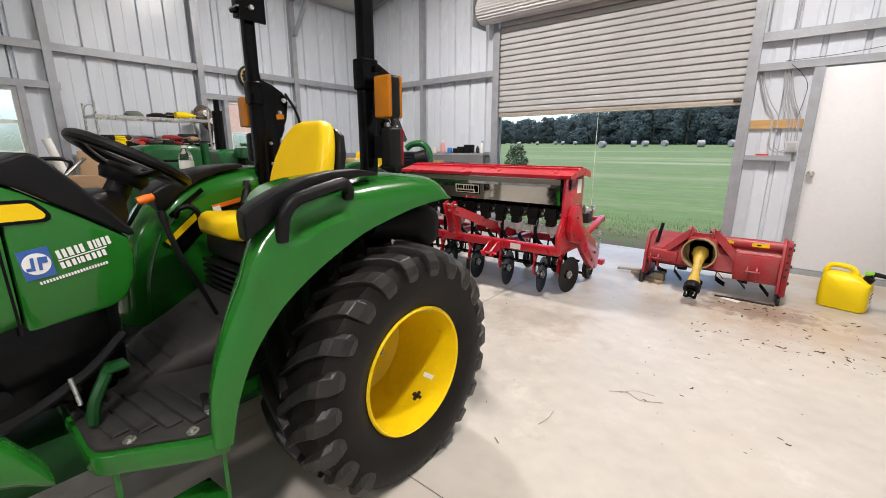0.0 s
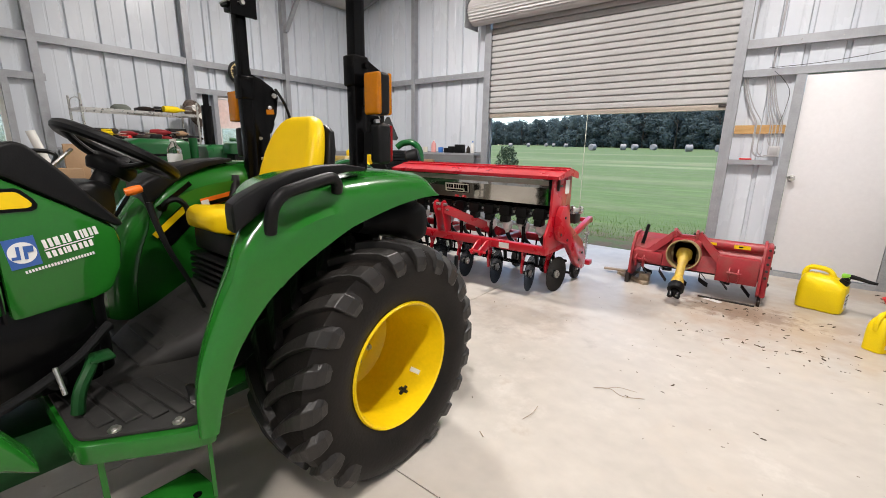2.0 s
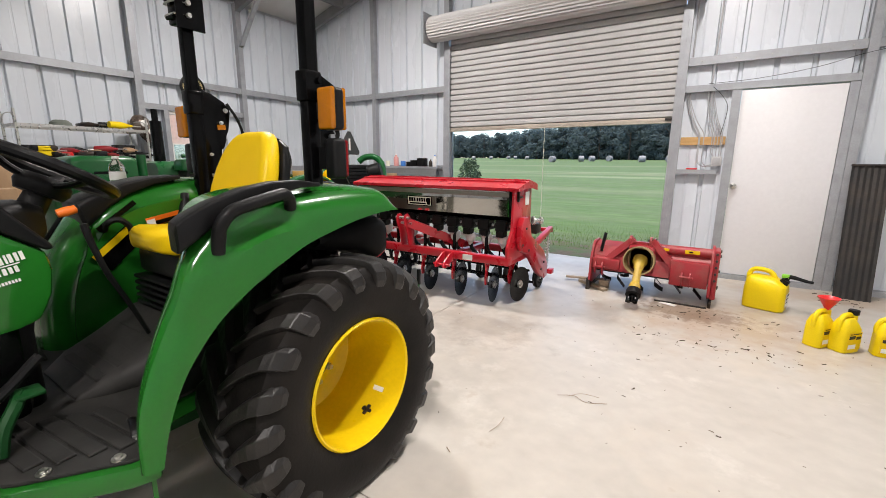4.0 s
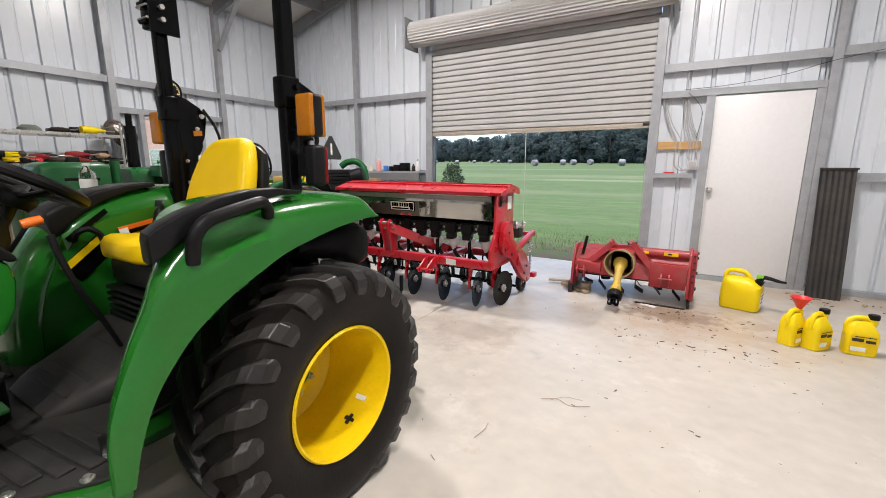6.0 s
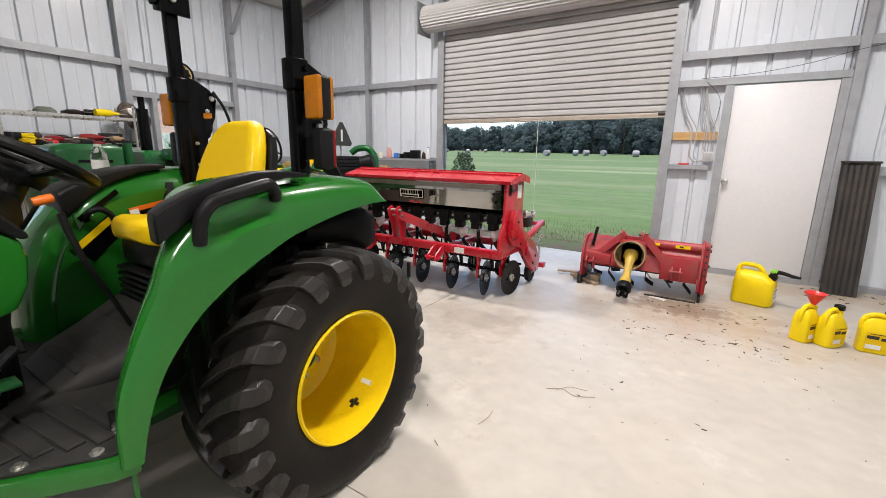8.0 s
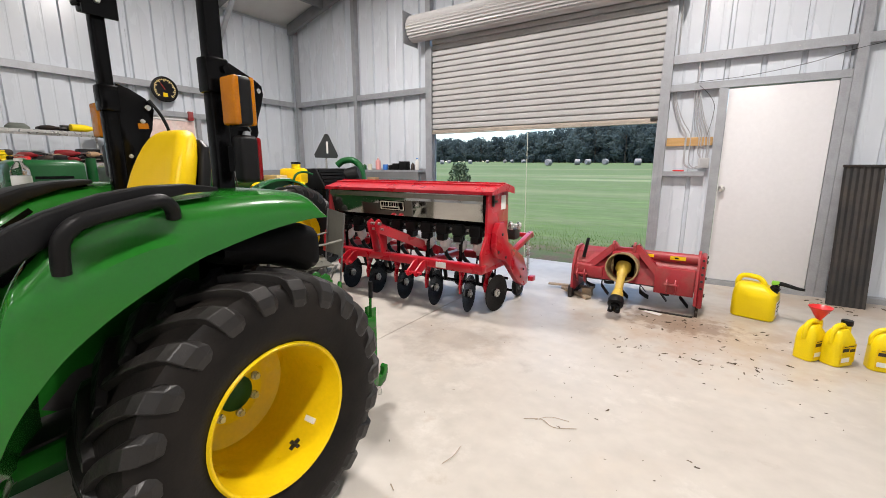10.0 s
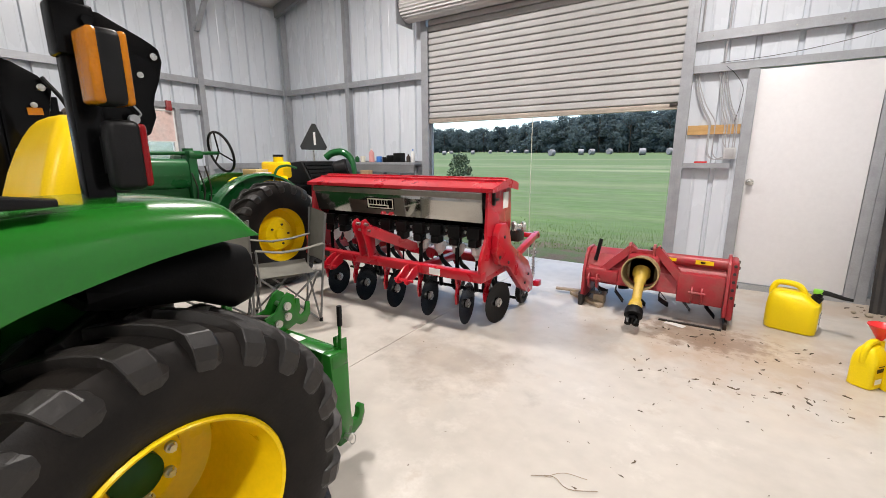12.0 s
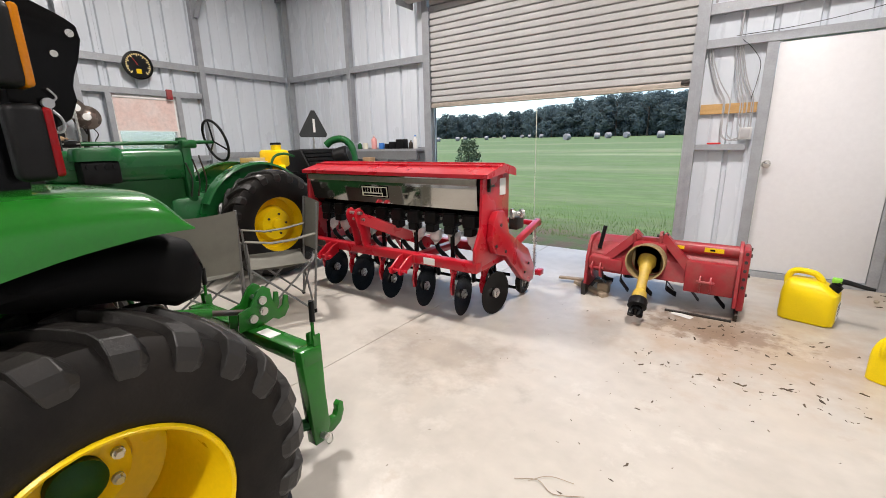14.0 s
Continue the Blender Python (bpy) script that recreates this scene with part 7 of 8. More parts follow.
for k in range(3):
    part("lever", tube(B(), [(OX + 0.2, 2.68 + 0.06 * k, 0.85), (OX + 0.22, 2.70 + 0.06 * k, 1.0), (OX + 0.23, 2.66 + 0.06 * k, 1.15 + 0.03 * k)], 0.007, 6), DARK_STEEL, old)
bm = B()
for s in (1, -1):
    lathe(bm, [(0.13, -0.05), (0.22, -0.055), (0.25, 0.0), (0.22, 0.055), (0.13, 0.05)], (OX + s * 0.42, 1.2, 0.25), (1, 0, 0), 28, closed=True)
fw = part("front_wheel", bm, RUBBER, old)
bm = B()
cyl(bm, (OX - 0.45, 1.2, 0.25), (OX + 0.45, 1.2, 0.25), 0.04, n=12)
box(bm, OX - 0.12, OX + 0.12, 1.05, 1.35, 0.25, 0.55, 0.03)
part("front_axle", bm, GREEN_OLD, old)
bm = B()
cyl(bm, (OX - 0.05, 1.88, 1.18), (OX - 0.05, 1.88, 1.62), 0.048, 0.045, 16)
cyl(bm, (OX - 0.05, 1.88, 1.60), (OX - 0.05, 1.88, 1.72), 0.026, n=12)
part("exhaust_pipe", bm, BLACK_PAINT, old, "black exhaust stack")
part("white_label", box(B(), OX + 0.21, OX + 0.31, 3.26, 3.40, 1.125, 1.136), WHITE, old)

bm = B()
loft(bm, [[(-3.92 + px * k, 2.03 + py * k, z) for px, py in rounded(0.20, 0.30, 0.05, 4)] for z, k in ((1.19, 1.0), (1.255, 1.0), (1.28, 0.92), (1.288, 0.7))])
cap_ = part("cap", bm, GREEN_OLD, old, "green cover with dark vents under it")
bm = B()
box(bm, -4.0, -3.84, 1.91, 2.15, 1.02, 1.19, 0.02)
for k in range(4):
    cyl(bm, (-3.84, 1.95 + 0.055 * k, 1.15), (-3.825, 1.95 + 0.055 * k, 1.15), 0.018, n=10)
part("vent_box", bm, BLACK, cap_)

# a yellow and white carton on the old tractor's seat
box_ = single("oil_carton", box(B(), OX - 0.10, OX + 0.14, 3.34, 3.48, 1.088, 1.165, 0.004), surface("tan_card", (0.58, 0.44, 0.20), 0.7, amount=0.3, scale=7, bump=0.05), "flat tan carton lying on the old tractor seat", "carton")
tub = single("grease_tub", lathe(B(), [(0.05, 0.0), (0.053, 0.004), (0.053, 0.05), (0.0, 0.052)], (OX + 0.05, 3.68, 1.24), (0, 0, 1), 20), YELLOW_PLASTIC, "small yellow tub with black lid on the seat back", "tub")
part("lid", lathe(B(), [(0.056, 0.052), (0.056, 0.072), (0.05, 0.076), (0.0, 0.076)], (OX + 0.05, 3.68, 1.24), (0, 0, 1), 20), BLACK, tub, "black lid")

# ---------------------------------------------------------------- parked mower behind the drill
mw = thing("parked_mower", (-4.35, 4.45, 0.0), "black parked machine with slatted cover and green pipe", "machine")
bm = B()
box(bm, -4.72, -4.05, 4.05, 4.85, 0.12, 0.98, 0.04)
part("body", bm, BLACK_PAINT, mw)
sl = bpy.data.meshes.new("slat")
b_ = B()
box(b_, 0, 0.015, -0.34, 0.34, 0, 0.035)
b_.to_mesh(sl)
b_.free()
sl.materials.append(BLACK)
for k in range(6):
    piece("slat", sl, mw, pose(-4.05 - 0.03 * k, 4.42, 0.965 + 0.045 * k, 0, -20, 0))
part("cover", prism(B(), [(-4.05, 0.97), (-4.24, 1.24), (-4.60, 1.22), (-4.72, 0.97)], "y", 4.06, 4.80, 0.02), BLACK, mw, "black cover")
for x in (-4.68, -4.10):
    for y in (4.12, 4.78):
        bm = B()
        lathe(bm, [(0.05, -0.04), (0.11, -0.045), (0.12, 0.0), (0.11, 0.045), (0.05, 0.04)], (x, y, 0.12), (1, 0, 0), 20, closed=True)
        part("wheel", bm, RUBBER, mw)
bm = B()
lathe(bm, [(0.0, 0.0), (0.10, 0.0), (0.115, 0.02), (0.115, 0.16), (0.10, 0.18), (0.0, 0.18)], (-4.0, 4.38, 1.12), (0.8, 0.5, 0.25), 20)
part("air_filter", bm, BLACK, mw, "round black canister")
bm = B()
tube(bm, [(-4.35, 4.55, 1.28), (-4.28, 4.60, 1.34), (-4.15, 4.66, 1.35), (-4.05, 4.70, 1.26), (-4.02, 4.71, 1.08), (-4.02, 4.71, 0.9)], 0.045, 12)
part("pipe", bm, GREEN_OLD, mw, "green arched pipe")
bm = B()
cyl(bm, (-4.42, 4.42, 1.2), (-4.42, 4.42, 1.62), 0.012, n=8)
part("sign_post", bm, ZINC, mw)
SIGN = surface("sign_back", (0.03, 0.03, 0.032), 0.5, amount=0.3, scale=8, bump=0.02)
bm = B()
prism(bm, [(4.40, 1.70), (4.45, 1.70), (4.62, 1.42), (4.60, 1.38), (4.22, 1.38), (4.20, 1.42)], "x", -4.405, -4.395)
part("warning_triangle", bm, SIGN, mw, "dark back of a triangular sign", False)
part("sign_bar", box(B(), -4.393, -4.388, 4.405, 4.435, 1.44, 1.60), WHITE, mw, smooth=False)

# ---------------------------------------------------------------- camp chairs
POLE = surface("chair_tube", (0.22, 0.22, 0.215), 0.4, 0.6, amount=0.3, scale=20, bump=0.02)


def camp_chair(m, label):
    """Folding chair: crossed tubes, slung canvas seat and back; faces +y before m is applied."""
    c = thing("camp_chair", (0, 0, 0), label, "camp chair", "camp chairs")
    w, d = 0.25, 0.21
    feet = [(-w, -d), (w, -d), (w, d), (-w, d)]
    for a, b in ((0, 1), (1, 2), (2, 3), (3, 0)):
        (x0, y0), (x1, y1) = feet[a], feet[b]
        for p, q in (((x0, y0, 0.01), (x1, y1, 0.41)), ((x1, y1, 0.01), (x0, y0, 0.41))):
            part("cross_tube", cyl(B(), p, q, 0.008, n=8), POLE, c)
    for x in (-w, w):
        part("back_pole", cyl(B(), (x, -d, 0.01), (x * 1.05, -d - 0.08, 0.86), 0.009, n=8), POLE, c)
        part("arm_pole", cyl(B(), (x, d, 0.35), (x * 1.04, d + 0.01, 0.62), 0.008, n=8), POLE, c)
        bm = B()
        loft(bm, [[(x + px, y, z + pz) for px, pz in rounded(0.06, 0.008, 0.003, 2)] for y, z in ((-d - 0.06, 0.63), (-d + 0.1, 0.60), (0.05, 0.59), (d + 0.01, 0.62))])
        part("arm_strap", bm, CANVAS, c)
        for y in (-d, d):
            part("foot_cap", cyl(B(), (x, y, 0), (x, y, 0.03), 0.014, n=10), BLACK, c)
    def cloth(name, f, nu=12, nv=10, t=0.004):
        bm = B()
        top = [[bm.verts.new(f(i / nu, j / nv)) for j in range(nv + 1)] for i in range(nu + 1)]
        bot = [[bm.verts.new(Vector(f(i / nu, j / nv)) - V(0, 0.3 * t, t)) for j in range(nv + 1)] for i in range(nu + 1)]
        for i in range(nu):
            for j in range(nv):
                bm.faces.new((top[i][j], top[i + 1][j], top[i + 1][j + 1], top[i][j + 1]))
                bm.faces.new((bot[i][j], bot[i][j + 1], bot[i + 1][j + 1], bot[i + 1][j]))
        return part(name, bm, CANVAS, c, "sagging khaki-grey canvas")
    cloth("seat", lambda a, b: V((a - 0.5) * 0.5, (b - 0.5) * 0.42, 0.41 - 0.07 * math.sin(a * math.pi) * (0.4 + 0.6 * math.sin(b * math.pi))))
    cloth("backrest", lambda a, b: V((a - 0.5) * 0.52, -d - 0.04 - 0.05 * b - 0.05 * math.sin(a * math.pi), 0.44 + 0.42 * b - 0.02 * math.sin(a * math.pi) * b))
    c.matrix_world = m
    return c


camp_chair(pose(-2.90, 2.76, 0, 0, 0, 153), "khaki-grey canvas camp chair on crossed tubes")
camp_chair(pose(-3.08, 2.26, 0, 0, 0, 64), "khaki-grey canvas camp chair beside another one")

# ---------------------------------------------------------------- wire rack with tools on the west wall
rack = thing("wire_rack", (-6.15, 1.92, 0.0), "chrome wire shelving rack loaded with tools", "shelving rack")
for x in (-6.40, -5.92):
    for y in (1.33, 2.50):
        part("rack_post", cyl(B(), (x, y, 0), (x, y, 1.78), 0.0125, n=10), ZINC, rack)
wire_me = bpy.data.meshes.new("wire")
b_ = B()
box(b_, -0.24, 0.24, -0.0025, 0.0025, -0.0025, 0.0025)
b_.to_mesh(wire_me)
b_.free()
wire_me.materials.append(ZINC)
for z in (0.25, 0.75, 1.30, 1.64):
    bm = B()
    for x in (-6.40, -5.92):
        box(bm, x - 0.004, x + 0.004, 1.33, 2.50, z - 0.03, z)
    for y in (1.33, 2.50):
        box(bm, -6.40, -5.92, y - 0.004, y + 0.004, z - 0.03, z)
    shelf_ = part("wire_shelf", bm, ZINC, rack, "chrome wire shelf", False)
    for k in range(23):
        piece("wire", wire_me, shelf_, pose(-6.16, 1.36 + k * 0.05, z - 0.0015))
for y in (1.33, 2.50):
    bm = B()
    tube(bm, [(-6.40, y, 1.66), (-6.30, y, 1.74), (-6.02, y, 1.74), (-5.92, y, 1.66)], 0.005, 6)
    part("end_rail", bm, ZINC, rack)


def power_tool(x, y, z, a, body, label, size=1.0):
    """A cordless tool lying on its side: barrel, grip and battery."""
    t = thing("power_tool", (x, y, z), label, "power tool", "tools on the rack")
    m = pose(x, y, z, 0, 0, a)
    def put(name, bm, mt):
        for v in bm.verts:
            v.co = m @ (v.co * size)
        part(name, bm, mt, t)
    b1 = B()
    lathe(b1, [(0.0, -0.09), (0.03, -0.085), (0.034, 0.0), (0.028, 0.05), (0.016, 0.08), (0.01, 0.12), (0.0, 0.12)], (0, 0, 0.036), (1, 0, 0), 14)
    put("barrel", b1, body)
    b2 = B()
    box(b2, -0.06, -0.015, 0.02, 0.14, 0.01, 0.05, 0.012)
    put("grip", b2, BLACK)
    b3 = B()
    box(b3, -0.085, 0.01, 0.13, 0.18, 0.0, 0.065, 0.01)
    put("battery", b3, BLACK)
    b4 = B()
    cyl(b4, (0.12, 0, 0.036), (0.2, 0, 0.036), 0.006, n=8)
    put("bit", b4, ZINC)


power_tool(-6.02, 2.25, 1.641, 100, YELLOW_PLASTIC, "yellow and black reciprocating saw on the rack", 1.25)
power_tool(-6.08, 1.98, 1.641, 40, DARK_STEEL, "grey cordless sander lying on the rack", 0.9)
power_tool(-6.05, 1.60, 1.301, 20, RED_PLASTIC, "red cordless drill lying on the rack")
power_tool(-6.06, 2.02, 1.301, 75, RED_PLASTIC, "red impact driver lying on the rack")
power_tool(-6.02, 2.30, 1.301, 140, BLACK, "black grinder lying on the rack")
bm = B()
rnd = random.Random(5)
pts = []
for k in range(60):
    a = k * 0.7
    pts.append((-5.98 + 0.09 * math.cos(a) + rnd.uniform(-0.01, 0.01), 1.52 + 0.10 * math.sin(a), 1.318 + 0.0016 * k + rnd.uniform(-0.004, 0.004)))
tube(bm, pts, 0.008, 6, 3)
single("extension_cord", bm, YELLOW_PLASTIC, "coiled yellow extension cord on the rack", "extension cord")
GREY_CLOTH = surface("olive_cap", (0.17, 0.19, 0.16), 0.8, amount=0.4, scale=15, bump=0.1)
bm = B()
lathe(bm, [(0.10, 0.0), (0.095, 0.03), (0.06, 0.06), (0.0, 0.065)], (-6.05, 1.72, 1.641), (0, 0, 1), 18)
box(bm, -6.10, -6.0, 1.58, 1.70, 1.642, 1.65, 0.003)
single("cap", bm, GREY_CLOTH, "olive cloth cap on the rack", "cap")
for k, (x, y, z, w, d, h) in enumerate(((-6.22, 1.50, 1.301, 0.16, 0.22, 0.13), (-6.25, 1.95, 1.301, 0.2, 0.3, 0.10), (-6.2, 2.33, 1.301, 0.15, 0.2, 0.16), (-6.2, 1.6, 0.751, 0.3, 0.4, 0.25), (-6.2, 2.2, 0.751, 0.3, 0.4, 0.2), (-6.2, 2.0, 1.641, 0.14, 0.18, 0.05))):
    bm = B()
    box(bm, x - w / 2, x + w / 2, y - d / 2, y + d / 2, z, z + h, 0.008)
    tb_ = single("tool_case", bm, (BLACK, GREY_CLOTH, BLACK, BLACK, GREY_CLOTH, BLACK)[k], "dark tool case on the rack", "tool case", "cases on the rack")
    part("case_handle", tube(B(), [(x + w / 2, y - 0.05, z + h * 0.6), (x + w / 2 + 0.02, y - 0.04, z + h * 0.6), (x + w / 2 + 0.02, y + 0.04, z + h * 0.6), (x + w / 2, y + 0.05, z + h * 0.6)], 0.006, 6), BLACK, tb_)

DOME = surface("tarnished_dome", (0.15, 0.115, 0.095), 0.28, 0.5, spots=(0.25, 0.21, 0.18), amount=0.5, scale=9, bump=0.02)
# pair of round lamp heads on a stand beside the window
lamp_pair = thing("lamp_stand", (-6.34, 2.69, 1.30), "two tarnished round lamp heads on a short stand", "work lamp")
for cy, cz, r, ax in ((2.705, 1.645, 0.135, V(1, -0.25, 0.05)), (2.60, 1.735, 0.125, V(1, 0.1, 0.15))):
    head = part("lamp_head", lathe(B(), [(0.0, 0.075), (r * 0.35, 0.068), (r * 0.72, 0.045), (r * 0.95, 0.012), (r, 0.0), (r * 0.93, -0.03), (r * 0.5, -0.075), (0.0, -0.085)], (-6.30, cy, cz), ax, 32), DOME, lamp_pair, "tarnished round lamp head")
    part("pale_hub", lathe(B(), [(0.042, 0.066), (0.040, 0.078), (0.0, 0.082)], (-6.30, cy, cz), ax, 20), WHITE, head)
part("stand", tube(B(), [(-6.34, 2.70, 1.62), (-6.37, 2.71, 1.48), (-6.40, 2.70, 1.36), (-6.50, 2.69, 1.22)], 0.012, 8), DARK_STEEL, lamp_pair)
part("arm", tube(B(), [(-6.34, 2.62, 1.70), (-6.38, 2.66, 1.58), (-6.38, 2.70, 1.46)], 0.010, 8), DARK_STEEL, lamp_pair)
part("cord", tube(B(), [(-6.33, 2.73, 1.56), (-6.30, 2.78, 1.46), (-6.30, 2.74, 1.38), (-6.36, 2.77, 1.33), (-6.42, 2.80, 1.28)], 0.006, 6), BLACK, lamp_pair)

# dial thermometer on the girt
dial = thing("wall_dial", (-6.52, 3.41, 2.15), "round black gauge-style dial with yellow markings", "wall dial")
DC = V(-6.525, 3.41, 2.325)
bm = B()
lathe(bm, [(0.0, 0.0), (0.17, 0.0), (0.172, 0.03), (0.155, 0.034), (0.152, 0.024), (0.0, 0.024)], DC, (1, 0, 0), 44)
part("case", bm, BLACK, dial, "black round case")
b_ = B()
for k in range(25):
    a = radians(-45 + 270 * k / 24)
    d = V(0, -math.cos(a), math.sin(a))
    e = V(0, math.sin(a), math.cos(a))
    c = DC + V(0.028, 0, 0)
    ln = 0.035 if k % 3 == 0 else 0.018
    q = [c + d * 0.14 - e * 0.009, c + d * (0.14 - ln) - e * 0.006, c + d * (0.14 - ln) + e * 0.006, c + d * 0.14 + e * 0.009]
    b_.faces.new([b_.verts.new(p) for p in q])
part("tick_marks", b_, surface("dial_mark", (0.80, 0.62, 0.28), 0.5, amount=0.1, bump=0.0), dial, "pale yellow tick marks")
part("badge", box(B(), DC.x + 0.024, DC.x + 0.027, DC.y - 0.03, DC.y + 0.03, DC.z - 0.10, DC.z - 0.045, 0.004), YELLOW, dial)
part("needle", cyl(B(), DC + V(0.027, 0, 0), DC + V(0.027, -0.05, 0.08), 0.004, 0.002, 6), RED_PLASTIC, dial)
bm = B()
box(bm, WX0 - 0.02, WX0 + 0.03, 3.70, 3.77, 1.93, 2.06, 0.006)
single("alarm_bell", bm, RED_WORN, "small red device above the window", "wall device")

# ---------------------------------------------------------------- shelf on the north wall
bm = B()
box(bm, -5.24, -3.62, WY1 - 0.20, WY1 - 0.016, 1.185, 1.215, 0.003)
shelf = single("wall_shelf", bm, STEEL, "grey steel shelf ledge on the north wall", "shelf", "", False)
part("apron", box(B(), -5.24, -3.62, WY1 - 0.198, WY1 - 0.19, 1.07, 1.185), surface("shelf_apron", (0.2, 0.205, 0.21), 0.6, amount=0.4, scale=4, bump=0.05), shelf, "dark grey apron", False)


def bottle(x, z, h, r, mt, cap, label, y=WY1 - 0.11):
    b_ = B()
    lathe(b_, [(r * 0.9, 0.0), (r, 0.006), (r, h * 0.62), (r * 0.85, h * 0.74), (r * 0.36, h * 0.84), (r * 0.36, h * 0.9)], (x, y, z), (0, 0, 1), 16)
    o = single("bottle", b_, mt, label, "bottle", "bottles on the shelf")
    part("cap", cyl(B(), (x, y, z + h * 0.9), (x, y, z + h), r * 0.42, r * 0.4, 12), cap, o)


def can(x, z, h, r, mt, label, y=WY1 - 0.11):
    b_ = B()
    lathe(b_, [(r * 0.94, 0.0), (r, 0.004), (r, h - 0.006), (r * 0.92, h), (r * 0.88, h - 0.003), (0.0, h - 0.003)], (x, y, z), (0, 0, 1), 18)
    single("can", b_, mt, label, "can", "cans on the shelf")


Z_ = 1.2155
bottle(-4.78, Z_, 0.10, 0.035, GREEN_OLD, WHITE, "small green bottle on the shelf")
single("mug", lathe(B(), [(0.035, 0), (0.04, 0.09), (0.036, 0.09), (0.032, 0.006), (0.0, 0.006)], (-4.66, WY1 - 0.11, Z_), (0, 0, 1), 16), CREAM, "cream mug on the shelf", "mug")
bottle(-4.48, Z_, 0.20, 0.042, PINK, WHITE, "pink spray bottle on the shelf")
can(-4.33, Z_, 0.085, 0.042, BLUE_PLASTIC, "blue can on the shelf")
can(-4.22, Z_, 0.075, 0.038, BLACK, "short black can on the shelf")
single("battery_pack", box(B(), -4.14, -4.02, WY1 - 0.17, WY1 - 0.07, Z_, Z_ + 0.10, 0.008), BLACK, "black battery pack on the shelf", "battery", "packs on the shelf")
single("battery_pack", box(B(), -4.01, -3.87, WY1 - 0.17, WY1 - 0.06, Z_, Z_ + 0.13, 0.008), BLACK, "taller black battery pack on the shelf", "battery", "packs on the shelf")
bottle(-3.78, Z_, 0.11, 0.03, DARK_STEEL, BLACK, "dark bottle on the shelf")
bottle(-3.70, Z_, 0.18, 0.028, WHITE, BLUE_PLASTIC, "white spray can on the shelf")
single("brick_block", box(B(), -4.55, -4.38, WY1 - 0.30, WY1 - 0.21, 0.98, 1.10, 0.004), BROWN, "terracotta block hung on the shelf front", "block")
single("conduit", tube(B(), [(-4.985, WY1 - 0.03, 2.33), (-4.985, WY1 - 0.035, 1.7), (-4.98, WY1 - 0.04, 1.36), (-4.96, WY1 - 0.06, 1.29)], 0.011, 8), STEEL, "grey conduit down the post", "conduit")
single("outlet_box", box(B(), -5.00, -4.92, WY1 - 0.08, WY1 - 0.014, 1.22, 1.31, 0.005), STEEL, "grey outlet box on the shelf", "outlet")

# ---------------------------------------------------------------- wiring beside the walk door
b_ = B()
box(b_, -0.36, 0.075, WY1 + 0.045, WY1 + 0.083, 1.490, 1.578, 0.002)
board = single("wiring_board", b_, WOOD, "yellow pine board screwed across the wall", "board", "", False)
jb = single("junction_box", box(B(), -0.035, 0.065, WY1 - 0.004, WY1 + 0.05, 1.255, 1.36, 0.006), surface("box_grey", (0.52, 0.52, 0.52), 0.5, amount=0.2, bump=0.02), "grey junction box under the cables", "junction box")
part("cover_plate", box(B(), -0.02, 0.05, WY1 - 0.009, WY1 - 0.004, 1.27, 1.345, 0.003), CABLE, jb)
rc = random.Random(2)
for k in range(8):
    x0 = (-0.345, -0.33, -0.315, -0.15, -0.135, -0.12, -0.105, -0.09)[k]
    x1 = (-0.18, -0.17, -0.13, -0.05, -0.03, 0.0, 0.03, 0.045)[k]
    y = WY1 + 0.04 + rc.uniform(-0.008, 0.004)
    pts = [(x0, y, 2.06), (x0 + 0.02, y, 1.95), ((x0 + x1) / 2, y - 0.015, 1.76), (x1 - 0.01, y - 0.01, 1.62), (x1, y - 0.012, 1.53), (x1 + 0.0, y - 0.02, 1.42)]
    if k < 3:
        pts += [(x1 + 0.01, y - 0.03, 1.30), (x1 + 0.07, y - 0.03, 1.25), (x1 + 0.14, y - 0.03, 1.27)]
    else:
        pts += [(max(-0.02, min(0.05, x1)), y - 0.02, 1.355)]
    single("cable", tube(B(), pts, 0.0055, 6, 4), CABLE, "grey cable running down over the pine board", "cable", "cables beside the door")
single("loose_wire", tube(B(), [(-0.10, WY1 - 0.01, 2.10), (-0.02, WY1 - 0.005, 2.02), (0.05, WY1 + 0.0, 1.90), (0.045, WY1 + 0.01, 1.75), (0.02, WY1 + 0.02, 1.60)], 0.0025, 5), BLACK, "thin dark wire hanging from the header", "wire")
single("drooping_wire", tube(B(), [(-0.15, WY1 - 0.015, 2.135), (0.3, WY1 - 0.03, 2.15), (0.75, WY1 - 0.035, 2.21), (1.12, WY1 - 0.04, 2.30), (1.9, WY1 - 0.04, 2.42), (2.5, WY1 - 0.03, 2.5)], 0.0025, 5), BLACK, "thin dark wire slung along the wall", "wire")
single("red_pouch", box(B(), -0.27, -0.16, WY1 - 0.005, WY1 + 0.05, 1.2155, 1.232, 0.005), RED_PLASTIC, "small flat red box on the rail", "box")
single("roof_conduit", tube(B(), [(-0.33, WY1 + 0.03, 2.44), (-0.33, WY1 + 0.03, 2.9), (-0.345, WY1 + 0.02, 3.3), (-0.35, WY1 + 0.02, 3.9)], 0.009, 8), CABLE, "pale cable up beside the roll-up door", "cable")
single("roof_cable", tube(B(), [(-0.12, WY1 + 0.03, 2.13), (-0.11, WY1 + 0.03, 2.6), (-0.10, WY1 + 0.02, 3.3), (-0.10, WY1 + 0.02, 4.0)], 0.009, 8), CABLE, "pale cable up the wall", "cable")

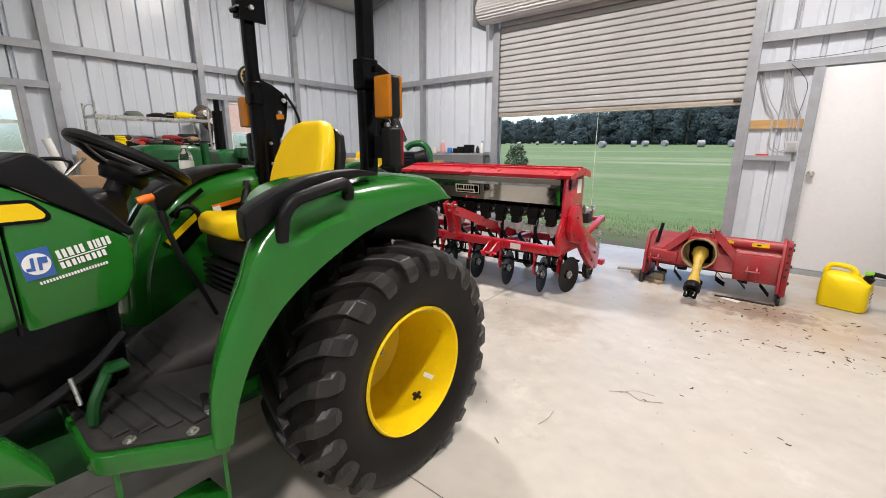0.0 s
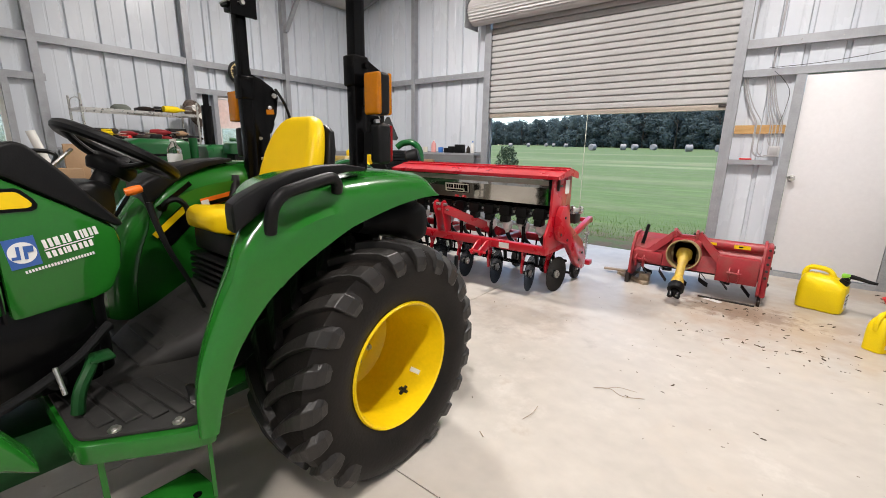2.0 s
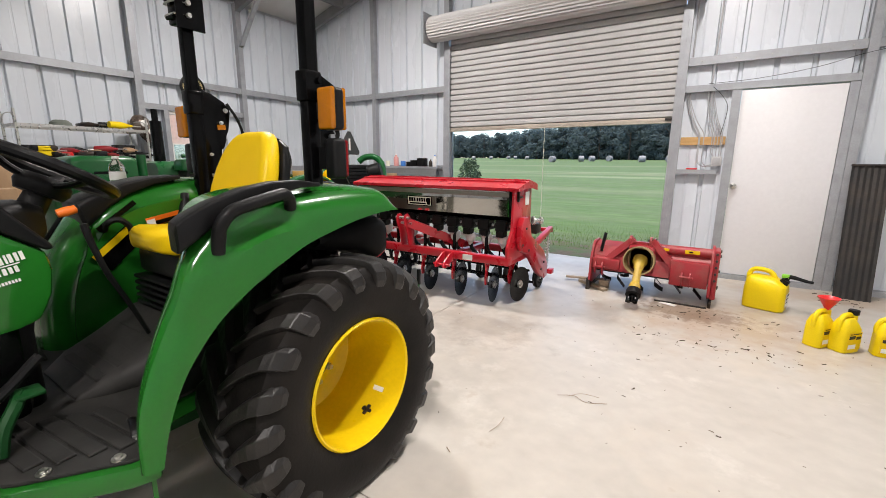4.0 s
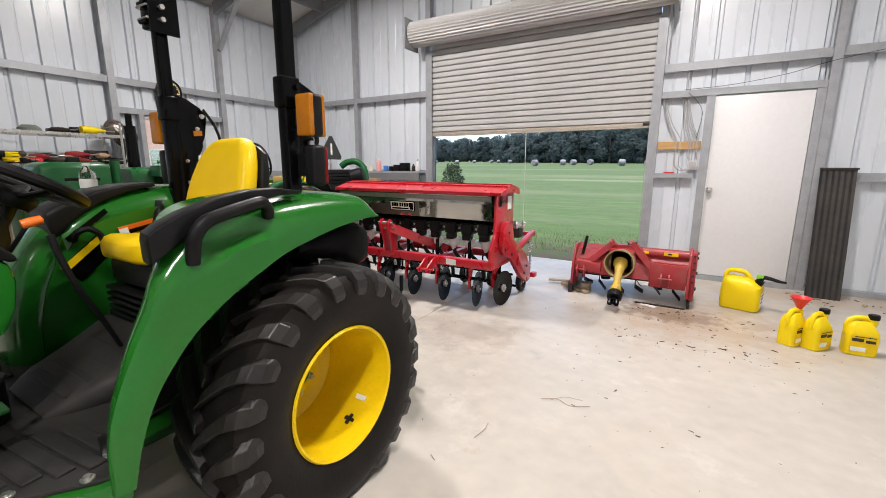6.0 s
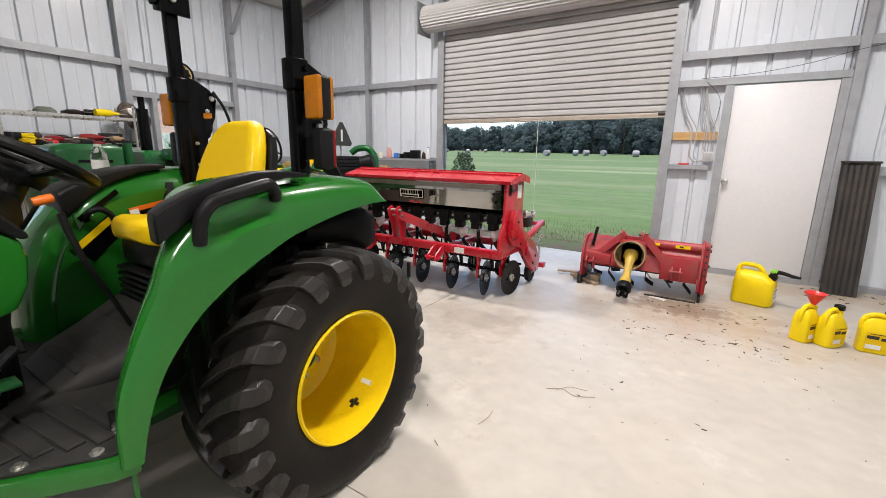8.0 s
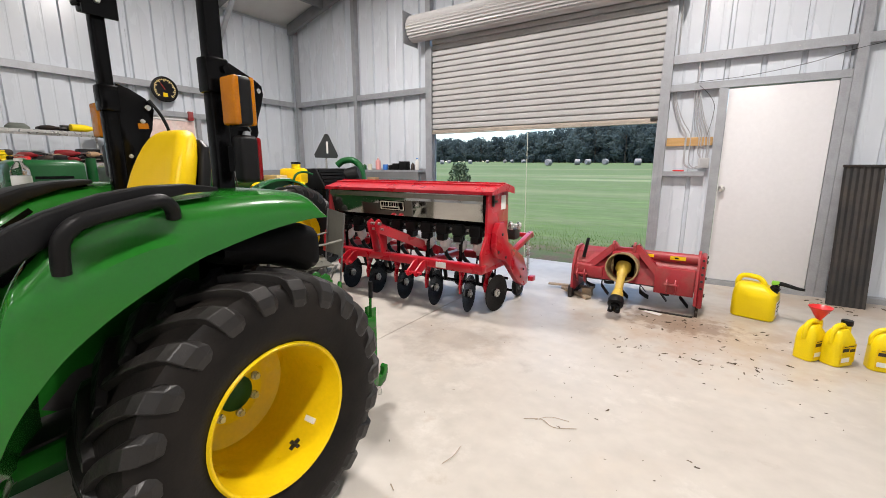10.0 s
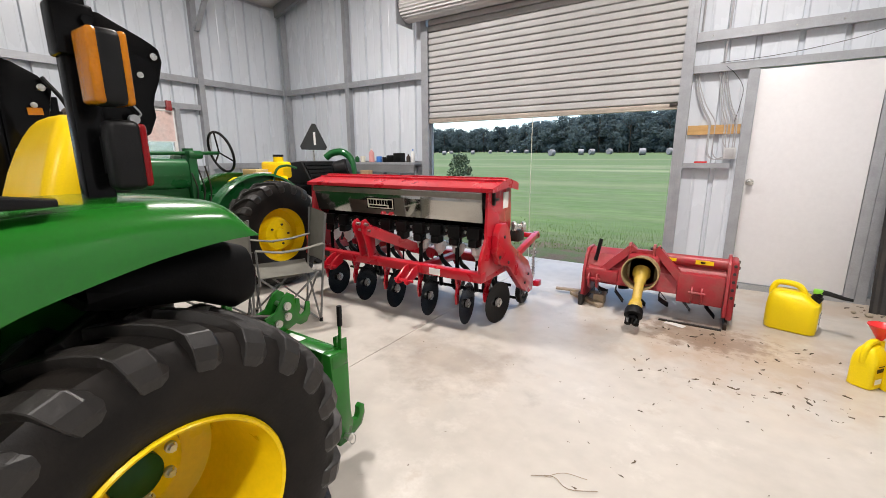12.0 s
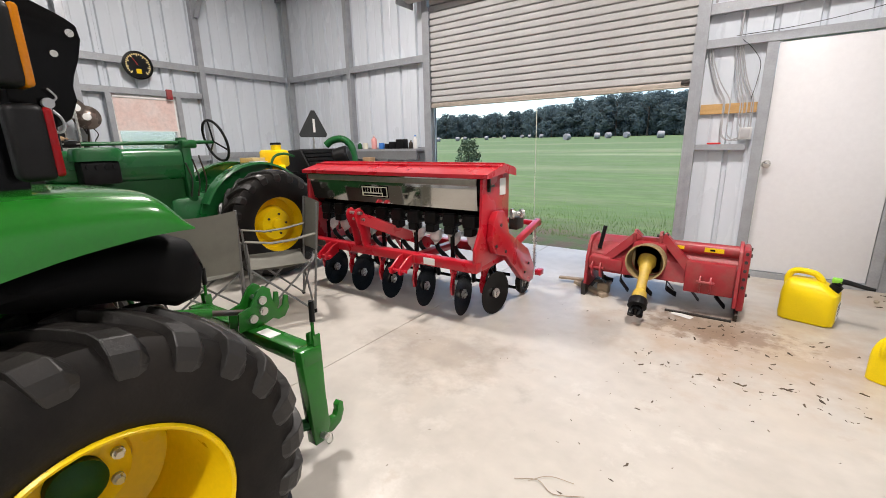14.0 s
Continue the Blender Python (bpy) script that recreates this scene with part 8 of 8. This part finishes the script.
# ---------------------------------------------------------------- dark sheet leaning by the door
b_ = B()
rows = []
for k in range(13):
    x = 1.125 + 0.275 * k / 12
    dy = 0.012 * (k % 2)
    rows.append([(x, 5.40 + dy, 0.0), (x, 5.62 + dy, 1.27), (x, 5.626 + dy, 1.27), (x, 5.408 + dy, 0.0)])
loft(b_, rows)
sheet = single("leaning_sheet", b_, RUSTY, "dark rusty ribbed sheet leaning on the wall", "metal sheet", "", False)
part("top_strip", box(B(), 1.12, 1.41, 5.605, 5.63, 1.265, 1.285, 0.002), DARK_STEEL, sheet, smooth=False)

# more tools heaped on the rack's second shelf
for k, (x, y, a, mt_, lab, sc) in enumerate(((-5.98, 1.70, 200, RED_PLASTIC, "red impact driver lying on the rack", 0.9), (-5.99, 1.86, 300, BLACK, "black cordless drill lying on the rack", 1.0),
                                            (-5.97, 2.12, 20, RED_WORN, "worn red hand tool lying on the rack", 0.9), (-5.98, 2.42, 60, BLACK, "black cordless driver lying on the rack", 1.1),
                                            (-6.2, 1.75, 10, RED_PLASTIC, "red cordless saw lying on the rack", 1.3))):
    power_tool(x, y, 1.301, a, mt_, lab, sc)

_rk = random.Random(21)
for k in range(13):
    mt_, lab = ((RED_WORN, "worn red hand tool lying on the rack"), (BLACK, "black cordless driver lying on the rack"), (DARK_STEEL, "dark steel hand tool lying on the rack"), (BROWN, "brown-handled tool lying on the rack"))[k % 4]
    power_tool(-6.0 + _rk.uniform(-0.14, 0.06), 1.42 + 0.083 * k, 1.301 + 0.03 * (k % 3), _rk.random() * 360, mt_, lab, _rk.uniform(0.8, 1.2))

# ---------------------------------------------------------------- bench corner behind the tractor's cowl
bench = thing("work_bench", (-5.25, 0.75, 0.0), "small dark workbench cluttered with boxes", "workbench")
part("bench_top", box(B(), -5.65, -4.85, 0.30, 1.25, 0.84, 0.88, 0.005), WOOD_GREY, bench)
for x in (-5.60, -4.90):
    for y in (0.35, 1.20):
        part("leg", box(B(), x - 0.03, x + 0.03, y - 0.03, y + 0.03, 0, 0.84), WOOD_GREY, bench, smooth=False)
cb = single("cardboard_box", box(B(), -5.15, -4.92, 0.82, 1.05, 0.881, 1.03, 0.004), BROWN, "brown cardboard box on the bench", "box", "", False)
part("box_flap", box(B(), -5.15, -4.92, 0.90, 0.93, 1.0305, 1.032), WOOD, cb, smooth=False)
single("white_tube", cyl(B(), (-5.3, 0.92, 0.881), (-5.32, 0.80, 1.36), 0.035, n=16), WHITE, "white plastic tube leaning on the bench", "tube")
single("dark_board", box(B(), -5.32, -5.28, 1.0, 1.18, 0.881, 1.25, 0.004), BROWN, "dark brown board standing on the bench", "board")
single("jug_white", lathe(B(), [(0.05, 0), (0.055, 0.01), (0.055, 0.13), (0.02, 0.17), (0.02, 0.2), (0.0, 0.2)], (-5.05, 0.70, 0.881), (0, 0, 1), 16), CREAM, "cream plastic bottle on the bench", "bottle")
stool = thing("shop_chair", (-4.55, 0.68, 0.0), "black shop chair with a pierced backrest", "chair")
bm = B()
tube(bm, [(-4.55, 0.57, 1.15), (-4.55, 0.60, 1.185), (-4.55, 0.69, 1.195), (-4.55, 0.78, 1.185), (-4.55, 0.81, 1.15), (-4.56, 0.78, 1.08), (-4.57, 0.74, 1.02), (-4.57, 0.69, 1.0), (-4.57, 0.64, 1.02), (-4.56, 0.60, 1.08), (-4.55, 0.57, 1.15), (-4.55, 0.59, 1.175)], 0.028, 8, 4, 0.6)
part("backrest", bm, BLACK, stool)
part("back_post", tube(B(), [(-4.58, 0.69, 1.0), (-4.60, 0.69, 0.8), (-4.52, 0.69, 0.62)], 0.018, 8), BLACK, stool)
part("seat", lathe(B(), [(0.0, 0.0), (0.19, 0.0), (0.20, 0.03), (0.18, 0.06), (0.0, 0.065)], (-4.42, 0.69, 0.58), (0, 0, 1), 24), BLACK, stool)
part("column", cyl(B(), (-4.42, 0.69, 0.06), (-4.42, 0.69, 0.58), 0.025, n=12), DARK_STEEL, stool)
for k in range(5):
    a = k * 1.2566
    part("leg", cyl(B(), (-4.42, 0.69, 0.09), (-4.42 + 0.26 * math.cos(a), 0.69 + 0.26 * math.sin(a), 0.02), 0.02, n=8), BLACK, stool)

# ---------------------------------------------------------------- cans, jugs and debris on the floor
def fuel_can(cx, cy, a):
    t = thing("fuel_can", (cx, cy, 0), "bright yellow plastic fuel can with black spout", "fuel can")
    m = pose(cx, cy, 0, 0, 0, a)

    def put(name, bm, mt, label=""):
        for v in bm.verts:
            v.co = m @ v.co
        return part(name, bm, mt, t, label)
    bm = B()
    rings = []
    for z, w, d, sx in ((0.0, 0.27, 0.19, 0.0), (0.01, 0.30, 0.215, 0.0), (0.05, 0.31, 0.225, 0.0), (0.18, 0.31, 0.225, 0.0), (0.225, 0.30, 0.215, 0.0), (0.255, 0.26, 0.19, -0.015), (0.285, 0.20, 0.14, -0.03), (0.298, 0.13, 0.10, -0.04)):
        rings.append([(px + sx, py, z) for px, py in rounded(w, d, min(w, d) * 0.22, 4)])
    loft(bm, rings)
    put("body", bm, YELLOW_PLASTIC, "yellow blow-moulded body")
    bm = B()
    tube(bm, [(-0.135, 0, 0.23), (-0.135, 0, 0.30), (-0.10, 0, 0.345), (0.0, 0, 0.342), (0.045, 0, 0.30), (0.05, 0, 0.26)], 0.021, 10, 5)
    put("handle", bm, YELLOW_PLASTIC)
    bm = B()
    cyl(bm, (0.105, 0, 0.235), (0.13, 0, 0.285), 0.036, 0.034, 16)
    put("collar", bm, BLACK)
    bm = B()
    tube(bm, [(0.125, 0, 0.28), (0.14, 0, 0.312), (0.18, 0, 0.315), (0.26, 0, 0.30), (0.31, 0, 0.297)], lambda u: 0.024 - 0.014 * u, 10, 5)
    put("spout", bm, BLACK, "black spout")
    bm = B()
    box(bm, 0.095, 0.15, -0.02, 0.02, 0.30, 0.335, 0.008)
    put("trigger", bm, LIME, "lime green trigger")
    bm = B()
    box(bm, 0.1555, 0.1575, -0.07, 0.07, 0.05, 0.17, 0.0)
    put("label_panel", bm, WHITE, "printed white label")
    bm = B()
    for k in range(3):
        box(bm, 0.158, 0.1595, -0.055, 0.05 - 0.02 * k, 0.145 - 0.03 * k, 0.157 - 0.03 * k)
    put("label_text", bm, BLACK_PAINT)
    return t


fuel_can(0.535, 4.66, -14)


def oil_jug(cx, cy, a, cap, label, wide=1.0):
    t = thing("oil_jug", (cx, cy, 0), label, "oil jug", "oil jugs")
    m = pose(cx, cy, 0, 0, 0, a)

    def put(name, bm, mt, lab=""):
        for v in bm.verts:
            v.co = m @ v.co
        return part(name, bm, mt, t, lab)
    bm = B()
    rings = []
    for z, w, d, sx in ((0.0, 0.15, 0.105, 0.0), (0.006, 0.162, 0.118, 0.0), (0.13, 0.162, 0.118, 0.0), (0.165, 0.158, 0.114, 0.0), (0.20, 0.13, 0.095, -0.008), (0.225, 0.10, 0.075, -0.012), (0.24, 0.07, 0.06, -0.005)):
        rings.append([(px * wide + sx, py, z) for px, py in rounded(w, d, d * 0.28, 4)])
    loft(bm, rings)
    put("body", bm, YELLOW_PLASTIC, "yellow plastic body")
    bm = B()
    tube(bm, [(-0.072 * wide, 0, 0.15), (-0.074 * wide, 0, 0.20), (-0.055 * wide, 0, 0.246), (-0.01, 0, 0.262), (0.03, 0, 0.25), (0.04, 0, 0.225)], 0.0165, 10, 5)
    put("handle", bm, YELLOW_PLASTIC)
    nk = 0.045 * wide
    bm = B()
    cyl(bm, (nk, 0, 0.215), (nk, 0, 0.262), 0.026, 0.024, 16)
    put("neck", bm, YELLOW_PLASTIC)
    bm = B()
    if cap == "cap":
        lathe(bm, [(0.030, 0.258), (0.031, 0.26), (0.031, 0.288), (0.028, 0.291), (0.0, 0.291)], (nk, 0, 0), (0, 0, 1), 20)
        put("cap", bm, BLACK, "black screw cap")
    else:
        bm.free()
    bm = B()
    box(bm, -0.062 * wide, 0.062 * wide, -0.0615, -0.0595, 0.025, 0.15)
    lab = put("label_panel", bm, YELLOW, "yellow printed label")
    bm = B()
    box(bm, -0.055 * wide, 0.0 * wide, -0.063, -0.0617, 0.105, 0.128)
    box(bm, 0.01 * wide, 0.055 * wide, -0.063, -0.0617, 0.10, 0.12)
    box(bm, -0.045 * wide, 0.055 * wide, -0.063, -0.0617, 0.137, 0.142)
    put("label_text", bm, DARK_STEEL)
    bm = B()
    box(bm, -0.055 * wide, 0.015 * wide, -0.063, -0.0617, 0.035, 0.065)
    put("label_box", bm, WHITE)
    return t


oil_jug(0.79, 3.87, 52, "none", "yellow oil jug with a red funnel in its neck")
oil_jug(0.925, 3.86, 48, "cap", "yellow oil jug with black screw cap")
oil_jug(1.165, 3.90, 4, "cap", "wide yellow oil jug on the floor", 1.12)
ca, sa = math.cos(radians(52)), math.sin(radians(52))
fx, fy = 0.79 + 0.045 * ca, 3.87 + 0.045 * sa
bm = B()
lathe(bm, [(0.010, 0.225), (0.012, 0.262), (0.060, 0.345), (0.064, 0.347), (0.064, 0.352), (0.056, 0.345), (0.010, 0.266), (0.008, 0.225)], (fx, fy, 0), (0, 0, 1), 24, closed=True)
single("funnel", bm, RED_PLASTIC, "small red funnel stuck in the jug's neck", "funnel")

# water bottle on the far fender
bm = B()
WB = V(-2.29, 0.86, 1.158)
lathe(bm, [(0.028, 0.0), (0.032, 0.005), (0.032, 0.075), (0.028, 0.09), (0.013, 0.112), (0.012, 0.118)], WB, (0, 0, 1), 18)
wb = single("water_bottle", bm, CLEAR, "clear water bottle standing on the fender", "bottle")
part("cap", cyl(B(), WB + V(0, 0, 0.118), WB + V(0, 0, 0.130), 0.014, n=14), WHITE, wb)
bm = B()
lathe(bm, [(0.0325, 0.02), (0.0328, 0.022), (0.0328, 0.056), (0.0325, 0.058)], WB, (0, 0, 1), 18, ends=False)
part("paper_label", bm, WHITE, wb)

# paper, planks and sticks by the tiller
single("paper_scrap", box(B(), -0.07, 0.07, -0.03, 0.03, 0.001, 0.003, 0, pose(-0.20, 4.27, 0, 0, 0, -20)), WHITE, "scrap of white paper on the floor", "paper", "", False)
for k, (x, y, a, ln, w, h, z, lab) in enumerate(((-1.02, 4.62, 12, 0.46, 0.05, 0.018, 0.03, "pale split board by the tiller"), (-0.93, 4.47, -38, 0.40, 0.06, 0.03, 0.0, "short rough plank by the tiller"))):
    single("wood_scrap", box(B(), -ln / 2, ln / 2, -w / 2, w / 2, z, z + h, 0.003, pose(x, y, 0, 0, 0, a)), WOOD_GREY, lab, "wood scrap", "scraps by the tiller")
single("wood_block", box(B(), -0.86, -0.77, 4.42, 4.52, 0.0, 0.09, 0.006), WOOD_GREY, "wooden block under the tiller", "wood block")
single("floor_bar", box(B(), -0.32, 0.10, 4.30, 4.325, 0.0, 0.012, 0.002, Matrix.Translation((0, 0, 0))), DARK_STEEL, "flat rusty bar on the floor", "bar", "", False)


def twig(pts, r, label):
    return single("twig", tube(B(), pts, r * 0.8, 6, 4), WOOD_GREY, label, "twig", "twigs on the floor")


twig([(-0.55, 2.16, 0.004), (-0.47, 2.20, 0.006), (-0.40, 2.17, 0.004), (-0.30, 2.22, 0.004)], 0.0018, "dry forked twig on the concrete")
twig([(-0.50, 2.18, 0.004), (-0.44, 2.24, 0.008), (-0.35, 2.26, 0.004)], 0.0014, "dry thin twig on the concrete")
twig([(-0.72, 1.66, 0.004), (-0.70, 1.72, 0.012), (-0.70, 1.78, 0.02)], 0.002, "dry grass stem on the concrete")
twig([(-0.83, 1.45, 0.004), (-0.80, 1.43, 0.004)], 0.003, "short twig on the concrete")


def leaf_mesh(seed):
    r = random.Random(seed)
    b_ = B()
    n = 7
    ring = [(0.024 * math.cos(2 * math.pi * i / n) * r.uniform(0.35, 1.2), 0.0075 * math.sin(2 * math.pi * i / n) * r.uniform(0.3, 1.4) + 0.004 * r.uniform(-1, 1), 0.003 * r.random()) for i in range(n)]
    lo = [b_.verts.new((x, y, 0.0005)) for x, y, z in ring]
    hi = [b_.verts.new((x * 0.9, y * 0.9, z + 0.002)) for x, y, z in ring]
    b_.faces.new(hi)
    b_.faces.new(lo[::-1])
    for i in range(n):
        j = (i + 1) % n
        b_.faces.new((lo[i], lo[j], hi[j], hi[i]))
    me = bpy.data.meshes.new("dirt_clod")
    b_.to_mesh(me)
    b_.free()
    me.materials.append(LEAF_DRY)
    return me


_lm = [leaf_mesh(s) for s in range(6)]
_lr = random.Random(11)
SPOTS = [(0.2045, 2.233, 0.7), (-0.212, 2.47, 0.9), (-0.24, 2.36, 0.5), (0.06, 2.05, 0.4)]
for cx, cy, spread, many, most in ((0.0, 4.12, 0.22, 34, 1.2), (0.35, 3.95, 0.28, 24, 1.1), (0.30, 3.40, 0.17, 26, 1.4), (-0.15, 3.45, 0.16, 16, 1.1), (0.60, 3.50, 0.14, 18, 1.3), (0.05, 3.75, 0.4, 24, 0.7)):
    for k in range(many):
        SPOTS.append((cx + _lr.gauss(0, spread), cy + _lr.gauss(0, spread * 0.45), 0.2 + (most - 0.2) * _lr.random() ** 2))
for k in range(46):
    SPOTS.append((-0.1 + _lr.gauss(0, 0.55), 3.0 + _lr.gauss(0, 0.5), 0.15 + 0.5 * _lr.random() ** 2))
for k in range(46):
    SPOTS.append((_lr.uniform(-1.2, 1.3), _lr.uniform(1.3, 4.3), 0.12 + 0.35 * _lr.random() ** 2))
for k in range(40):
    SPOTS.append((_lr.uniform(1.0, 2.3), 5.35 + _lr.gauss(0, 0.14), _lr.uniform(0.4, 1.5)))
for x, y, sc in SPOTS:
    if y < 5.6:
        o = new("dirt_clod", _lm[_lr.randrange(6)])
        o.matrix_basis = pose(x, y, 0, 0, 0, _lr.random() * 360) @ Matrix.Diagonal((sc, sc, sc, 1))
        tagged(o, "dry brown leaf and dirt crumb on the concrete", "debris", "crumbs on the floor")
for k, (x, y, r) in enumerate(((1.10, 5.28, 0.028), (1.02, 5.33, 0.018), (1.55, 5.30, 0.022))):
    b_ = B()
    bmesh.ops.create_icosphere(b_, subdivisions=2, radius=r)
    for v in b_.verts:
        v.co = v.co * (1 + 0.25 * noise.noise(v.co * 40 + V(k, 0, 0)))
        v.co.z *= 0.7
        v.co += V(x, y, r * 0.66)
    single("stone", b_, surface("stone", (0.42, 0.36, 0.27), 0.8, amount=0.5, scale=30, bump=0.2), "small tan stone by the wall", "stone", "stones by the wall")
